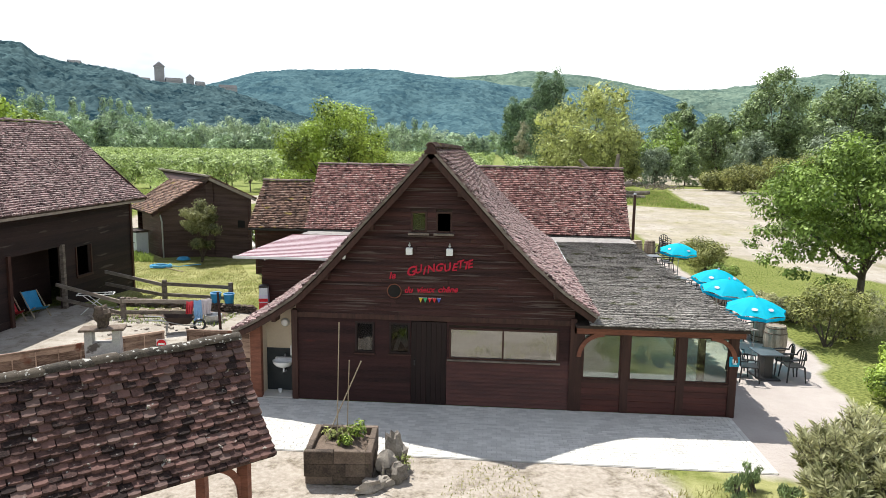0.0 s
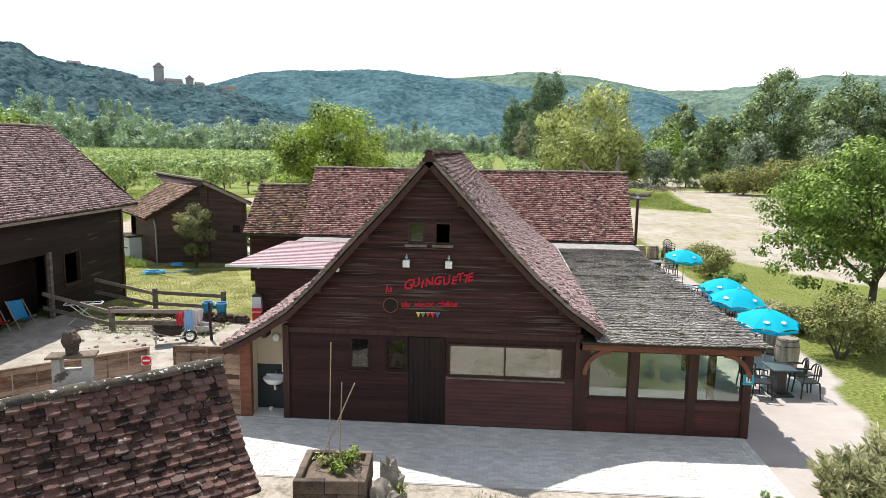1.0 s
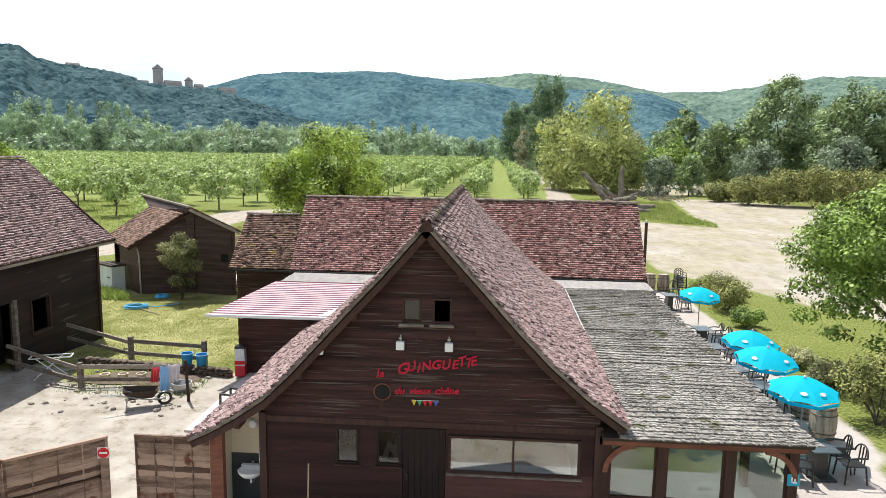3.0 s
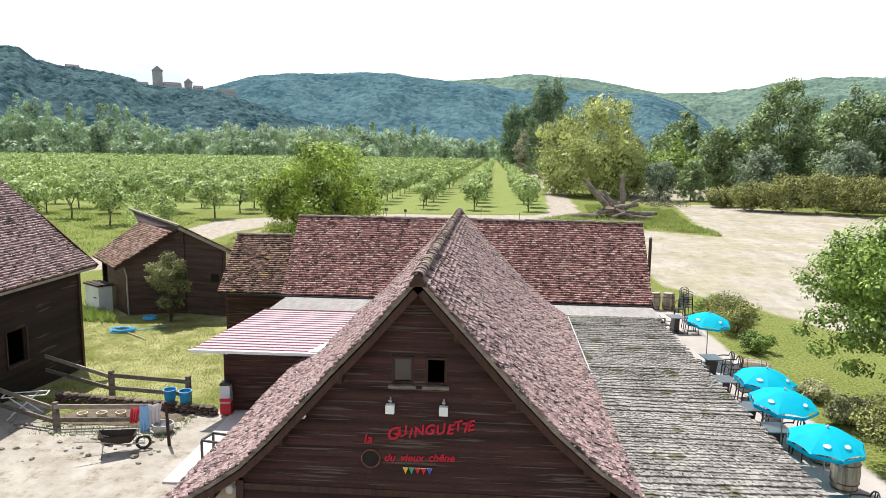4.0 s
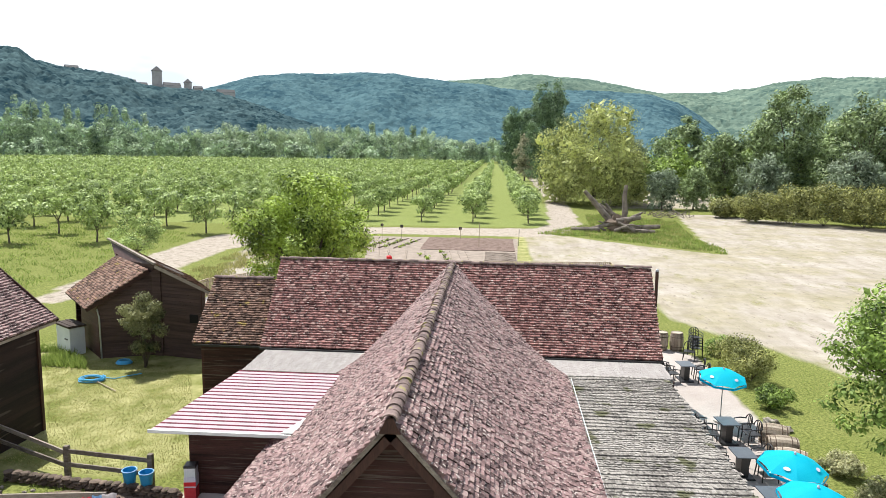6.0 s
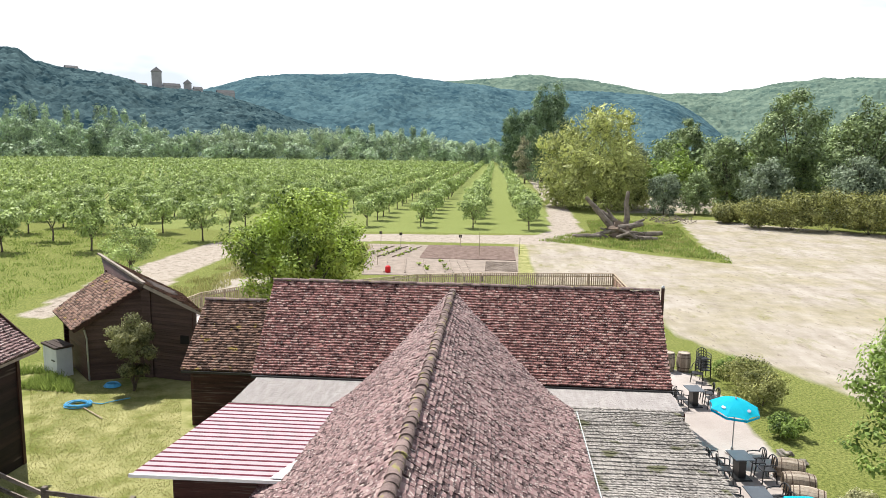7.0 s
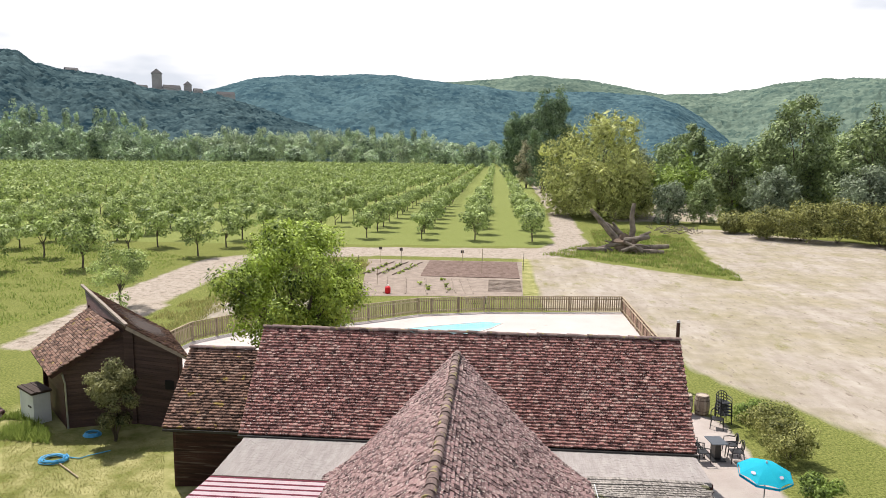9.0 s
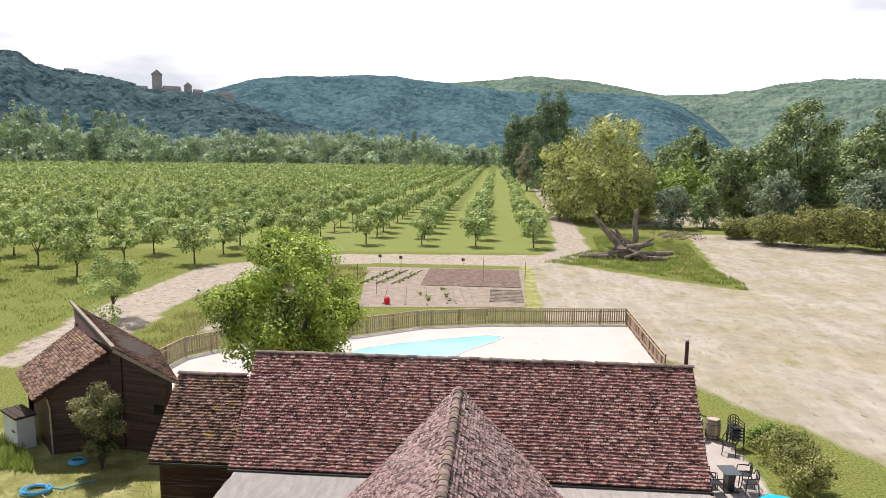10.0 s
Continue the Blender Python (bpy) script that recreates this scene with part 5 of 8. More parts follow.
SA, SA2, SB2, SB = (-18.05, 20.7, 2.3), (-20.9, 23.7, 2.38), (-19.3, 25.7, 4.0), (-15.6, 21.95, 4.0)
warped("left_roof", SA, SA2, SB2, SB, (M_TILE_WING, M_TILE_WING_J), 31, parent=shed)
RA, RA2 = (-14.85, 21.4, 4.36), (-21.4, 28.8, 4.44)
warped("right_roof", (-12.1, 20.95, 3.26), (-15.3, 25.7, 3.06), RA2, RA, (M_TILE_WING, M_TILE_WING_J), 32, parent=shed)
part("ridge_board", Geo().beam((-14.9, 21.36, 4.40), (-21.5, 28.86, 4.48), 0.14, 0.10), M_GREYWOOD, shed, "weathered grey ridge board")
FW = [(-17.75, 21.25, -0.3), (-17.75, 21.25, 2.45), (-15.4, 22.2, 3.95), (-15.0, 22.1, 4.25), (-12.7, 21.6, 3.2), (-12.7, 21.6, -0.3)]
fwall = part("front_wall", Geo().prism([FW[0], FW[1], FW[2], (-15.4, 22.2, -0.3)], (-0.05, 0.1, 0)), M_BOARD_SHED, shed)
part("front_wall", Geo().prism([(-15.4, 22.2, -0.3), FW[2], (-15.38, 22.195, 4.25), FW[4], FW[5]], (0.02, 0.1, 0)), M_BOARD_SHED, shed)
part("verge_board", Geo().beam((-18.0, 20.75, 2.20), (-15.55, 22.0, 3.90), 0.04, 0.16), M_POST, shed)
part("verge_board", Geo().beam((-14.95, 21.42, 4.26), (-12.15, 20.98, 3.18), 0.04, 0.16), M_GREYWOOD, shed)
part("side_wall", Geo().prism([(-17.75, 21.25, -0.3), (-20.0, 23.5, -0.3), (-20.0, 23.5, 2.4), (-17.75, 21.25, 2.4)], (0.1, 0.1, 0)), M_BOARD, shed)
part("step_wall", Geo().prism([(-15.5, 22.1, 3.85), (-19.25, 25.7, 3.85), (-21.3, 28.75, 4.36), (-14.95, 21.5, 4.30)], (0.06, 0.05, 0)), M_BOARD, shed)
part("far_wall", Geo().prism([(-20.4, 23.7, -0.3), (-19.6, 26.2, -0.3), (-19.6, 26.2, 4.1), (-19.2, 25.4, 3.8), (-20.4, 23.7, 2.4)], (0.05, 0.0, 0)), M_BOARD, shed)
part("side_wall", Geo().prism([(-12.75, 21.6, -0.3), (-15.5, 25.5, -0.3), (-15.5, 25.5, 2.95), (-12.75, 21.6, 3.1)], (-0.08, -0.05, 0)), M_BOARD, shed)
for i in range(26):
    z0 = -0.28 + 0.165 * i
    for p, q, zl, zr in ((FW[0], FW[2], 2.45, 3.95), (FW[2], FW[4], 4.25, 3.2)):
        p, q = Vector((p[0], p[1], 0)), Vector((q[0], q[1], 0))
        if z0 > max(zl, zr) - 0.16:
            continue
        s, e = 0.0, 1.0
        if z0 + 0.15 > zl:
            s = (z0 + 0.15 - zl) / (zr - zl)
        if z0 + 0.15 > zr:
            e = (zl - z0 - 0.15) / (zl - zr)
        if e - s < 0.04:
            continue
        a, b = p.lerp(q, s), p.lerp(q, e)
        off = Vector((0.02, -0.045, 0))
        g = Geo().beam(a + off + Vector((0, 0, z0 + 0.08)), b + off + Vector((0, 0, z0 + 0.08)), 0.03, 0.155)
        part("plank", g, M_BOARD_SHED, fwall)
part("corner_board", Geo().beam((-15.2, 22.04, -0.3), (-15.2, 22.04, 4.1), 0.42, 0.12, (0, 1, 0)), M_BOARD_SHED, shed)
part("rear_wall", Geo().prism([(-15.55, 25.4, -0.3), (-19.6, 26.2, -0.3), (-19.6, 26.2, 4.1), (-15.55, 25.4, 2.95)], (0.02, -0.08, 0)), M_BOARD, shed)
part("drain_pipe", Geo().tube([(-17.7, 21.12, 2.2), (-17.62, 21.14, 1.8), (-17.6, 21.14, -0.2)], 0.04, 8), M_STEEL, shed, smooth=True)
# The window is a near-black block, its inner shade put in the colour.
part("window", Geo().box((-13.45, 21.62, 1.55), (-13.0, 21.68, 1.95)), M_INNER_SHADE, shed)
box = thing("metal_cabinet", "pale metal cabinet with a dark lid", "cabinet", at=(-19.7, 22.1, -0.22), rz=-35)
part("body", Geo().box((-0.75, -0.35, 0), (0.75, 0.35, 1.35), chamfer=0.02), M_METALBOX, box)
part("lid", Geo().box((-0.8, -0.42, 1.36), (0.8, 0.42, 1.45)).beam((-0.8, -.2, 1.46), (0.8, -.2, 1.46), 0.1, 0.03).beam((-0.8, .15, 1.46), (0.8, .15, 1.46), 0.1, 0.03), M_DECK, box, "dark ribbed lid")
part("handle", Geo().box((0.25, -0.40, 0.75), (0.55, -0.36, 0.80)), M_BLACK, box)

# ---- tiled shelter in front with a chimney ----
shelter = thing("tiled_shelter", "small open shelter with an old mossy tile roof", "shelter")
SD = Vector((-0.71, -0.70, 0)).normalized()
SN = Vector((0.70, -0.71, 0)).normalized()
SR = Vector((-3.02, -5.56, 3.12))
SH = [(0.0, 0.0), (0.40, 0.40), (0.75, 0.86), (1.18, 1.52)]
s_eave = SR + SN * 1.18 - Vector((0, 0, 1.52))
s_eave2 = SR - SN * 1.18 - Vector((0, 0, 1.52))
s_front = Slope(s_eave, SD, -SN, SH, 5.6)
s_rear = Slope(s_eave2, SD, SN, SH, 5.6)
sf = part("roof_slope", s_front.deck(), M_DECK, shelter, "old lichen-spotted tile slope")
sr = part("roof_slope", s_rear.deck(), M_DECK, shelter, "old lichen-spotted tile slope")
M_TILE_S, M_TILE_SJ = tile_pair("mossy shelter tile", (0.016, 0.009, 0.008), (0.140, 0.076, 0.064), spots=(0.33, 0.30, 0.26), spot_at=0.665, spot_scale=11.0, vary=0.5, odd=(0.16, 0.105, 0.09))
M_RIDGE_S = material("mossy ridge tile", (0.018, 0.015, 0.011), (0.095, 0.075, 0.055), scale=6, fine=40, vary=0.3, bump=0.9, spots=(0.46, 0.44, 0.40), spot_at=0.60, spot_scale=15)
ridge_caps(sf, SR + Vector((0, 0, 0.02)), SR + SD * 5.6 + Vector((0, 0, -0.02)), M_RIDGE_S, 0.30, 0.11, 10)
PIECES.append((s_front, sf, (M_TILE_S, M_TILE_SJ), lambda u, v: u < 2.2, 19, dict(width=0.165, course=0.112, uneven=1.4, thick=0.06, tip=0.40)))
PIECES.append((s_rear, sr, (M_TILE_S, M_TILE_SJ), lambda u, v: False, 20, dict(width=0.165, course=0.105)))
for u in (0.35, 2.6, 5.1):
    for s in (0.86, -0.86):
        p = SR + SD * u + SN * s
        part("post", Geo().box((p.x - 0.08, p.y - 0.08, 0), (p.x + 0.08, p.y + 0.08, 1.62), chamfer=0.01), M_BEAM, shelter)
for s in (0.86, -0.86):
    p, q = SR + SD * 0.1 + SN * s, SR + SD * 5.5 + SN * s
    part("wall_plate", Geo().beam((p.x, p.y, 1.56), (q.x, q.y, 1.56), 0.12, 0.12), M_BEAM, shelter)
g = Geo()
pts = []
for i in range(9):
    t = math.pi / 2 * i / 8
    p = SR + SN * 0.86 + SD * (0.40 + 0.55 * (1 - math.cos(t)))
    pts.append((p.x, p.y, 0.98 + 0.55 * math.sin(t)))
for p, q in zip(pts, pts[1:]):
    g.beam(p, q, 0.08, 0.10)
part("curved_brace", g, M_BEAM, shelter)
chim = thing("chimney", "grey rendered chimney with a slab and a stone finial", "chimney", at=(-4.66, -6.52, 0.05), rz=18)
part("shaft", Geo().box((-0.235, -0.10, 2.5), (0.235, 0.10, 3.21)), M_CHIMNEY, chim)
for sx in (-0.182, 0.182):
    part("pillar", Geo().box((sx - 0.05, -0.098, 3.21), (sx + 0.05, 0.098, 3.39)), M_CHIMNEY, chim)
part("slab", Geo().box((-0.30, -0.135, 3.39), (0.30, 0.135, 3.425), chamfer=0.01), M_STONE_D, chim, "dark stone slab")
part("finial", Geo().rock((0, 0, 3.56), (0.105, 0.095, 0.17), 3, 22, 16, 0.5), M_STONE_D, chim, "dark mossy stone finial", True)

# ---- paved strip before the house ----
pave = single("pavement", Geo().box((-6.6, -2.88, -0.2), (6.50, -0.02, 0.012)), M_JOINT, "grey block paving before the house", "pavement", kind="structure")

# ---- planter ----
planter = thing("stone_planter", "square planter of old stone blocks with earth and small plants", "planter", at=(-1.82, -3.58, 0), rz=4)
rnd = random.Random(3)
for k, (z0, z1) in enumerate(((0.02, 0.17), (0.17, 0.42), (0.42, 0.66))):
    out = 0.62 if k else 0.60
    for side in range(4):
        m = pose(0, 0, 0, 0, 0, 90 * side)
        cuts = [-out, rnd.uniform(-0.2, 0.2), out - 0.12]
        for a, b in zip(cuts, cuts[1:]):
            o = rnd.uniform(-0.012, 0.012)
            g = Geo().box((a + 0.004, -out + o, z0 + 0.003), (b - 0.004, -out + 0.12, z1 - 0.003), m, 0.012)
            part("block", g, M_STONE_D, planter)
part("soil", Geo().rock((0, 0, 0.50), (0.66, 0.66, 0.10), 4, 14, 6, 0.2), M_SOIL, planter)
canes = thing("bamboo_canes", "three thin bamboo canes stuck in the planter", "canes", at=(-1.9, -3.6, 0))
for p, q in (((-0.05, 0.1, 0.55), (-0.02, 0.2, 2.85)), ((-0.25, -0.1, 0.55), (0.42, 0.1, 2.15)), ((0.12, 0.2, 0.55), (0.16, 0.25, 2.1))):
    part("cane", Geo().tube([p, q], 0.011, 6), M_PALE, canes)
for i, (x, y, s, mt, lab) in enumerate(((-0.86, -3.35, (0.24, 0.20, 0.42), M_STONE, "grey weathered boulder beside the planter"), (-0.72, -3.9, (0.2, 0.16, 0.22), M_STONE, "small grey stone beside the planter"), (-1.1, -4.25, (0.34, 0.16, 0.13), M_STONE, "flat dark stone at the planter foot"), (-0.95, -3.75, (0.22, 0.2, 0.30), M_STONE, "grey weathered boulder beside the planter"))):
    single("boulder", Geo().rock((0, 0, s[2] * 0.6), s, i + 11, 14, 10, 0.6), mt, lab, "stone", True, at=pose(x, y, 0, 0, 0, 20 * i))

# ---- woven fence panels ----
def woven(x0, y0, x1, y1, z0, z1, name="woven_fence_panel", n=9):
    a, b = Vector((x0, y0, 0)), Vector((x1, y1, 0))
    ln = (b - a).length
    t = thing(name, "brown woven wooden fence panel with a frame", "fence panel", at=(x0, y0, 0), rz=math.degrees(math.atan2(y1 - y0, x1 - x0)), group="woven fence panels")
    h = (z1 - z0) / n * 1.0
    posts = [0.0, ln * 0.25, ln * 0.5, ln * 0.75, ln]
    for i, p in enumerate(posts):
        w = 0.05 if i in (0, 4) else 0.022
        part("upright", Geo().box((p - w / 2, -0.025, z0), (p + w / 2, 0.025, z1)), M_FENCEWOOD, t)
    part("top_rail", Geo().box((-0.03, -0.03, z1), (ln + 0.03, 0.03, z1 + 0.05)), M_FENCEWOOD, t)
    part("bottom_rail", Geo().box((-0.03, -0.03, z0 - 0.04), (ln + 0.03, 0.03, z0)), M_FENCEWOOD, t)
    for k in range(n):
        pts = []
        for s in range(17):
            u = s / 16
            pts.append((u * ln, 0.014 * math.cos(u * 4 * math.pi) * (1 if k % 2 else -1)))
        vs, fs = [], []
        for (u, y) in pts:
            vs += [(u, y - 0.005, z0 + k * h - 0.004), (u, y - 0.005, z0 + (k + 1) * h + 0.002), (u, y + 0.005, z0 + (k + 1) * h + 0.002), (u, y + 0.005, z0 + k * h - 0.004)]
        for s in range(16):
            o = 4 * s
            fs += [(o, o + 4, o + 5, o + 1), (o + 1, o + 5, o + 6, o + 2), (o + 2, o + 6, o + 7, o + 3), (o + 3, o + 7, o + 4, o)]
        part("slat", Geo().add(vs, fs), M_FENCEWOOD, t)
    return t


woven(-6.45, 0.0, -4.88, 0.0, 0.04, 1.60, n=13)
wx, wy = -7.02, -0.12
for i in range(4):
    ex, ey = wx - 1.28, wy - 1.22
    woven(wx, wy, ex, ey, 0.84, 1.58, n=7)
    woven(wx, wy, ex, ey, 0.05, 0.79, n=7)
    wx, wy = ex - 0.04, ey - 0.04
stop = thing("no_entry_sign", "round red no-entry sign with a white bar on a pale board", "sign", at=(-7.0, -0.26, 1.34), rz=14)
part("board", Geo().box((-0.115, -0.012, -0.115), (0.115, 0.0, 0.115)), M_CLOTH_P, stop)
part("disc", Geo().prism([(0.108 * math.cos(t), -0.013, 0.108 * math.sin(t)) for t in (2 * math.pi * i / 28 for i in range(28))], (0, -0.004, 0)), M_RED, stop)
part("bar", Geo().box((-0.075, -0.022, -0.02), (0.075, -0.018, 0.02)), M_WHITEPAINT, stop)
part("post", Geo().box((-0.07, 0.002, -1.34), (0.07, 0.10, 0.02)), M_FENCEWOOD, stop)

# ---- foliage ----
def leaf_quads(rs, blobs, count, size, droop=0.25, flat=0.34, slim=1.0, loose=0.35):
    """Leaves on the outer part of a set of clumps (x, y, z, rx, ry, rz)."""
    b = np.array(blobs)
    vol = (b[:, 3] * b[:, 4] * b[:, 5]) ** 0.67
    pick = rs.choice(len(b), count, p=vol / vol.sum())
    d = rs.normal(size=(count, 3))
    d /= np.linalg.norm(d, axis=1)[:, None]
    r = rs.uniform(0.45, 1.0, count) ** 0.6 * rs.uniform(0.85, 1.0 + loose, count)
    pos = b[pick, :3] + d * b[pick, 3:6] * r[:, None]
    nor = d + rs.normal(size=(count, 3)) * flat + np.array([-0.1, 0.1, 0.6])
    nor /= np.linalg.norm(nor, axis=1)[:, None]
    t = np.cross(nor, rs.normal(size=(count, 3)))
    t[:, 2] -= droop
    t /= np.linalg.norm(t, axis=1)[:, None]
    s = np.cross(nor, t)
    s /= np.linalg.norm(s, axis=1)[:, None]
    ln = size * rs.uniform(0.6, 1.35, (count, 1))
    w = ln * rs.uniform(0.40, 0.68, (count, 1)) * slim
    return np.stack([pos - t * ln * 0.5, pos + s * w * 0.5 - t * ln * 0.05, pos + t * ln * 0.5, pos - s * w * 0.5 - t * ln * 0.05], axis=1)


def inner_leaves(rs, blobs, per, size):
    """Broad shaded leaf sprays filling the inside of the clumps."""
    b = np.repeat(np.array(blobs), per, axis=0)
    b[:, 3:6] *= 0.62
    n = len(b)
    pos = b[:, :3] + rs.normal(size=(n, 3)) * 0.45 * b[:, 3:6]
    t = rs.normal(size=(n, 3))
    t /= np.linalg.norm(t, axis=1)[:, None]
    s = np.cross(t, rs.normal(size=(n, 3)))
    s /= np.linalg.norm(s, axis=1)[:, None]
    r = b[:, 3:4] * size * rs.uniform(0.5, 1.1, (n, 1))
    return np.stack([pos - t * r, pos + s * r * 0.55, pos + t * r, pos - s * r * 0.55], axis=1)


def clumps(rs, n, centre, radii, size, low=-0.7, gap=0.0):
    """Clump centres filling an uneven crown."""
    out = []
    while len(out) < n:
        d = rs.normal(size=3)
        d /= np.linalg.norm(d)
        r = rs.uniform(0.25, 1.0) ** 0.5
        if d[2] * r < low:
            continue
        k = 1 + 0.25 * noise.noise(Vector(d * 1.8 + centre[0]))
        p = np.array(centre) + d * r * np.array(radii) * np.array((k, k, 1.0))
        s = size * rs.uniform(0.65, 1.3)
        out.append((*p, s, s, s * 0.8))
    return out


def limbs(g, rs, base, top, r0, tips, r1=0.03):
    base, top = Vector(base), Vector(top)
    mid = base.lerp(top, 0.5) + Vector((rs.uniform(-.1, .1), rs.uniform(-.1, .1), 0)) * (top - base).length * 0.3
    g.tube([base, mid, top], [r0, r0 * 0.8, r0 * 0.6], 9)
    for t in tips:
        t = Vector(t)
        st = base.lerp(top, rs.uniform(0.55, 1.0))
        m = st.lerp(t, 0.5) + Vector((0, 0, rs.uniform(0.0, 0.15) * (t - st).length))
        g.tube([st, m, t], [r0 * 0.45, r0 * 0.25, r1], 6)


def tree(name, label, x, y, height, radius, mat, seed, trunk=0.3, leaves=2500, size=0.35, crown_low=0.25, n=26, clump=0.36, z=0.0, category="tree", group="", shape=1.0, tips=9, lean=(0, 0), skirt=0, core=0.4, extra=(), loose=0.25, per=10, flat=0.34):
    rs = np.random.RandomState(seed)
    t = thing(name, label, category, at=(x, y, z), group=group)
    zc = height * (1 + crown_low) / 2
    rz = height * (1 - crown_low) / 2
    cl = clumps(rs, n, (lean[0], lean[1], zc), (radius * 0.84, radius * 0.84, rz * 0.88), radius * clump)
    if shape != 1.0:
        cl = [(cx * (1 - (1 - shape) * max(0, (cz - zc) / rz)), cy * (1 - (1 - shape) * max(0, (cz - zc) / rz)), cz, a, b, c) for cx, cy, cz, a, b, c in cl]
    if skirt:
        for _ in range(skirt):
            an, q = rs.uniform(0, 6.28), radius * rs.uniform(0.3, 0.86)
            s = radius * clump * rs.uniform(0.8, 1.2)
            cl.append((q * math.cos(an), q * math.sin(an), height * rs.uniform(0.06, 0.45), s, s, s))
    cl += list(extra)
    g = Geo()
    pts = [c[:3] for c in cl]
    limbs(g, rs, (0, 0, -0.05), (lean[0] * .5, lean[1] * .5, height * max(0.35, crown_low + 0.12)), trunk, [pts[i] for i in rs.choice(len(pts), min(tips, len(pts)), replace=False)], trunk * 0.08)
    part("trunk", g, M_BARK, t, smooth=True)
    quads = leaf_quads(rs, cl, leaves, size, flat=flat, loose=loose)
    if core:
        quads = np.concatenate([quads, inner_leaves(rs, cl, per, core)])
    part("crown", mesh_quads("crown", quads, mat), None, t)
    return t


def bush(name, label, x, y, height, radius, mat, seed, leaves=1200, size=0.14, z=0.0, clump=0.4, n=14, droop=0.25, slim=1.0):
    rs = np.random.RandomState(seed)
    t = thing(name, label, "bush", at=(x, y, z))
    cl = clumps(rs, n, (0, 0, height * 0.52), (radius * 0.8, radius * 0.8, height * 0.42), radius * clump)
    g = Geo()
    for c in cl[:9]:
        g.tube([(rs.uniform(-.1, .1), rs.uniform(-.1, .1), -0.05), (c[0] * 0.5, c[1] * 0.5, c[2] * 0.55), c[:3]], [0.03, 0.02, 0.008], 5)
    part("stem", g, M_BARK, t)
    part("crown", mesh_quads("crown", leaf_quads(rs, cl, leaves, size, droop, 0.34 if slim == 1.0 else 0.9, slim), mat), None, t)
    return t


# ---- hills and far woods ----
YAW = radians(4.3)


def way(px):
    """Bearing from the house (0 straight ahead, to the right positive)."""
    return math.atan((px - 784) / 1216) - YAW


def hill(name, label, sky, d_base, d_ridge, mat, seed, crown, na, nd, relief, depth=400):
    """A wooded hill with rounded tree crowns in its surface. sky: pairs of bearing mark and rise (per thousand of the distance)."""
    bx = [way(p) for p, _ in sky]
    rise = [r for _, r in sky]
    lo, hi = bx[0], bx[-1]
    vs = []
    for i in range(na + 1):
        a = lo + (hi - lo) * i / na
        top = np.interp(a, bx, rise) / 1000 * math.cos(a + YAW) * d_ridge + 9 - crown * 0.8 * relief
        sa, ca = math.sin(a), math.cos(a)
        for j in range(nd + 1):
            k = (j / nd) ** 0.9
            d = d_base + (d_ridge - d_base) * k
            x, y = sa * d, ca * d - 8
            h = top * k * k * (3 - 2 * k)
            h += 0.16 * top * noise.noise(Vector((a * 11, k * 2.6, seed))) * k * (1 - k) * 4
            f = noise.voronoi(Vector((x / crown, y / crown, seed)))[0][0]
            f2 = noise.voronoi(Vector((x / crown * 2.3, y / crown * 2.3, seed + 7)))[0][0]
            dome = math.sqrt(max(0.0, 1 - (f / 0.8) ** 2)) * 0.8 + math.sqrt(max(0.0, 1 - (f2 / 0.8) ** 2)) * 0.35
            dome *= 0.65 + 0.7 * (noise.noise(Vector((x / crown * 0.22, y / crown * 0.22, seed + 3))) + 0.5)
            vs.append((x, y, h + crown * relief * dome * min(1.0, k * 8)))
        d = d_ridge + depth
        vs.append((sa * d, ca * d - 8, top * 0.7))
    m = nd + 2
    fs = [(i * m + j, (i + 1) * m + j, (i + 1) * m + j + 1, i * m + j + 1) for i in range(na) for j in range(m - 1)]
    me = bpy.data.meshes.new(name)
    me.from_pydata(vs, [], fs)
    me.materials.append(mat)
    me.shade_smooth()
    tagged(new(name, me), label, "hill", kind="structure")


HW = dict(rough=1.0, bump=0.0, spec=0.0)


# Distance haze is put into these wood colours: bluish, paler farther off.
def hazed_hill_wood(name, dark, light, fine):
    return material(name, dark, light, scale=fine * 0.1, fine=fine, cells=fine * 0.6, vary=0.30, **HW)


M_HILL_HAZE_L = hazed_hill_wood("castle hillside wood with haze tint", (0.013, 0.032, 0.043), (0.084, 0.132, 0.138), 0.18)
M_HILL_HAZE_M = hazed_hill_wood("middle hillside wood with haze tint", (0.032, 0.070, 0.092), (0.096, 0.165, 0.180), 0.12)
M_HILL_HAZE_F = hazed_hill_wood("far hillside wood with haze tint", (0.058, 0.100, 0.088), (0.168, 0.226, 0.172), 0.09)
SKY_F = [(780, 98), (830, 101), (930, 107), (1010, 106), (1090, 96), (1150, 86), (1210, 80), (1330, 82), (1568, 82)]
SKY_R = [(1040, 40), (1160, 81), (1200, 85), (1260, 89), (1330, 98), (1430, 110), (1568, 113), (1800, 115)]
SKY_M = [(300, 66), (380, 84), (440, 97), (530, 103), (640, 106), (740, 103), (830, 94), (880, 88), (960, 87), (1040, 88), (1130, 82), (1190, 71), (1235, 52), (1290, 20)]
SKY_L = [(-300, 142), (-100, 142), (0, 137), (50, 134), (75, 118), (130, 109), (200, 98), (262, 84), (380, 78), (430, 68), (520, 44), (620, 22), (700, 6)]
hill("far_hill", "far wooded ridge in sun, paled by painted haze", SKY_F, 2300, 3300, M_HILL_HAZE_F, 61, 18, 230, 120, 0.55)
hill("right_hill", "wooded ridge in sun, paled by painted haze", SKY_R, 1700, 2600, M_HILL_HAZE_F, 62, 14, 420, 130, 0.6)
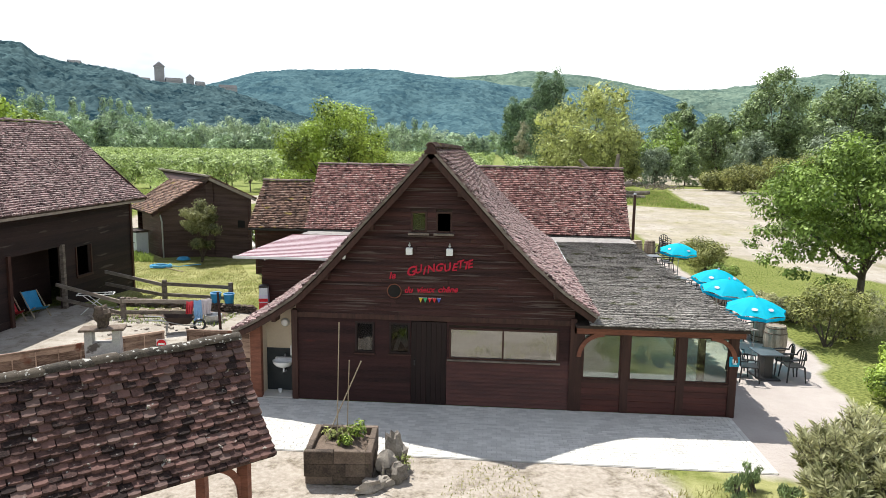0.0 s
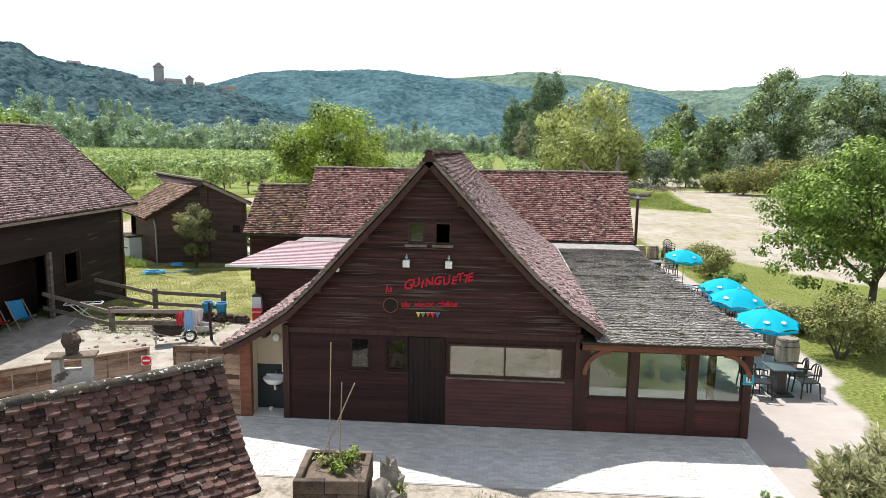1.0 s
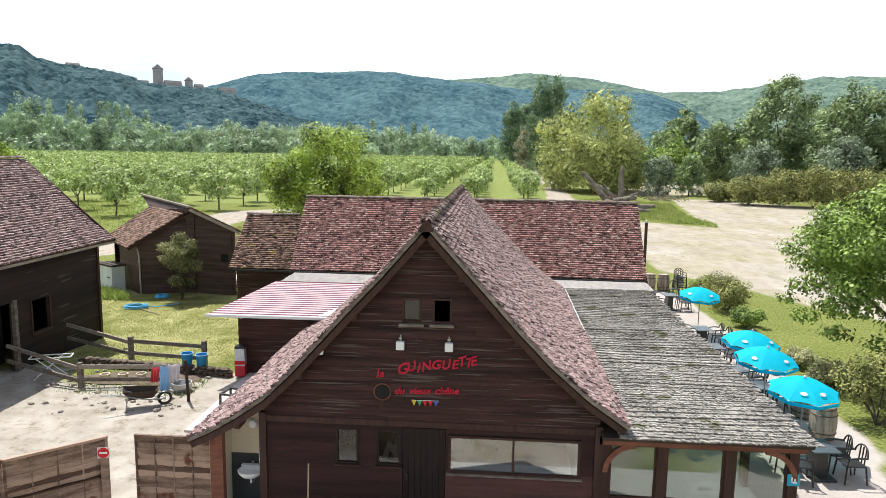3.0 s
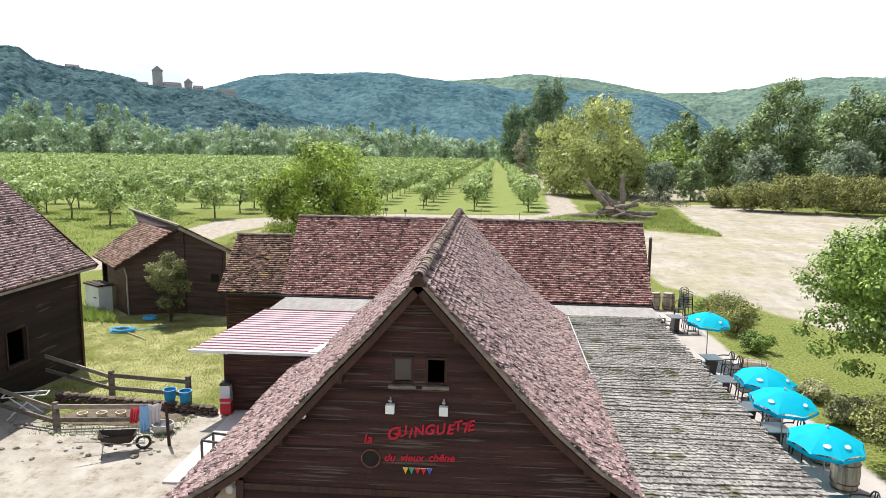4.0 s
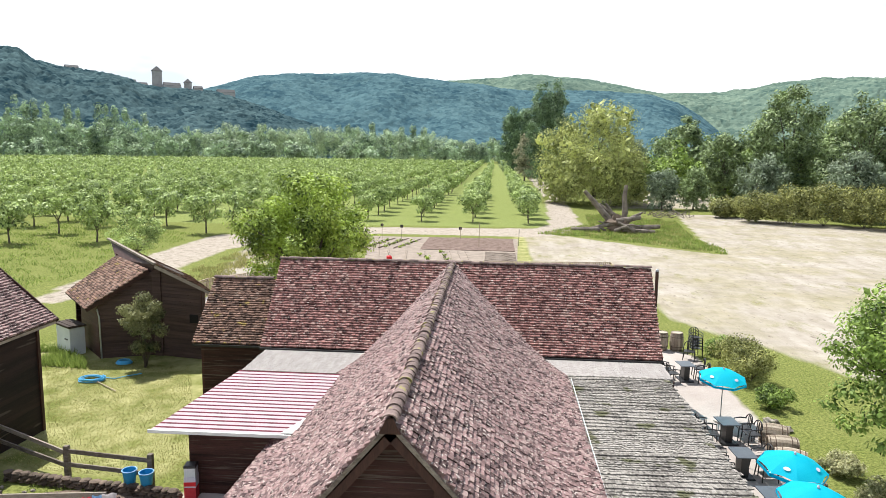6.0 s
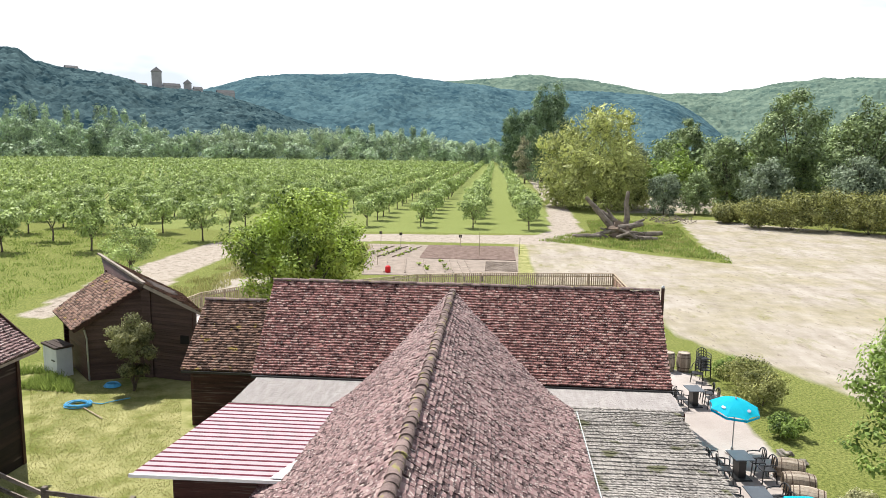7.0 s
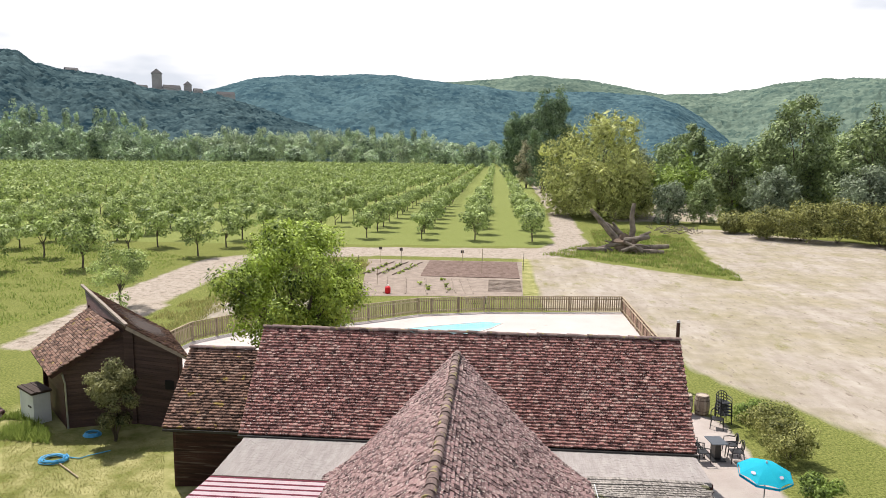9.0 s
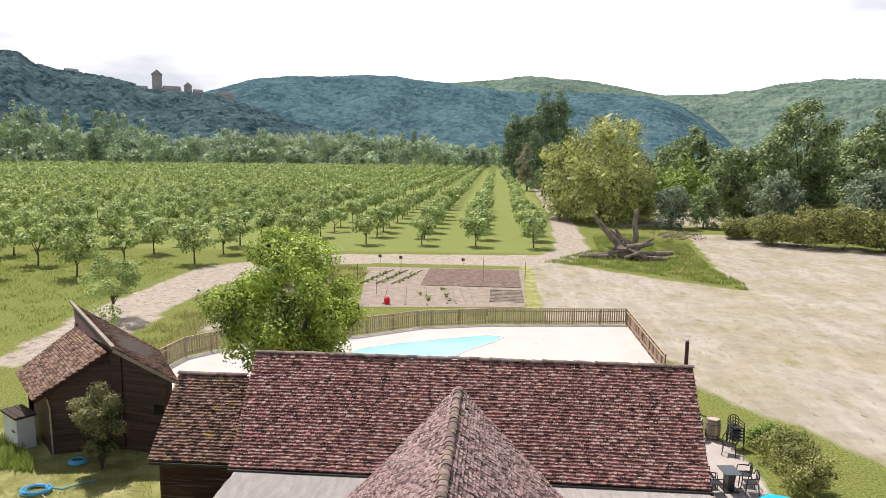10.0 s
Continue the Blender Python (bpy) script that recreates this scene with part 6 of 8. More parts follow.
hill("middle_hill", "wooded hill tinted blue green for haze", SKY_M, 1400, 2200, M_HILL_HAZE_M, 63, 12, 420, 130, 0.5)
hill("castle_hill", "dark wooded hill below a castle, tinted for haze", SKY_L, 800, 1450, M_HILL_HAZE_L, 64, 10, 460, 150, 0.75)


def on_hill(px, up):
    a = way(px)
    return Vector((math.sin(a) * 1440, math.cos(a) * 1440 - 8, up / 1000 * math.cos(a + YAW) * 1440 + 9)), a


M_CASTLEROOF = material("far grey brown roof", (0.055, 0.056, 0.060), (0.095, 0.094, 0.098), scale=0.1, fine=1)
castle = thing("castle", "old stone castle with two towers on a wooded hill", "castle")
for px, w, low, top in ((287, 15, 70, 105), (340, 12, 72, 91)):
    p, a = on_hill(px, low)
    g = Geo()
    k = 1440 / 1216
    m = Matrix.Translation(p) @ Matrix.Rotation(-a, 4, "Z")
    h = (top - low) / 1000 * 1440
    g.box((-w / 2 * k, -w / 2 * k, -15), (w / 2 * k, w / 2 * k, h), m)
    tower = part("tower", g, M_CASTLE, castle)
    g = Geo().add([m @ Vector(q) for q in ((-w * 0.56 * k, -w * .56 * k, h), (w * .56 * k, -w * .56 * k, h), (w * .56 * k, w * .56 * k, h), (-w * .56 * k, w * .56 * k, h), (0, 0, h + w * 0.55 * k))], [(0, 1, 4), (1, 2, 4), (2, 3, 4), (3, 0, 4), (3, 2, 1, 0)])
    part("roof", g, M_CASTLEROOF, tower)
for px, w, low, top in ((312, 26, 74, 87), (357, 14, 72, 83), (175, 30, 72, 88), (225, 26, 80, 92), (258, 20, 76, 87), (405, 28, 66, 79), (196, 16, 90, 99), (240, 16, 82, 91), (140, 18, 100, 109)):
    p, a = on_hill(px, low)
    k = 1440 / 1216
    m = Matrix.Translation((p.x * 0.985, p.y * 0.985, p.z + 4)) @ Matrix.Rotation(-a + 0.2, 4, "Z")
    h = (top - low) / 1000 * 1440
    ho = thing("village_house", "far stone house on the castle hill", "house", group="houses on the castle hill")
    part("wall", Geo().box((-w / 2 * k, -7, -12), (w / 2 * k, 7, h * 0.7), m), M_CASTLE, ho)
    part("roof", Geo().prism([m @ Vector(q) for q in ((-w / 2 * k, -7.5, h * 0.7), (-w / 2 * k, 7.5, h * 0.7), (-w / 2 * k, 0, h))], m.to_3x3() @ Vector((w * k, 0, 0))), M_CASTLEROOF, ho)


def woods(name, label, rows, mat, seed, per, size, n=18, tall=1.0):
    """A belt of far trees as one sheet of leaves; rows of (x, y, height, radius)."""
    rs = np.random.RandomState(seed)
    out = []
    for x, y, h, r in rows:
        cl = clumps(rs, n, (x, y, h * 0.56), (r * 0.70 / tall, r * 0.70 / tall, h * 0.38), r * (0.50 if n < 15 else 0.40))
        cl = [(a, b, c, d, e, f * tall) for a, b, c, d, e, f in cl]
        cl.append((x, y, h * 0.22, r * 0.85, r * 0.85, h * 0.20))
        cl.append((x, y, h * 0.55, r * 0.62, r * 0.62, h * 0.34))
        out.append(leaf_quads(rs, cl, per, size, 0.1, 0.16, 1.3, 0.06))
        out.append(inner_leaves(rs, cl, 9, 0.42))
    ob = new(name, mesh_quads(name, np.concatenate(out), mat))
    tagged(ob, label, "woodland", kind="stuff")


rs = np.random.RandomState(70)
belt_a, belt_b, belt_c = [], [], []
for i in range(150):
    px = -260 + 1160 * (i + rs.uniform(0, 1)) / 150
    d = rs.uniform(585, 690)
    a = way(px)
    top = np.interp(px, (-260, 0, 240, 320, 420, 640, 720, 790, 900), (38, 38, 36, 30, 34, 34, 33, 26, 22))
    h = top * rs.uniform(0.72, 1.04) * d / 640
    (belt_b if 325 < px < 800 and rs.rand() < 0.55 else belt_a).append((math.sin(a) * d, math.cos(a) * d - 8, h, rs.uniform(6, 9)))
for i in range(80):
    px = rs.uniform(-240, 890)
    d = rs.uniform(535, 575)
    a = way(px)
    (belt_b if rs.rand() < 0.2 else belt_a).append((math.sin(a) * d, math.cos(a) * d - 8, rs.uniform(8, 19), rs.uniform(5, 8)))
for px, h in ((24, 48), (40, 50), (56, 49), (72, 51), (90, 47), (128, 46), (146, 44), (180, 49), (196, 50), (212, 49), (230, 47), (262, 42), (660, 38), (712, 36), (730, 37), (750, 36)):
    a, d = way(px), 640
    belt_c.append((math.sin(a) * d, math.cos(a) * d - 8, h, rs.uniform(5, 6.5)))
woods("far_wood", "belt of dark far trees", belt_a, L_WOOD_HAZE, 71, 800, 1.45, n=11)
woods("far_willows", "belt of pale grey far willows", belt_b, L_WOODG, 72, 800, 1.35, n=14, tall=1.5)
woods("far_poplars", "group of tall far poplars", belt_c, L_WOOD_HAZE, 73, 1000, 1.35, n=14, tall=1.6)
# Unseen trees added behind the front yard so the panes reflect something dark.
woods("rear_wood", "unseen wood added for the windows to reflect", [(rs.uniform(-90, 90), rs.uniform(-75, -48), rs.uniform(9, 15), rs.uniform(4, 7)) for _ in range(60)], L_WOOD_HAZE, 75, 160, 1.6)
woods("field_wood", "dense trees beyond the field", [(rs.uniform(40, 78), rs.uniform(140, 178), rs.uniform(9, 14), rs.uniform(4, 6)) for _ in range(26)], L_NEAR, 76, 1000, 0.75)
woods("edge_wood", "wood edge beside the field", [(rs.uniform(62, 130), rs.uniform(60, 170), rs.uniform(12, 20), rs.uniform(5, 8)) for _ in range(34)] +
      [(rs.uniform(45, 150), rs.uniform(180, 330), rs.uniform(12, 20), rs.uniform(6, 9)) for _ in range(40)] +
      [(rs.uniform(24, 60), rs.uniform(330, 520), rs.uniform(14, 22), rs.uniform(7, 10)) for _ in range(24)], L_DARK, 74, 850, 1.05)

# ---- single trees beyond the field ----
for name, lab, x, y, h, r, mt, n_leaf, size, low, shp in (
        ("ash_tree", "large broad yellow green tree at the field edge", 20.5, 130, 20.8, 11.8, L_YEL, 40000, 0.40, 0.0, 0.85),
        ("poplar", "tall dark poplar beside the track", 14.5, 205, 32.5, 4.6, L_POP, 16000, 0.55, 0.02, 0.65),
        ("poplar", "tall dark poplar beside the track", 19.5, 212, 33.5, 5.0, L_POP, 16000, 0.55, 0.02, 0.65),
        ("poplar", "dark green poplar beyond the orchard", 8.0, 300, 31, 6.0, L_POP, 8000, 0.8, 0.06, 0.7),
        ("poplar", "dark green poplar beyond the orchard", 14.0, 310, 33, 6.0, L_POP, 8000, 0.8, 0.06, 0.7),
        ("pale_tree", "pale beige green tree beside the track", 10.8, 232, 17.5, 4.2, L_BLOS, 3000, 0.8, 0.06, 0.8),
        ("young_tree", "dark grey green young tree", 31.0, 118, 8.6, 3.4, L_GREY, 4200, 0.42, 0.10, 0.9),
        ("young_tree", "young tree with pale green leaves", 36.8, 119, 8.2, 2.9, L_DARK, 3600, 0.42, 0.10, 0.8),
        ("field_tree", "tall dark green tree beyond the field", 53, 188, 21, 6.4, L_DARK, 9000, 0.75, 0.1, 0.9),
        ("willow", "grey green willow at the field", 38, 178, 14, 4.2, L_GREY, 3000, 0.7, 0.1, 0.9),
        ("field_tree", "bright green round tree", 51, 145, 12.5, 6.5, L_MID, 8000, 0.55, 0.05, 0.9),
        ("willow", "grey green willow at the field", 48, 116, 10.5, 5.0, L_GREY, 8000, 0.48, 0.05, 0.85),
        ("field_tree", "tall green tree at the wood edge", 56, 126, 23.8, 8.8, L_DARK, 15000, 0.6, 0.05, 0.8),
        ("field_tree", "tall green tree at the wood edge", 47, 134, 15.5, 5.5, L_DARK, 7500, 0.58, 0.05, 0.85),
        ("field_tree", "tall dark green tree at the wood edge", 60, 107, 20.5, 7.4, L_DARK, 14000, 0.58, 0.05, 0.85),
        ("field_tree", "tall dark green tree at the wood edge", 69, 100, 19, 7.5, L_DARK, 11000, 0.6, 0.05, 0.9),
        ("willow", "grey green willow at the field", 55, 99, 11.5, 4.6, L_GREY, 8000, 0.45, 0.05, 0.9)):
    tree(name, lab, x, y, h, r, mt, int(x * 13 + y), h * 0.018, int(n_leaf * 1.25), size * 0.85, low, 120, 0.40 if name == "poplar" else 0.235, land(x, y) - 0.1, shape=shp, skirt=150 if name == "ash_tree" else 40, core=0.45, tips=2 if name == "poplar" else 16, loose=0.08, flat=0.18, per=14)
for i, (x, y, h, r) in enumerate(((40, 97, 4.2, 3.0), (43.5, 94, 5.0, 3.4), (47.5, 92, 5.4, 3.6), (51.5, 89, 5.0, 3.5), (55.5, 87, 5.2, 3.8), (60, 83, 5.2, 4.0), (38, 104, 3.0, 2.4), (65, 80, 5, 4))):
    bush("field_hedge_bush", "yellow green bush at the edge of the hay field", x, y, h * 1.1, r * 1.35, L_BAMBOO, 90 + i, 7000, 0.30, land(x, y), 0.25, 46)
rsb = np.random.RandomState(5)
g = Geo()
for i in range(70):
    a = Vector((rsb.uniform(25, 31.5), rsb.uniform(98, 106), rsb.uniform(0, 0.3)))
    g.tube([a, a + Vector((rsb.uniform(-1.2, 1.2), rsb.uniform(-1, 1), rsb.uniform(0.1, 0.9)))], 0.05, 4)
single("brush_heap", g, M_DEADWOOD, "heap of dry brushwood at the field edge", "brush heap", kind="stuff")

# ---- fallen dead tree ----
dead = thing("dead_tree", "uprooted bleached dead tree on long grass", "dead tree", at=(16.8, 80.5, land(16.8, 80.5)))
for name, pts, rad in (("stem", ((0.5, 0.8, 0.2), (0.9, 0.9, 2.6), (0.7, 1.0, 4.4), (0.9, 1.0, 6.0)), (0.42, 0.38, 0.30, 0.22)),
                       ("bough", ((-0.3, 0.0, 0.6), (-2.0, 0.1, 2.4), (-3.2, 0.3, 3.8), (-4.5, 0.4, 5.2)), (0.5, 0.42, 0.34, 0.22)),
                       ("bough", ((-0.2, 0.6, 1.0), (-1.0, 0.6, 2.6), (-1.7, 0.6, 3.6)), (0.34, 0.24, 0.15)),
                       ("log", ((-0.5, -0.8, 1.5), (1.0, -0.7, 1.7), (2.6, -0.6, 2.0)), (0.36, 0.34, 0.28)),
                       ("log", ((0.3, -1.0, 0.6), (2.6, -0.8, 0.7), (5.0, -0.8, 0.9)), (0.40, 0.36, 0.26)),
                       ("log", ((-6.2, -1.2, 0.3), (-4.4, -1.3, 0.4), (-2.6, -1.2, 0.35)), (0.30, 0.34, 0.28)),
                       ("log", ((-0.8, -1.6, 0.3), (0.6, -1.9, 0.9), (1.6, -2.0, 0.3)), (0.26, 0.24, 0.20)),
                       ("bough", ((0.2, 0.2, 0.8), (-0.6, 0.4, 2.2), (-2.4, 0.9, 3.4), (-3.4, 1.0, 3.5)), (0.36, 0.30, 0.22, 0.12)), ("bough", ((0.6, 0.0, 0.9), (1.8, 0.4, 1.9), (3.0, 0.6, 2.5)), (0.34, 0.26, 0.14)),
                       ("log", ((-3.6, -0.6, 0.4), (-2.0, -0.8, 0.9), (-0.4, -0.9, 1.2)), (0.24, 0.26, 0.28)), ("log", ((0.8, -1.6, 0.3), (2.8, -1.8, 0.35), (4.2, -1.6, 0.3)), (0.30, 0.28, 0.22)),
                       ("log", ((-0.4, -1.4, 1.3), (1.0, -1.7, 0.8), (2.4, -2.0, 0.2)), (0.22, 0.20, 0.16))):
    part(name, Geo().tube(pts, list(rad), 9), M_DEADWOOD, dead, smooth=True)
rnd = random.Random(14)
for k in range(9):
    a = Vector((rnd.uniform(-2.6, 3.6), rnd.uniform(-2.2, 0.2), rnd.uniform(0.2, 1.2)))
    b = a + Vector((rnd.uniform(-2.4, 2.4), rnd.uniform(-0.8, 0.6), rnd.uniform(-0.3, 1.0)))
    b.z = max(b.z, 0.15)
    part("branch", Geo().tube([a, a.lerp(b, 0.5) + Vector((0, 0, rnd.uniform(-0.1, 0.25))), b], [rnd.uniform(0.12, 0.24), 0.14, 0.07], 7), M_DEADWOOD, dead, smooth=True)
part("root_plate", Geo().rock((-0.3, -0.3, 0.9), (1.3, 0.9, 1.1), 8, 14, 10, 0.8), M_STONE_D, dead, "dark root plate", True)

# ---- orchard ----
rs = np.random.RandomState(33)
variants = []
for k in range(5):
    r = np.random.RandomState(300 + k)
    cl = clumps(r, 20, (0, 0, 2.35), (1.55, 1.55, 1.25), 0.62)
    g = Geo()
    limbs(g, r, (0, 0, -0.05), (0.05, 0.02, 1.5), 0.085, [c[:3] for c in cl[:6]], 0.015)
    variants.append((g.mesh("trunk", M_BARK, True), mesh_quads("crown", leaf_quads(r, cl, 1300, 0.30, flat=0.22, loose=0.25), L_ORCH)))
far_rows = []
made = 0
for k in range(46):
    x = 5.54 - 7.6 * k
    y0 = max(40, 87 - max(0.0, -17.3 - x) * 1.25)
    y = y0 + rs.uniform(-0.5, 0.5)
    while y < 525:
        xx, yy = x + rs.uniform(-0.35, 0.35), y + rs.uniform(-0.5, 0.5)
        if abs(math.atan2(xx, yy + 8) + YAW) < radians(40):
            if (yy < 150 and xx > -75) and made < 150:
                made += 1
                tr = thing("orchard_tree", "young walnut tree in an orchard row", "tree", at=(xx, yy, 0), rz=rs.uniform(0, 360), group="orchard trees")
                v = variants[rs.randint(5)]
                s = rs.uniform(0.95, 1.28)
                tr.scale = (s, s, s)
                part("trunk", v[0], None, tr)
                part("crown", v[1], None, tr)
            else:
                far_rows.append((xx, yy, rs.uniform(3.7, 4.7)))
        y += 7.4
out = []
stems = []
for xx, yy, h in far_rows:
    d = math.hypot(xx, yy)
    nq = 210 if d < 200 else 100 if d < 330 else 55
    cl = [(xx + rs.uniform(-.7, .7), yy + rs.uniform(-.7, .7), h * rs.uniform(0.38, 0.82), 1.2, 1.2, 0.9) for _ in range(5)]
    out.append(leaf_quads(rs, cl, int(nq * 0.85), 0.64 if d < 200 else 0.8 if d < 330 else 1.1, flat=0.2, loose=0.2))
    stems.append(np.array(Matrix.Translation((xx, yy, 0)) @ Matrix.Diagonal((0.08, 0.08, h * 0.45, 1))))
tagged(new("orchard_rows", mesh_quads("orchard_rows", np.concatenate(out), L_ORCH)), "long rows of young walnut trees", "orchard", kind="stuff")
tagged(new("orchard_stems", mesh_copies("orchard_stems", Geo().lathe([(1, 0), (0.8, 1)], 5), stems, M_BARK)), "stems of the far orchard rows", "orchard", kind="stuff")

# ---- trees and bushes round the houses ----
tree("lime_tree", "broad leafy tree behind the long house", -8.0, 23.0, 8.9, 3.6, L_MID, 41, 0.20, 36000, 0.15, 0.26, 90, 0.215, tips=16, core=0.4, per=12, loose=0.22, flat=0.2)
SPRAYS = [(-3.9, -0.2, 4.0, .6, .6, .3), (-3.6, 0.2, 2.9, .55, .55, .25), (-3.3, -0.6, 3.5, .6, .6, .3), (-2.9, -0.5, 2.5, .55, .55, .25), (-2.5, 0.3, 3.1, .65, .65, .35), (-1.9, -1.0, 2.3, .5, .5, .25), (-2.0, -0.3, 3.3, .65, .65, .4),
          (-3.6, 0.4, 4.7, .65, .65, .4), (-3.4, -0.3, 5.5, .65, .65, .4), (-3.0, 0.5, 6.2, .65, .65, .4), (-3.0, -0.6, 4.2, .7, .7, .45), (-1.2, -0.8, 2.9, .55, .55, .3), (-4.2, 0.3, 5.2, .45, .45, .3), (-4.3, 0.0, 3.5, .4, .4, .22)]
tree("walnut_tree", "spreading walnut tree on the lawn", 14.5, 10.4, 6.9, 4.3, L_NEAR, 42, 0.16, 46000, 0.14, 0.27, 150, 0.145, tips=14, lean=(0.25, 0.1), extra=[(a + 0.3, b, c - 0.7, d, e, f) for a, b, c, d, e, f in SPRAYS], core=0.4, per=8, flat=0.24)
tree("small_fruit_tree", "thin young fruit tree beside the track", -27.5, 43.0, 5.0, 2.5, L_ORCH, 43, 0.09, 4500, 0.17, 0.2, 30, 0.22)
tree("field_maple", "dense round tree beyond the garden", -19.5, 60.0, 5.4, 4.2, L_MID, 44, 0.12, 8000, 0.26, 0.08, 34, 0.26, core=0.8)
tree("young_tree", "thin leafless-looking young tree", -24.2, 36.5, 3.4, 1.2, L_ORCH, 45, 0.05, 260, 0.2, 0.2, 12, 0.3)
tree("left_tree", "bright green tree behind the barn", -25.5, 19.0, 8.8, 3.0, L_MID, 46, 0.2, 8000, 0.2, 0.3, 34, 0.25, core=0.7)
bush("shed_bush", "tall bush with pale leaf tips against the shed", -14.95, 20.2, 3.7, 1.2, L_SHED, 47, 10000, 0.11, -0.22, 0.26, 36, 0.6)
bush("fence_bush", "green bush behind the shed", -13.2, 24.5, 1.8, 0.95, L_NEAR, 48, 2600, 0.11, 0.0, 0.3, 22)
for i, (x, y, h, r, mt, lab) in enumerate((
        (12.3, 23.0, 1.35, 1.35, L_BAMBOO, "rounded dark green bush beside the terrace"), (12.2, 24.6, 0.95, 0.9, L_NEAR, "green bush beside the terrace"),
        (12.1, 20.9, 1.6, 1.35, L_BAMBOO, "rounded dark green bush beside the terrace"), (11.9, 17.6, 0.9, 0.8, L_NEAR, "low green bush at the terrace edge"),
        (11.7, 6.6, 2.2, 1.5, L_BAMBOO, "loose green bush beside the terrace"), (12.9, 7.6, 1.9, 1.3, L_OLEA, "loose yellow green bush beside the terrace"),
        (10.9, 1.4, 0.95, 0.95, L_MID, "low green bush at the terrace corner"), (12.6, 4.0, 0.8, 0.8, L_MID, "low green bush on the lawn"),
        (12.0, 9.6, 0.9, 0.9, L_OLEA, "low yellow green bush beside the terrace"), (11.8, 12.0, 0.7, 0.7, L_OLEA, "low yellow green bush beside the terrace"))):
    bush("terrace_bush", lab, x, y, h, r, mt, 120 + i, int(4200 * r), 0.095, 0.0, 0.26, 30)


def spray_bush(name, label, x, y, height, radius, mat, seed, stems, per, size):
    """A shrub of separate rods with narrow leaves round each of them."""
    rs = np.random.RandomState(seed)
    t = thing(name, label, "bush", at=(x, y, 0))
    g, quads = Geo(), []
    for k in range(stems):
        an, out = rs.uniform(0, 6.28), radius * math.sqrt(rs.uniform(0.02, 1.0))
        h = height * rs.uniform(0.62, 1.05) * (1 - 0.35 * (out / radius) ** 2)
        p0 = Vector((rs.uniform(-.12, .12), rs.uniform(-.12, .12), -0.03))
        p2 = Vector((out * math.cos(an), out * math.sin(an), h))
        p1 = p0.lerp(p2, 0.5) + Vector((0, 0, 0.12 * h))
        g.tube([p0, p1, p2], [0.012, 0.009, 0.004], 4)
        for q in range(per):
            f = rs.uniform(0.3, 1.0) ** 0.7
            c = (p0.lerp(p1, f * 2) if f < 0.5 else p1.lerp(p2, f * 2 - 1))
            ax = (p2 - p1).normalized()
            w = rs.uniform(0, 6.28)
            d = (ax * rs.uniform(0.5, 1.3) + Vector((math.cos(w), math.sin(w), rs.uniform(-0.2, 0.3))))
            d.normalize()
            sd = d.cross(Vector((rs.normal(), rs.normal(), rs.normal())))
            sd.normalize()
            ln = size * rs.uniform(0.6, 1.25)
            sd *= ln * 0.105
            quads.append((c, c + d * ln * 0.5 + sd, c + d * ln, c + d * ln * 0.5 - sd))
    part("stem", g, M_BARK, t)
    part("crown", mesh_quads("crown", np.array(quads), mat), None, t)


for i, (x, y, h, r) in enumerate(((7.15, -3.2, 1.15, 0.65), (8.0, -2.8, 1.40, 0.75), (7.9, -3.9, 1.15, 0.8), (9.0, -3.1, 1.25, 0.8), (6.85, -4.3, 0.8, 0.6), (8.9, -4.2, 1.05, 0.8), (7.5, -3.4, 1.25, 0.7), (8.5, -3.5, 1.25, 0.7))):
    spray_bush("oleander", "oleander bush with narrow yellow green leaves", x, y, h, r, L_OLEA, 140 + i, 55, 46, 0.17)
for i, (x, y) in enumerate(((5.75, -3.55), (5.35, -4.0), (6.3, -3.9))):
    bush("small_conifer", "small dark conifer shrub", x, y, 0.55 - 0.1 * i, 0.22, L_DARK, 150 + i, 600, 0.12, 0.0, 0.4, 8, -1.6, 0.3)
for i, (x, y, h, r, mt) in enumerate(((-1.98, -3.5, 0.32, 0.22, L_YEL), (-1.62, -3.42, 0.36, 0.26, L_MID), (-1.75, -3.75, 0.22, 0.18, L_MID), (-0.72, -3.55, 0.4, 0.25, L_YEL))):
    bush("planter_plant", "small leafy plant in the planter" if i < 3 else "weed beside the boulder", x, y, h, r, mt, 160 + i, 240, 0.07, 0.58 if i < 3 else 0.0, 0.4, 8)


def tufts(name, label, area, count, mat, seed, h, w=0.02, gate=-0.12):
    rs = np.random.RandomState(seed)
    xs = np.array([p[0] for p in area])
    ys = np.array([p[1] for p in area])
    pts = []
    while len(pts) < count:
        x, y = rs.uniform(xs.min(), xs.max()), rs.uniform(ys.min(), ys.max())
        if inside(x, y, area) and noise.noise(Vector((x * 0.5, y * 0.5, seed))) > gate:
            pts.append((x, y, land(x, y) - 0.01))
    p = np.array(pts)
    n = len(p)
    a = rs.uniform(0, 6.28, n)
    hh = h * rs.uniform(0.4, 1.3, (n, 1))
    side = np.stack([np.cos(a), np.sin(a), np.zeros(n)], 1) * w * rs.uniform(0.6, 1.5, (n, 1))
    lean = np.stack([rs.normal(0, 0.35, n), rs.normal(0, 0.35, n), np.ones(n)], 1) * hh
    q = np.stack([p - side, p + side, p + lean * 1.0 + side * 0.2, p + lean - side * 0.2], 1)
    tagged(new(name, mesh_quads(name, q, mat)), label, "grass", kind="stuff")


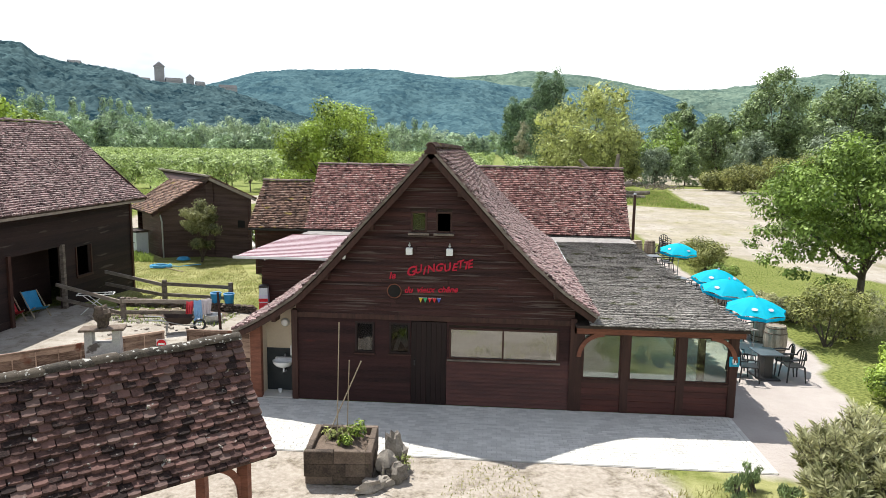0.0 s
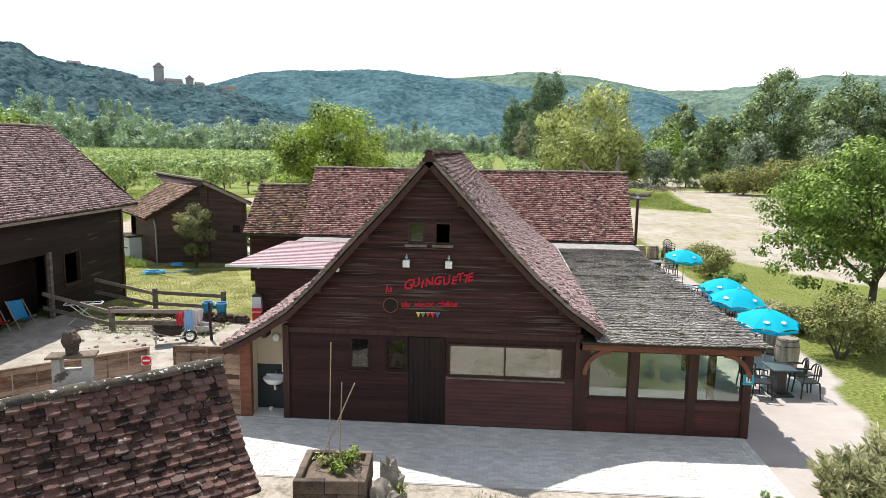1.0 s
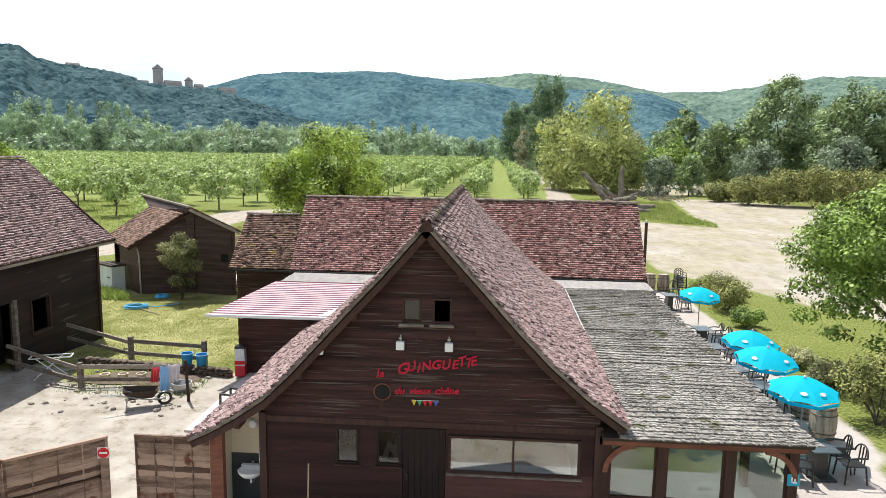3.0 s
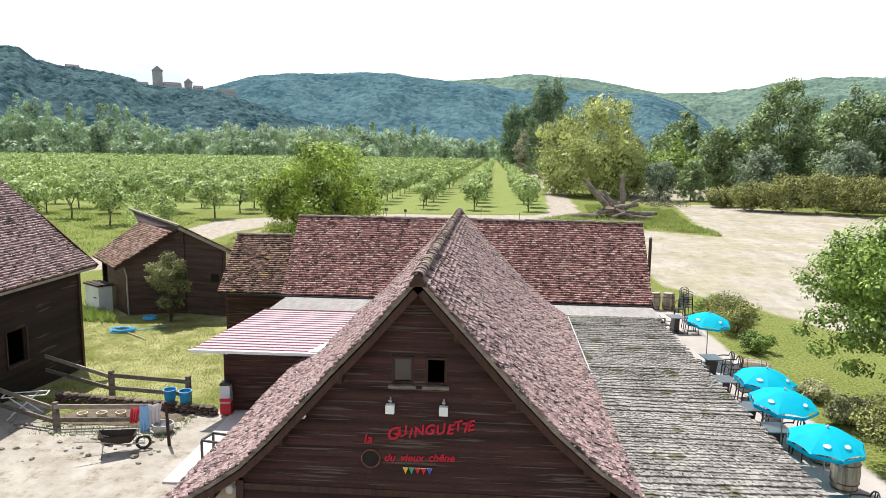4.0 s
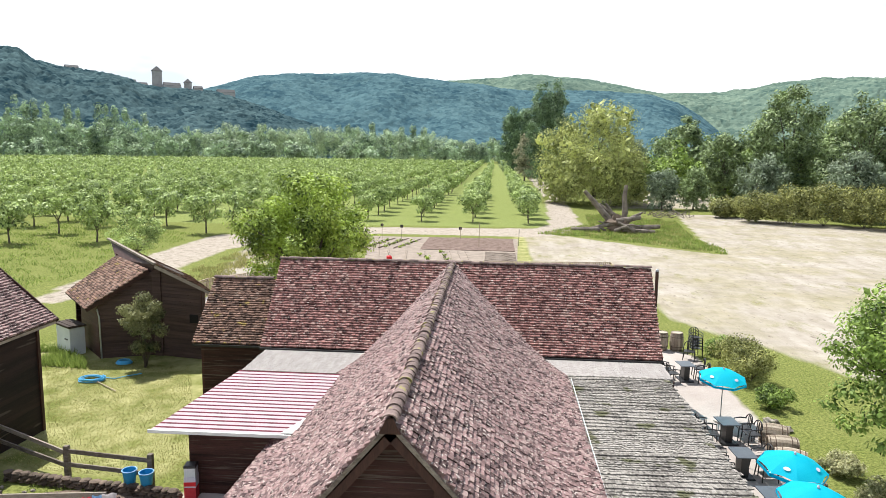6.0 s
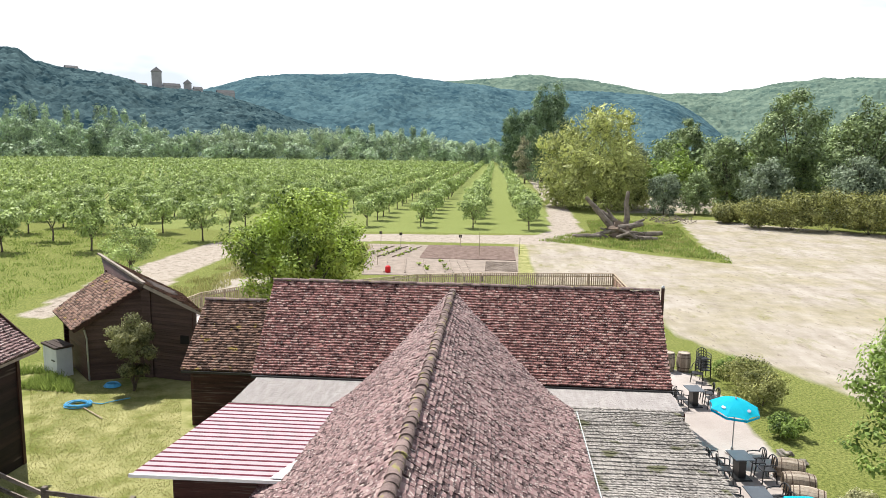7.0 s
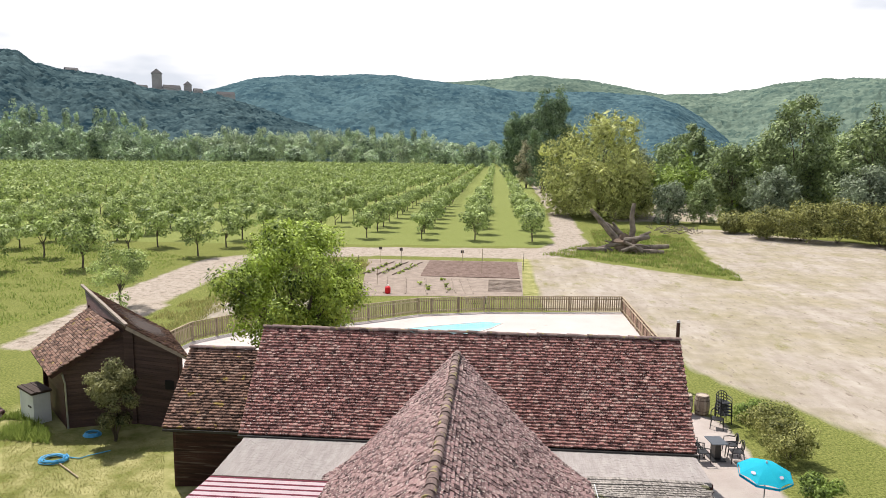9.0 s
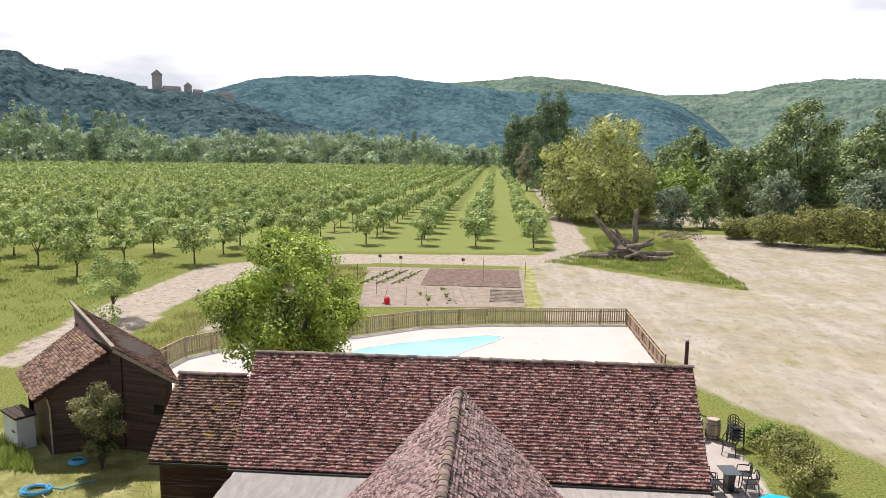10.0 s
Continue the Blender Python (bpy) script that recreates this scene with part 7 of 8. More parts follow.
YARD = [(-14.8, 10), (-14.8, 13), (-20, 20.5), (-21, 23), (-17.8, 20.8), (-13, 20.5), (-10.8, 16), (-7.8, 15.5), (-7.7, 9.4), (-11.5, 9.6)]
tufts("yard_grass", "patchy yellow green grass in the yard", YARD, 34000, L_GRASSDRY, 201, 0.045, 0.013, -0.9)
tufts("lawn_grass", "green lawn beside the terrace", [(10.6, 2), (11.3, 17), (11, 26), (13, 28), (22, 15), (26, 8), (20, -3), (10, 0.5)], 12000, L_GRASS, 202, 0.05, 0.012)
ISLAND = [(6, 74.3), (12, 72.3), (18, 68), (24, 60.6), (25, 64), (24.6, 74), (28, 96), (21, 108), (15.5, 104), (14, 88)]
tufts("long_grass", "long green grass round the dead tree", ISLAND, 16000, L_GRASS, 203, 0.30, 0.035)
tufts("dry_long_grass", "dry seeding grass round the dead tree", ISLAND, 6000, L_GRASSDRY, 213, 0.34, 0.03)
tufts("verge_grass", "long grass along the track", [(-21, 46), (-13, 47), (-12.5, 66), (-16, 68), (-24, 62)], 5000, L_GRASSDRY, 204, 0.35, 0.04)
tufts("yard_weeds", "dry weeds along the low wall", [(-12.6, 6.3), (-8.3, 6.3), (-8.2, 8.6), (-12.3, 8.9)], 1100, L_GRASS, 207, 0.12, 0.012)
tufts("orchard_verge", "rough grass between the track and the orchard", [(-60, 50), (-40, 30), (-30, 26), (-31.5, 42), (-32, 66), (-55, 80)], 12000, L_GRASS, 208, 0.22, 0.03)
tufts("track_grass", "rough grass between the track and the pool fence", [(-23.8, 30), (-19.2, 29), (-18.6, 35), (-16, 39.5), (-18.5, 46), (-23.5, 54)], 5000, L_GRASSDRY, 209, 0.25, 0.025)
tufts("front_grass", "dry grass before the paving", [(4.2, -3.0), (10, -3.0), (10, -7), (4.2, -7)], 5000, L_GRASSDRY, 205, 0.12, 0.010)
tufts("gravel_weeds", "sparse dry weeds on the gravel", [(-0.9, -3.1), (4.4, -3.0), (5.2, -7.5), (-0.5, -8.5), (-1.0, -5)], 2600, L_GRASSDRY, 210, 0.05, 0.012, 0.10)
tufts("shed_grass", "tall green grass beside the shed", [(-22.5, 21.5), (-20.6, 22.6), (-17.9, 20.4), (-17.4, 19.6), (-22, 20)], 2500, L_GRASS, 206, 0.35, 0.02)

# ---- pool terrace and its fence ----
deck_line = [(6.8, 22.5), (6.8, 31.5), (10.1, 35.5), (10.1, 45.6), (-0.2, 44.4), (-5.0, 43.0), (-9.2, 39.9), (-14.6, 38.7), (-18.0, 34.2), (-18.6, 28.5), (-13.5, 23.5)]
pool_deck = single("pool_terrace", Geo().prism([(x, y, -0.15) for x, y in deck_line], (0, 0, 0.18)), M_POOLDECK, "pale beige pool terrace", "terrace", kind="structure")
ctrl = [(-9.0, 35.6), (-7.6, 37.4), (-5.6, 38.7), (-2.6, 40.2), (0.0, 41.4), (1.1, 41.0), (0.4, 39.7), (-1.2, 37.6), (-2.6, 35.0), (-5.2, 33.2), (-8.0, 33.4)]
pool = thing("swimming_pool", "kidney-shaped swimming pool with turquoise water", "pool")
part("water", Geo().prism([(x, y, 0.036) for x, y in ctrl], (0, 0, 0.004)), M_WATER, pool, "turquoise water")
part("coping", Geo().tube([(*p, 0.0) for p in ctrl], 0.07, 8, True), M_CONC, pool)
pool_fence = thing("pool_fence", "pale weathered slat fence round the pool terrace", "fence")
slat = Geo().box((-0.045, -0.012, 0.08), (0.045, 0.012, 1.18), chamfer=0.01).mesh("slat", M_PALE)
board = Geo().box((-0.07, -0.012, 0.05), (0.07, 0.012, 1.18), chamfer=0.01).mesh("slat", M_FENCEWOOD)
runs = [((10.1, 34.0), (10.1, 45.6), board, 0.155), ((10.1, 45.6), (-0.2, 44.4), slat, 0.165), ((-0.2, 44.4), (-5.0, 43.0), slat, 0.165), ((-5.0, 43.0), (-9.2, 39.9), slat, 0.165), ((-9.2, 39.9), (-14.6, 38.7), slat, 0.165), ((-14.6, 38.7), (-18.0, 34.2), slat, 0.165), ((-18.0, 34.2), (-18.5, 29.5), slat, 0.17)]
for (ax, ay), (bx, by), me, step in runs:
    ln = math.hypot(bx - ax, by - ay)
    rz = math.degrees(math.atan2(by - ay, bx - ax))
    for i in range(int(ln / step)):
        t = (i + 0.5) * step / ln
        ob = new("slat", me)
        ob.parent = pool_fence
        ob.matrix_local = pose(ax + (bx - ax) * t, ay + (by - ay) * t, 0.03 + random.Random(i).uniform(-0.01, 0.01), 0, 0, rz)
    for zz in (0.30, 1.02):
        off = Vector((-(by - ay), bx - ax, 0)) / ln * 0.035
        part("rail", Geo().beam(Vector((ax, ay, zz)) + off, Vector((bx, by, zz)) + off, 0.04, 0.08), M_PALE, pool_fence)
    part("cap_rail", Geo().beam((ax, ay, 1.235), (bx, by, 1.235), 0.11, 0.035), M_PALE, pool_fence)
    for i in range(int(ln / 2) + 1):
        t = min(1.0, i * 2 / ln)
        part("post", Geo().box((ax + (bx - ax) * t - 0.05, ay + (by - ay) * t + 0.03, 0.0), (ax + (bx - ax) * t + 0.05, ay + (by - ay) * t + 0.13, 1.21)), M_PALE, pool_fence)
corner = thing("dark_pole", "dark timber pole behind the long house", "pole", at=(9.8, 28.9, 0))
part("shaft", Geo().tube([(0, 0, -0.05), (0, 0, 3.4)], [0.10, 0.09], 10), M_POST, corner, smooth=True)
part("cap", Geo().lathe([(0.10, 3.4), (0.08, 3.5), (0.02, 3.53)], 10), M_STEEL, corner)

# ---- kitchen garden ----
bed = single("garden_bed", Geo().prism([(x, y, -0.1) for x, y in ((-10.4, 48.9), (2.9, 50.6), (3.5, 68.8), (-13.4, 68.4))], (0, 0, 0.13)), M_BED, "dry tilled kitchen garden bed", "garden", kind="structure")
rnd = random.Random(77)


def furrows(label, x0, x1, y0, y1, step, across, mat, thick, slant=0.0):
    """Low earth ridges that fill a plot, along x or, across, along y."""
    g = Geo()
    lo, hi = (x0, x1) if across else (y0, y1)
    for i in range(int((hi - lo) / step)):
        c = lo + (i + 0.5) * step
        pts = []
        for q in range(11):
            f = q / 10
            w = rnd.uniform(-0.05, 0.05)
            x, y = (c + w + slant * (f - 0.5) * (y1 - y0), y0 + (y1 - y0) * f) if across else (x0 + (x1 - x0) * f, c + w)
            pts.append((x, y, 0.015 + rnd.uniform(0, 0.04)))
        g.tube(pts, [rnd.uniform(0.6, 1.2) * thick for _ in pts], 5)
    single("soil_ridges", g, mat, label, "soil", kind="stuff")


M_TILLED = material("reddish tilled earth", (0.15, 0.10, 0.08), (0.36, 0.27, 0.225), scale=2.0, fine=14, rough=1.0, bump=0.8, bump_size=0.06)
furrows("rows of reddish tilled earth in the garden", -6.5, 2.9, 58.5, 67.8, 0.42, False, M_TILLED, 0.16)
furrows("narrow dry beds in the garden", -4.2, -0.6, 51.0, 57.5, 0.75, True, M_BED, 0.08, -0.12)
furrows("wide dry beds in the garden", -10.0, -4.6, 50.2, 57.5, 1.8, True, M_BED, 0.10, -0.12)
furrows("round tilled plot in the garden", 0.0, 2.9, 52.0, 57.5, 0.6, False, M_BED, 0.10)
furrows("planted rows in the garden", -12.0, -7.2, 58.8, 66.8, 1.5, True, M_SOIL, 0.10, 0.25)
for i, (x, y, h) in enumerate(((-9.4, 66, 1.7), (-2.9, 66, 1.6), (-13.2, 62, 1.4), (-0.7, 60, 2.6), (3.4, 63, 1.8), (-11.6, 66, 1.8), (-12.2, 57, 1.3), (-9.9, 54, 1.4))):
    st = thing("garden_stake", "thin stake in the kitchen garden", "stake", at=(x, y, 0.0), group="garden stakes")
    part("pole", Geo().tube([(0, 0, 0), (0.03, 0, h)], 0.028, 6), M_PALE if i % 2 else M_BARK, st)
    if i in (0, 1, 5):
        part("flag", Geo().box((-0.16, -0.01, h - 0.35), (0.16, 0.01, h - 0.05)), M_BLACK, st)
for i in range(22):
    x, y = ((-11.2 + 1.5 * (i % 3) + 0.25 * (i // 3 - 2.0), 59.5 + 1.2 * (i // 3)) if i < 15 else (rnd.uniform(-6.5, -2.6), rnd.uniform(52, 57)))
    bush("vegetable_plant", "small green vegetable plant", x, y, rnd.uniform(0.2, 0.45), rnd.uniform(0.2, 0.4), L_MID, 400 + i, 40, 0.16, 0.02, 0.5, 5)
can = thing("red_container", "small red garden container by the fence", "container", at=(-8.35, 50.2, 0.02))
part("body", Geo().lathe([(0.20, 0), (0.24, 0.1), (0.24, 0.5), (0.15, 0.6), (0.12, 0.62)], 12), M_RED, can, smooth=True)
part("handle", Geo().tube([(-0.1, 0, 0.6), (-0.08, 0, 0.75), (0.08, 0, 0.75), (0.1, 0, 0.6)], 0.02, 6), M_WHITEPAINT, can)
bench = thing("garden_bench", "weathered grey bench beyond the fence", "bench", at=(-0.9, 47.6, 0), rz=8)
part("seat", Geo().box((-0.9, -0.2, 0.42), (0.9, 0.2, 0.47)), M_GREYWOOD, bench)
for x in (-0.75, 0.75):
    part("leg", Geo().box((x - 0.05, -0.16, 0), (x + 0.05, 0.16, 0.42)), M_GREYWOOD, bench)

# ---- terrace furniture ----
def garden_chair(name="garden_chair"):
    t = thing(name, "black plastic garden armchair", "chair", group="terrace chairs")
    part("seat", Geo().box((-0.23, -0.22, 0.40), (0.23, 0.23, 0.43), chamfer=0.01), M_BLACK, t)
    g = Geo()
    arc = [(-0.26, 0.20, 0.62)] + [(0.26 * math.sin(u), 0.20 + 0.05 * math.cos(u), 0.64 + 0.22 * math.cos(u)) for u in (radians(a) for a in range(-80, 81, 20))] + [(0.26, 0.20, 0.62)]
    g.tube(arc, 0.020, 6)
    for x in (-0.12, 0.0, 0.12):
        g.tube([(x, 0.22, 0.42), (x, 0.25, 0.82)], 0.018, 5)
    part("backrest", g, M_BLACK, t, smooth=True)
    for s in (-1, 1):
        part("armrest", Geo().tube([(s * 0.27, 0.20, 0.64), (s * 0.28, 0.0, 0.65), (s * 0.27, -0.20, 0.62), (s * 0.25, -0.22, 0.42)], 0.022, 6), M_BLACK, t, smooth=True)
        for yy in (-0.21, 0.21):
            part("leg", Geo().tube([(s * 0.23, yy, 0.41), (s * 0.27, yy * 1.18, 0.0)], [0.024, 0.018], 6), M_BLACK, t)
    return t


chair = garden_chair()
chair.matrix_world = pose(9.95, 14.1, 0.012, 0, 0, -80)
TABLES = [(8.95, 14.1, 6), (8.6, 11.55, 2), (8.5, 9.0, 4), (8.68, 7.4, 0), (8.47, 3.15, 4), (9.28, 20.6, 6)]
first = True
rnd = random.Random(9)
for tx, ty, tz in TABLES:
    table_and("terrace_table", tx, ty, tz, 0.012)
    for sx, sy, r in ((-0.62, -0.28, 90), (-0.62, 0.30, 90), (0.62, -0.28, -90), (0.62, 0.30, -90)):
        m = pose(tx, ty, 0.012, 0, 0, tz) @ pose(sx + rnd.uniform(-.06, .12) * (1 if sx > 0 else -1), sy + rnd.uniform(-.05, .05), 0, 0, 0, r + rnd.uniform(-16, 16))
        if first:
            chair.matrix_world = m
            first = False
        else:
            copy_thing(chair, m)
for i in range(5):
    c = copy_thing(chair, pose(10.75, 24.3 + 0.02 * i, 0.012 + 0.13 * i, 0, 0, 10 + i))
    tagged(c, "black plastic armchair in a tall stack")
copy_thing(chair, pose(10.3, 23.7, 0.012, 0, 0, -20))


def umbrella(x, y, top, tilt, turn, radius=0.86):
    t = thing("parasol", "bright blue parasol with white printed ovals", "parasol", at=(x, y, 0.012), group="terrace parasols")
    lift = pose(0, 0, top, tilt, 0, turn)
    n = 8
    rim = [Vector((radius * math.cos(2 * math.pi * i / n), radius * math.sin(2 * math.pi * i / n), -0.36)) for i in range(n)]
    canopy = None
    for i in range(n):
        a, b = rim[i], rim[(i + 1) % n]
        rows = []
        steps = 5
        for j in range(steps + 1):
            s = j / steps
            drop = -0.36 * s ** 1.5
            row = []
            for k in range(5):
                e = a.lerp(b, k / 4)
                sagn = -0.03 * s * (1 - (2 * k / 4 - 1) ** 2)
                row.append(lift @ Vector((e.x * s * (1 - 0.05 * s * (1 - (2 * k / 4 - 1) ** 2)), e.y * s * (1 - 0.05 * s * (1 - (2 * k / 4 - 1) ** 2)), drop - sagn)))
            rows.append(row)
        vs = [p for r in rows for p in r]
        fs = [(j * 5 + k, (j + 1) * 5 + k, (j + 1) * 5 + k + 1, j * 5 + k + 1) for j in range(steps) for k in range(4)]
        g = Geo().add(vs, fs)
        me = g.mesh("canopy_panel", M_UMB)
        me.shade_smooth()
        panel = part("canopy_panel", me, None, t)
        facing = ((i + 0.5) * 45 + turn) % 360
        if 203 <= facing < 248 or 292 <= facing < 337:
            c = Vector((0, 0, 0))
            mid = a.lerp(b, 0.5)
            u = (b - a).normalized()
            v = Vector((mid.x, mid.y, 0)).normalized()
            ring = []
            for q in range(16):
                an = 2 * math.pi * q / 16
                du, dr = 0.085 * math.cos(an), 0.06 * math.sin(an)
                rr = (0.74 + dr)
                e = v * (rr * radius * 0.92) + u * du
                ring.append(lift @ Vector((e.x, e.y, -0.36 * rr ** 1.5 + 0.045)))
            part("printed_oval", Geo().prism(ring, (0, 0, 0.004)), M_UMB_LOGO, panel, "white printed oval")
        part("valance", Geo().prism([lift @ a, lift @ b, lift @ (b + Vector((0, 0, -0.09))), lift @ (a + Vector((0, 0, -0.09)))], (0, 0, 0.001)), M_UMB, panel)
        part("rib", Geo().tube([lift @ Vector((0, 0, -0.03)), lift @ (a * 0.55 + Vector((0, 0, 0.02))), lift @ (a + Vector((0, 0, 0.0)))], 0.006, 5), M_STEEL, t)
    part("pole", Geo().tube([(0, 0, 0), (0, 0, top - 0.6), lift @ Vector((0, 0, 0.02))], 0.018, 8), M_STEEL, t)
    part("base", Geo().lathe([(0.24, 0), (0.24, 0.05), (0.06, 0.08), (0.04, 0.22)], 16), M_CHIMNEY, t)
    part("finial", Geo().lathe([(0.03, 0), (0.035, 0.04), (0.01, 0.08)], 8, lift @ Vector((0, 0, 0))), M_UMB_LOGO, t)


umbrella(9.32, 15.9, 2.0, 8, 10)
umbrella(8.76, 8.5, 2.07, 6, 30)
umbrella(8.52, 6.65, 2.07, 7, 15)
umbrella(8.57, 4.38, 1.96, 6, 0)


def barrel(x, y, label, r=0.34, h=0.93, lying=None):
    t = thing("wine_barrel", label, "barrel", at=(x, y, 0.0), group="wine barrels")
    m = Matrix.Identity(4) if lying is None else pose(0, 0, r * 0.95, 90, 0, lying)
    n = 20
    for i in range(n):
        a0, a1 = 2 * math.pi * i / n + 0.008, 2 * math.pi * (i + 1) / n - 0.008
        vs, fs = [], []
        for k in range(7):
            zz = h * k / 6
            rr = r * (0.82 + 0.18 * math.sin(math.pi * k / 6))
            for a, q in ((a0, rr), (a1, rr), (a1, rr - 0.03), (a0, rr - 0.03)):
                vs.append(m @ Vector((q * math.cos(a), q * math.sin(a), zz - (h / 2 if lying is not None else 0))))
        for k in range(6):
            o = 4 * k
            fs += [(o + s, o + (s + 1) % 4, o + 4 + (s + 1) % 4, o + 4 + s) for s in range(4)]
        fs += [(3, 2, 1, 0), (24, 25, 26, 27)]
        part("stave", Geo().add(vs, fs), M_BARREL, t)
    for zz in (0.06, 0.22, 0.71, 0.87):
        k = zz / 0.93
        rr = r * (0.82 + 0.18 * math.sin(math.pi * k)) + 0.004
        ring = [m @ Vector((rr * math.cos(2 * math.pi * i / 24), rr * math.sin(2 * math.pi * i / 24), zz * h / 0.93 - (h / 2 if lying is not None else 0))) for i in range(24)]
        part("hoop", Geo().tube(ring, 0.014, 4, True), M_HOOP, t)
    c = 0 if lying is None else -h / 2
    part("head", Geo().prism([m @ Vector((r * 0.8 * math.cos(2 * math.pi * i / 24), r * 0.8 * math.sin(2 * math.pi * i / 24), h - 0.04 + c)) for i in range(24)], m.to_3x3() @ Vector((0, 0, 0.02))), M_BARREL, t)
    return t


barrel(8.55, 25.6, "weathered oak wine barrel standing at the terrace end")
barrel(9.35, 25.3, "weathered oak wine barrel standing at the terrace end")
barrel(10.1, 25.3, "weathered oak wine barrel standing at the terrace end")
barrel(10.55, 14.2, "oak wine barrel lying at the terrace edge", lying=75)
barrel(10.45, 13.2, "oak wine barrel lying at the terrace edge", lying=80)
barrel(10.3, 12.2, "oak wine barrel lying at the terrace edge", lying=70)
barrel(9.75, 6.9, "weathered oak wine barrel standing under a parasol")
barrel(9.6, 5.4, "weathered oak wine barrel standing under a parasol")
rnd = random.Random(55)
for i in range(12):
    y = rnd.uniform(10.5, 17.0)
    x = 10.85 + 0.35 * math.sin(y * 0.5) + rnd.uniform(-0.2, 0.25)
    s = rnd.uniform(0.09, 0.24)
    single("edge_stone", Geo().rock((0, 0, s * 0.4), (s, s * 0.8, s * 0.6), i, 9, 6, 0.5), M_STONE, "rough grey stone edging the terrace", "stone", group="edge stones", at=pose(x, y, 0, 0, 0, rnd.uniform(0, 360)))
feeder = thing("hanging_feeder", "small dark box hanging from the walnut tree", "bird feeder", at=(14.0, 11.5, 3.0))
part("box", Geo().box((-0.16, -0.12, -0.12), (0.16, 0.12, 0.10)), M_POST, feeder)
part("cord", Geo().tube([(0, 0, 0.1), (0, 0, 2.0)], 0.008, 5), M_BLACK, feeder)

# ---- yard: rails, tubs, hose, wheelbarrow and clutter ----
def rail_fence(label, posts, rails, tall=1.0):
    t = thing("rail_fence", label, "fence")
    for x, y, h in posts:
        zz = land(x, y)
        part("post", Geo().box((x - 0.07, y - 0.07, zz - 0.05), (x + 0.07, y + 0.07, zz + h), chamfer=0.01), M_GREYWOOD, t)
    for p, q in rails:
        part("rail", Geo().beam(p, q, 0.045, 0.13), M_GREYWOOD, t)


rail_fence("weathered grey two-rail fence of the yard", [(-11.75, 9.45, 0.95), (-8.95, 9.05, 0.98)],
           [((-11.75, 9.40, 0.78), (-8.95, 9.0, 0.80)), ((-11.75, 9.40, 0.36), (-8.95, 9.0, 0.38)), ((-11.8, 9.40, 0.74), (-14.8, 10.6, 0.95)), ((-11.8, 9.40, 0.34), (-14.8, 10.6, 0.45))])
rail_fence("weathered grey low rail fence beside the sand", [(-12.0, 6.9, 0.78)],
           [((-12.0, 6.84, 0.66), (-9.3, 7.35, 0.60)), ((-12.0, 6.84, 0.26), (-9.3, 7.35, 0.20)), ((-12.05, 6.84, 0.62), (-14.9, 7.6, 1.0)), ((-12.05, 6.84, 0.22), (-14.9, 7.6, 0.5))])
low_wall = thing("low_stone_wall", "low dry stone wall below the yard", "wall")
rnd = random.Random(66)
for k in range(4):
    x = -13.4
    while x < -7.9:
        w = rnd.uniform(0.16, 0.36)
        y = 9.05 - 0.115 * (x + 11.9)
        part("stone", Geo().rock((x + w / 2, y - 0.25, 0.03 + k * 0.075), (w * 0.54, 0.15, 0.05), rnd.randint(0, 99), 8, 5, 0.3), M_STONE_D, low_wall)
        x += w
for i, (x, y) in enumerate(((-9.40, 8.70), (-8.86, 8.62))):
    b = thing("plastic_tub", "blue plastic tub with a pale rim", "tub", at=(x, y, 0.26), group="blue tubs")
    part("body", Geo().lathe([(0.15, 0), (0.20, 0.38), (0.18, 0.38), (0.13, 0.03)], 18), M_BUCKET, b, smooth=True)
    part("rim", Geo().tube([(0.20 * math.cos(2 * math.pi * j / 18), 0.20 * math.sin(2 * math.pi * j / 18), 0.38) for j in range(18)], 0.016, 5, True), M_CLOTH_B, b)
g = Geo()
pts = []
rh = random.Random(2)
for j in range(150):
    t = j * 0.26
    r = 0.34 + 0.07 * math.sin(t * 0.37) + rh.uniform(-0.02, 0.02)
    pts.append((-16.3 + r * math.cos(t) * 1.35, 18.2 + r * math.sin(t), -0.19 + 0.0008 * j))
for j in range(24):
    t = j / 23
    pts.append((-15.9 + 1.2 * t + 0.12 * math.sin(t * 7), 18.5 + 0.75 * t - 0.35 * math.sin(t * 3.1), -0.18))
g.tube(pts, 0.022, 5)
hose = thing("garden_hose", "light blue garden hose coiled on the grass", "hose")
part("hose_line", g, M_HOSE, hose, smooth=True)
part("pale_pole", Geo().tube([(-16.0, 18.0, -0.17), (-14.5, 16.9, -0.16)], 0.025, 6), M_PALE, hose, "pale wooden pole")
coil = thing("hose_coil", "small blue hose coil by the shed", "hose", at=(-16.2, 20.6, -0.2))
for j in range(4):
    part("loop", Geo().tube([((0.36 - 0.03 * j) * math.cos(2 * math.pi * i / 20), (0.30 - 0.03 * j) * math.sin(2 * math.pi * i / 20), 0.03 + 0.035 * j) for i in range(20)], 0.025, 5, True), M_HOSE, coil)

single("planting_strip", Geo().rock((0, 0, 0), (2.1, 0.75, 0.07), 5, 18, 8, 0.3), M_SOIL, "strip of dark dug soil below the yard wall", "soil", True, kind="stuff", at=pose(-10.6, 7.85, 0, 0, 0, 6))
rnd = random.Random(91)
g = Geo()
for i in range(90):
    k = rnd.uniform(0.03, 0.10)
    g.rock((rnd.uniform(-13.6, -8.2), rnd.uniform(4.6, 8.5), k * 0.3), (k, k * rnd.uniform(0.6, 1.0), k * 0.5), i, 7, 5, 0.5)
single("yard_rubble", g, M_STONE, "small loose stones scattered on the sand", "stones", kind="stuff")
barrow = thing("wheelbarrow", "old wheelbarrow standing on the sand", "wheelbarrow", at=(-9.3, 5.5, 0), rz=28)
g = Geo()
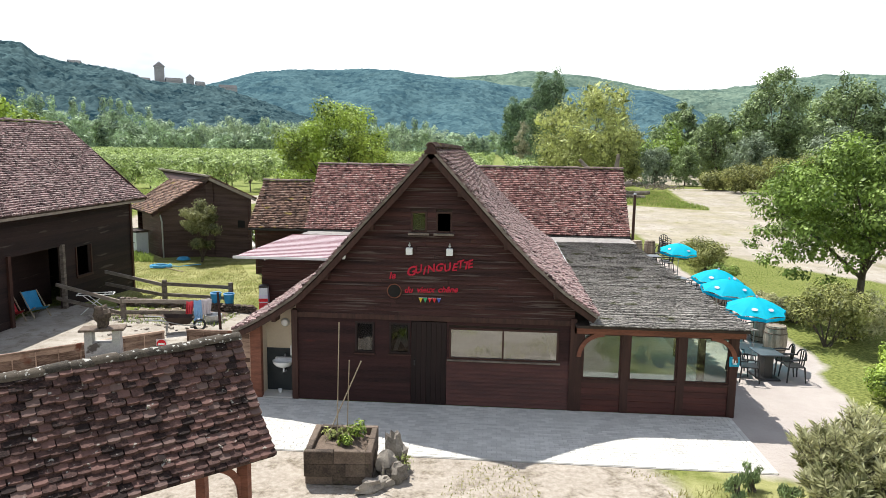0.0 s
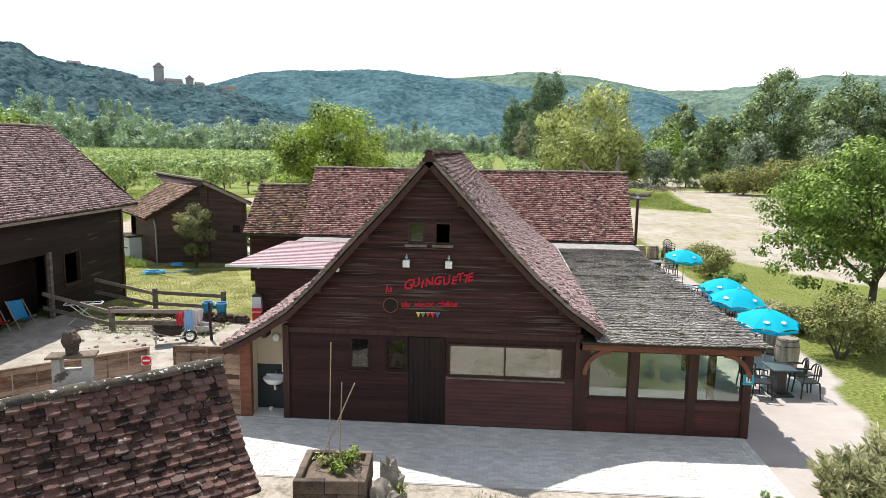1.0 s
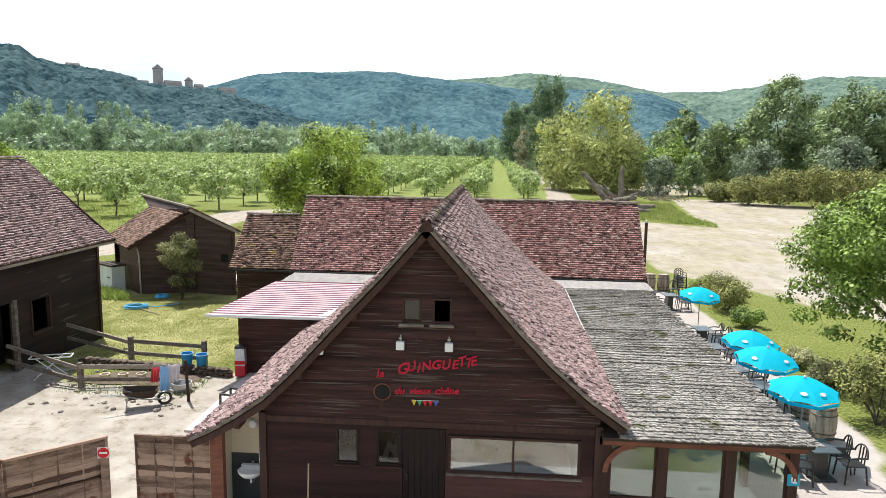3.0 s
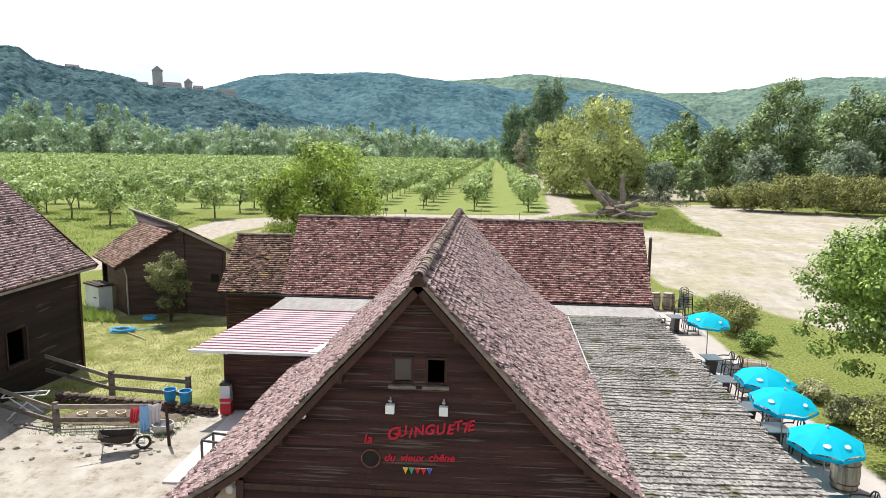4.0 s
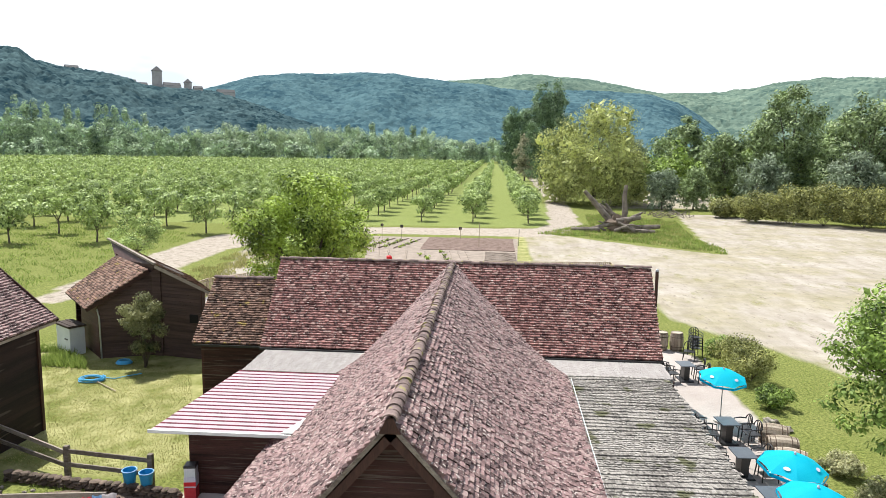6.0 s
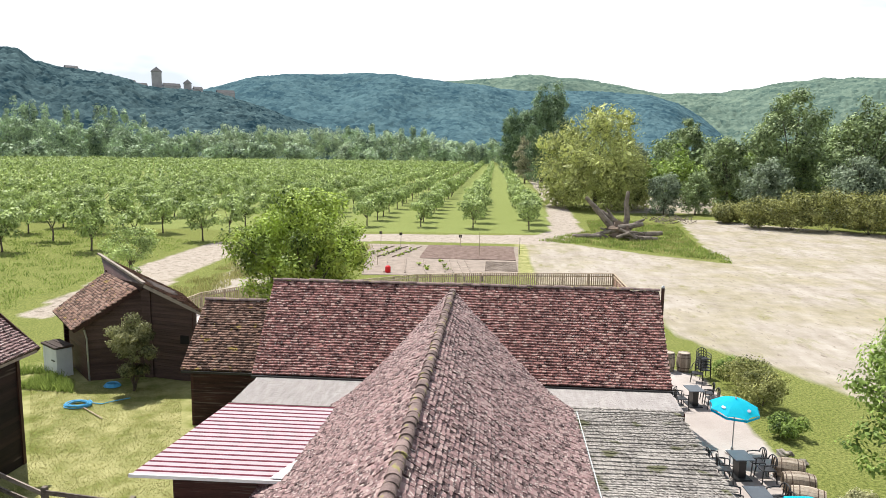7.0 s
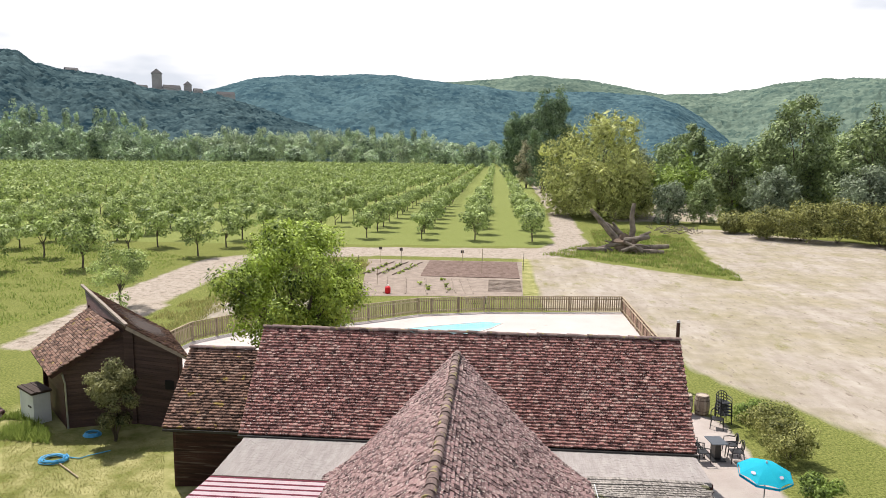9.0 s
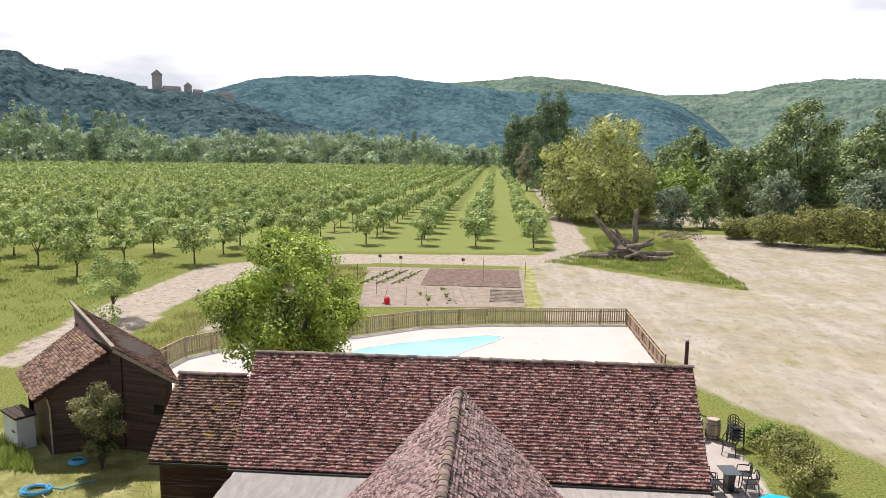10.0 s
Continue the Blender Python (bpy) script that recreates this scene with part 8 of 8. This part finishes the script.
lo = [(-0.30, -0.20, 0.30), (0.30, -0.14, 0.28), (0.30, 0.14, 0.28), (-0.30, 0.20, 0.30)]
hi = [(-0.48, -0.30, 0.58), (0.46, -0.24, 0.50), (0.46, 0.24, 0.50), (-0.48, 0.30, 0.58)]
g.add(lo + hi, [(3, 2, 1, 0), (0, 1, 5, 4), (1, 2, 6, 5), (2, 3, 7, 6), (3, 0, 4, 7)])
part("tray", g, M_DECK, barrow)
part("wheel", Geo().tube([(0.62 + 0.17 * math.cos(2 * math.pi * i / 20), 0, 0.19 + 0.17 * math.sin(2 * math.pi * i / 20)) for i in range(20)], 0.04, 7, True), M_BLACK, barrow)
part("hub", Geo().tube([(0.62, -0.08, 0.19), (0.62, 0.08, 0.19)], 0.03, 8), M_STEEL, barrow)
for s in (-1, 1):
    part("handle", Geo().tube([(0.62, s * 0.07, 0.19), (0.1, s * 0.20, 0.27), (-0.6, s * 0.27, 0.50), (-1.05, s * 0.28, 0.56)], 0.018, 6), M_STEEL, barrow)
    part("leg", Geo().tube([(-0.35, s * 0.24, 0.42), (-0.42, s * 0.25, 0.0)], 0.016, 6), M_STEEL, barrow)


def towel(name, label, x, y, z, w, drop, mat, rz):
    t = thing(name, label, "towel", at=(x, y, z), rz=rz)
    vs, fs = [], []
    nu, nv = 9, 10
    for i in range(nu + 1):
        for j in range(nv + 1):
            u, v = i / nu - 0.5, j / nv
            vs.append((u * w * (1 - 0.25 * v), -0.10 - 0.22 * v + 0.04 * math.sin(u * 17) * v, -drop * v ** 1.3 + 0.02 * math.sin(u * 9)))
    k = nv + 1
    fs = [(i * k + j, (i + 1) * k + j, (i + 1) * k + j + 1, i * k + j + 1) for i in range(nu) for j in range(nv)]
    fs2 = [tuple(reversed([q + len(vs) for q in f])) for f in fs]
    vs2 = [(a, b + 0.012, c) for a, b, c in vs]
    part("cloth", Geo().add(vs + vs2, fs + fs2), mat, t, smooth=True)


towel("blue_towel", "light blue towel hung over the rail", -9.34, 7.15, 0.72, 0.34, 1.0, M_CLOTH_B, 8)
towel("red_towel", "red towel hung over the rail", -9.62, 7.1, 0.68, 0.26, 0.40, M_CLOTH_R, 8)
towel("pale_towel", "pale pink towel hung over the rail", -9.08, 7.16, 0.78, 0.36, 0.5, M_CLOTH_P, 20)
pallet = thing("wooden_pallet", "weathered wooden pallet leaning against the link wall", "pallet", at=(-8.05, 14.3, -0.12), rz=-75)
tip_over = pose(0, 0, 0, -24, 0, 0)
for k in range(6):
    part("slat", Geo().box((-0.6 + 0.21 * k, -0.02, 0), (-0.46 + 0.21 * k, 0.0, 1.0), tip_over), M_GREYWOOD, pallet)
for zz in (0.04, 0.46, 0.88):
    part("bearer", Geo().box((-0.6, 0.002, zz), (0.59, 0.09, zz + 0.09), tip_over), M_GREYWOOD, pallet)
stake = thing("leaning_stake", "dark wooden stake standing in the sand", "stake", at=(-8.15, 6.05, 0))
part("shaft", Geo().tube([(0, 0, -0.1), (-0.08, 0.05, 1.25)], [0.05, 0.04], 7), M_POST, stake)
for i in range(4):
    pot = thing("clay_pot", "pale clay pot in a row on the wall", "pot", at=(-11.6 + 0.55 * i, 7.55 + 0.1 * i, 0.0), group="clay pots")
    part("body", Geo().lathe([(0.10, 0), (0.15, 0.16), (0.16, 0.22), (0.13, 0.22), (0.08, 0.04)], 14), M_CREAM, pot, smooth=True)
drum = thing("metal_basin", "round metal basin on the sand", "basin", at=(-8.75, 6.9, 0))
part("body", Geo().lathe([(0.22, 0), (0.30, 0.12), (0.30, 0.28), (0.27, 0.28), (0.2, 0.04)], 18), M_STEEL, drum, smooth=True)
tower_box = thing("drinks_stand", "narrow red and white drinks stand by the wall", "drinks stand", at=(-7.45, 8.42, 0.06), rz=8)
part("lower_case", Geo().box((-0.16, -0.16, 0), (0.16, 0.16, 0.36)), M_CLOTH_R, tower_box)
part("middle_case", Geo().box((-0.16, -0.16, 0.36), (0.16, 0.16, 0.66)), M_UMB_LOGO, tower_box)
part("upper_case", Geo().box((-0.15, -0.15, 0.66), (0.15, 0.15, 0.92)), M_METALBOX, tower_box)
part("band", Geo().box((-0.165, -0.168, 0.40), (0.165, -0.162, 0.52)), M_RED, tower_box)
part("lid", Geo().box((-0.16, -0.16, 0.92), (0.16, 0.16, 1.0), chamfer=0.02), M_BLACK, tower_box)
ft = thing("folding_table_frame", "white folding table frame beside the barn", "table", at=(-13.4, 7.6, 0), rz=20)
part("top_bar", Geo().beam((-0.6, -0.2, 0.71), (0.6, -0.2, 0.71), 0.03, 0.03).beam((-0.6, 0.2, 0.71), (0.6, 0.2, 0.71), 0.03, 0.03).beam((-0.6, -0.2, 0.71), (-0.6, 0.2, 0.71), 0.03, 0.03).beam((0.6, -0.2, 0.71), (0.6, 0.2, 0.71), 0.03, 0.03), M_WHITEPAINT, ft)
for s in (-0.2, 0.2):
    part("leg", Geo().beam((-0.5, s, 0), (0.3, s, 0.70), 0.025, 0.025), M_WHITEPAINT, ft)
    part("leg", Geo().beam((0.4, s, 0), (-0.4, s, 0.70), 0.025, 0.025), M_WHITEPAINT, ft)
slab = thing("concrete_slab", "pale smooth concrete slab beside the house", "slab")
part("body", Geo().box((-7.3, 3.9, -0.1), (-4.9, 8.70, 0.06), chamfer=0.01), M_POOLDECK, slab)
stand = thing("metal_stand", "low black metal stand on the slab", "stand", at=(-6.35, 4.9, 0.06), rz=-12)
part("top_bar", Geo().beam((-0.4, 0, 0.62), (0.4, 0, 0.62), 0.05, 0.05).beam((-0.4, 0.5, 0.62), (0.4, 0.5, 0.62), 0.05, 0.05).beam((-0.4, 0, 0.62), (-0.4, 0.5, 0.62), 0.05, 0.05), M_BLACK, stand)
for sx in (-0.4, 0.4):
    for sy in (0.0, 0.5):
        part("leg", Geo().box((sx - 0.025, sy - 0.025, 0), (sx + 0.025, sy + 0.025, 0.60)), M_BLACK, stand)
for i, (x, y, rz, mt) in enumerate(((-15.25, 6.9, 60, M_BUCKET), (-15.6, 6.1, 60, M_CLOTH_R))):
    dc = thing("deck_chair", "folding deck chair with coloured canvas", "deck chair", at=(x, y, 0), rz=rz, group="deck chairs")
    for s in (-0.27, 0.27):
        part("frame_bar", Geo().beam((s, -0.5, 0.02), (s, 0.45, 0.85), 0.03, 0.04), M_PALE, dc)
        part("frame_bar", Geo().beam((s * 0.9, 0.35, 0.02), (s * 0.9, -0.5, 0.42), 0.03, 0.04), M_PALE, dc)
    pts = [(-0.48, 0.40), (-0.2, 0.26), (0.05, 0.34), (0.25, 0.56), (0.43, 0.84)]
    vs = [(s, a, b) for a, b in pts for s in (-0.25, 0.25)]
    vs += [(s, a, b - 0.012) for a, b in pts for s in (-0.25, 0.25)]
    fs = [(2 * k, 2 * k + 1, 2 * k + 3, 2 * k + 2) for k in range(4)] + [(10 + 2 * k, 12 + 2 * k, 13 + 2 * k, 11 + 2 * k) for k in range(4)]
    part("canvas", Geo().add(vs, fs), mt, dc, smooth=True)


# ---- roof tiles and paving blocks ----
for slope, parent, mats, near, seed, extra in PIECES:
    lay_tiles(slope, parent, mats, near, seed, **extra)
rnd = random.Random(40)
block = Geo().box((0.003, 0.003, 0), (0.197, 0.097, 0.03), chamfer=0.004)
b_mesh = block.mesh("block", M_PAVE)
rest, count = [], 0
for r in range(28):
    for c in range(67):
        x, y = -6.6 + c * 0.2 - (r % 2) * 0.1, -2.86 + r * 0.1 + 0.005
        if x < -6.62 or x > 6.22:
            continue
        zz = -0.006 + rnd.uniform(-0.002, 0.002)
        if -2.0 < x < 4.0 and 14 <= r < 24 and count < 300:
            count += 1
            ob = new("block", b_mesh)
            ob.parent = pave
            ob.matrix_local = pose(x, y, zz)
        else:
            rest.append(np.array(pose(x, y, zz)))
for i in range(14):
    rest.append(np.array(pose(6.52, -2.86 + 0.2 * i, -0.004, 0, 0, 90)))
    rest.append(np.array(pose(6.42, -2.86 + 0.2 * i, -0.005, 0, 0, 90)))
part("paving_blocks", mesh_copies("paving_blocks", block, rest, M_PAVE_J), None, pave, "grey paving blocks", kind="stuff")
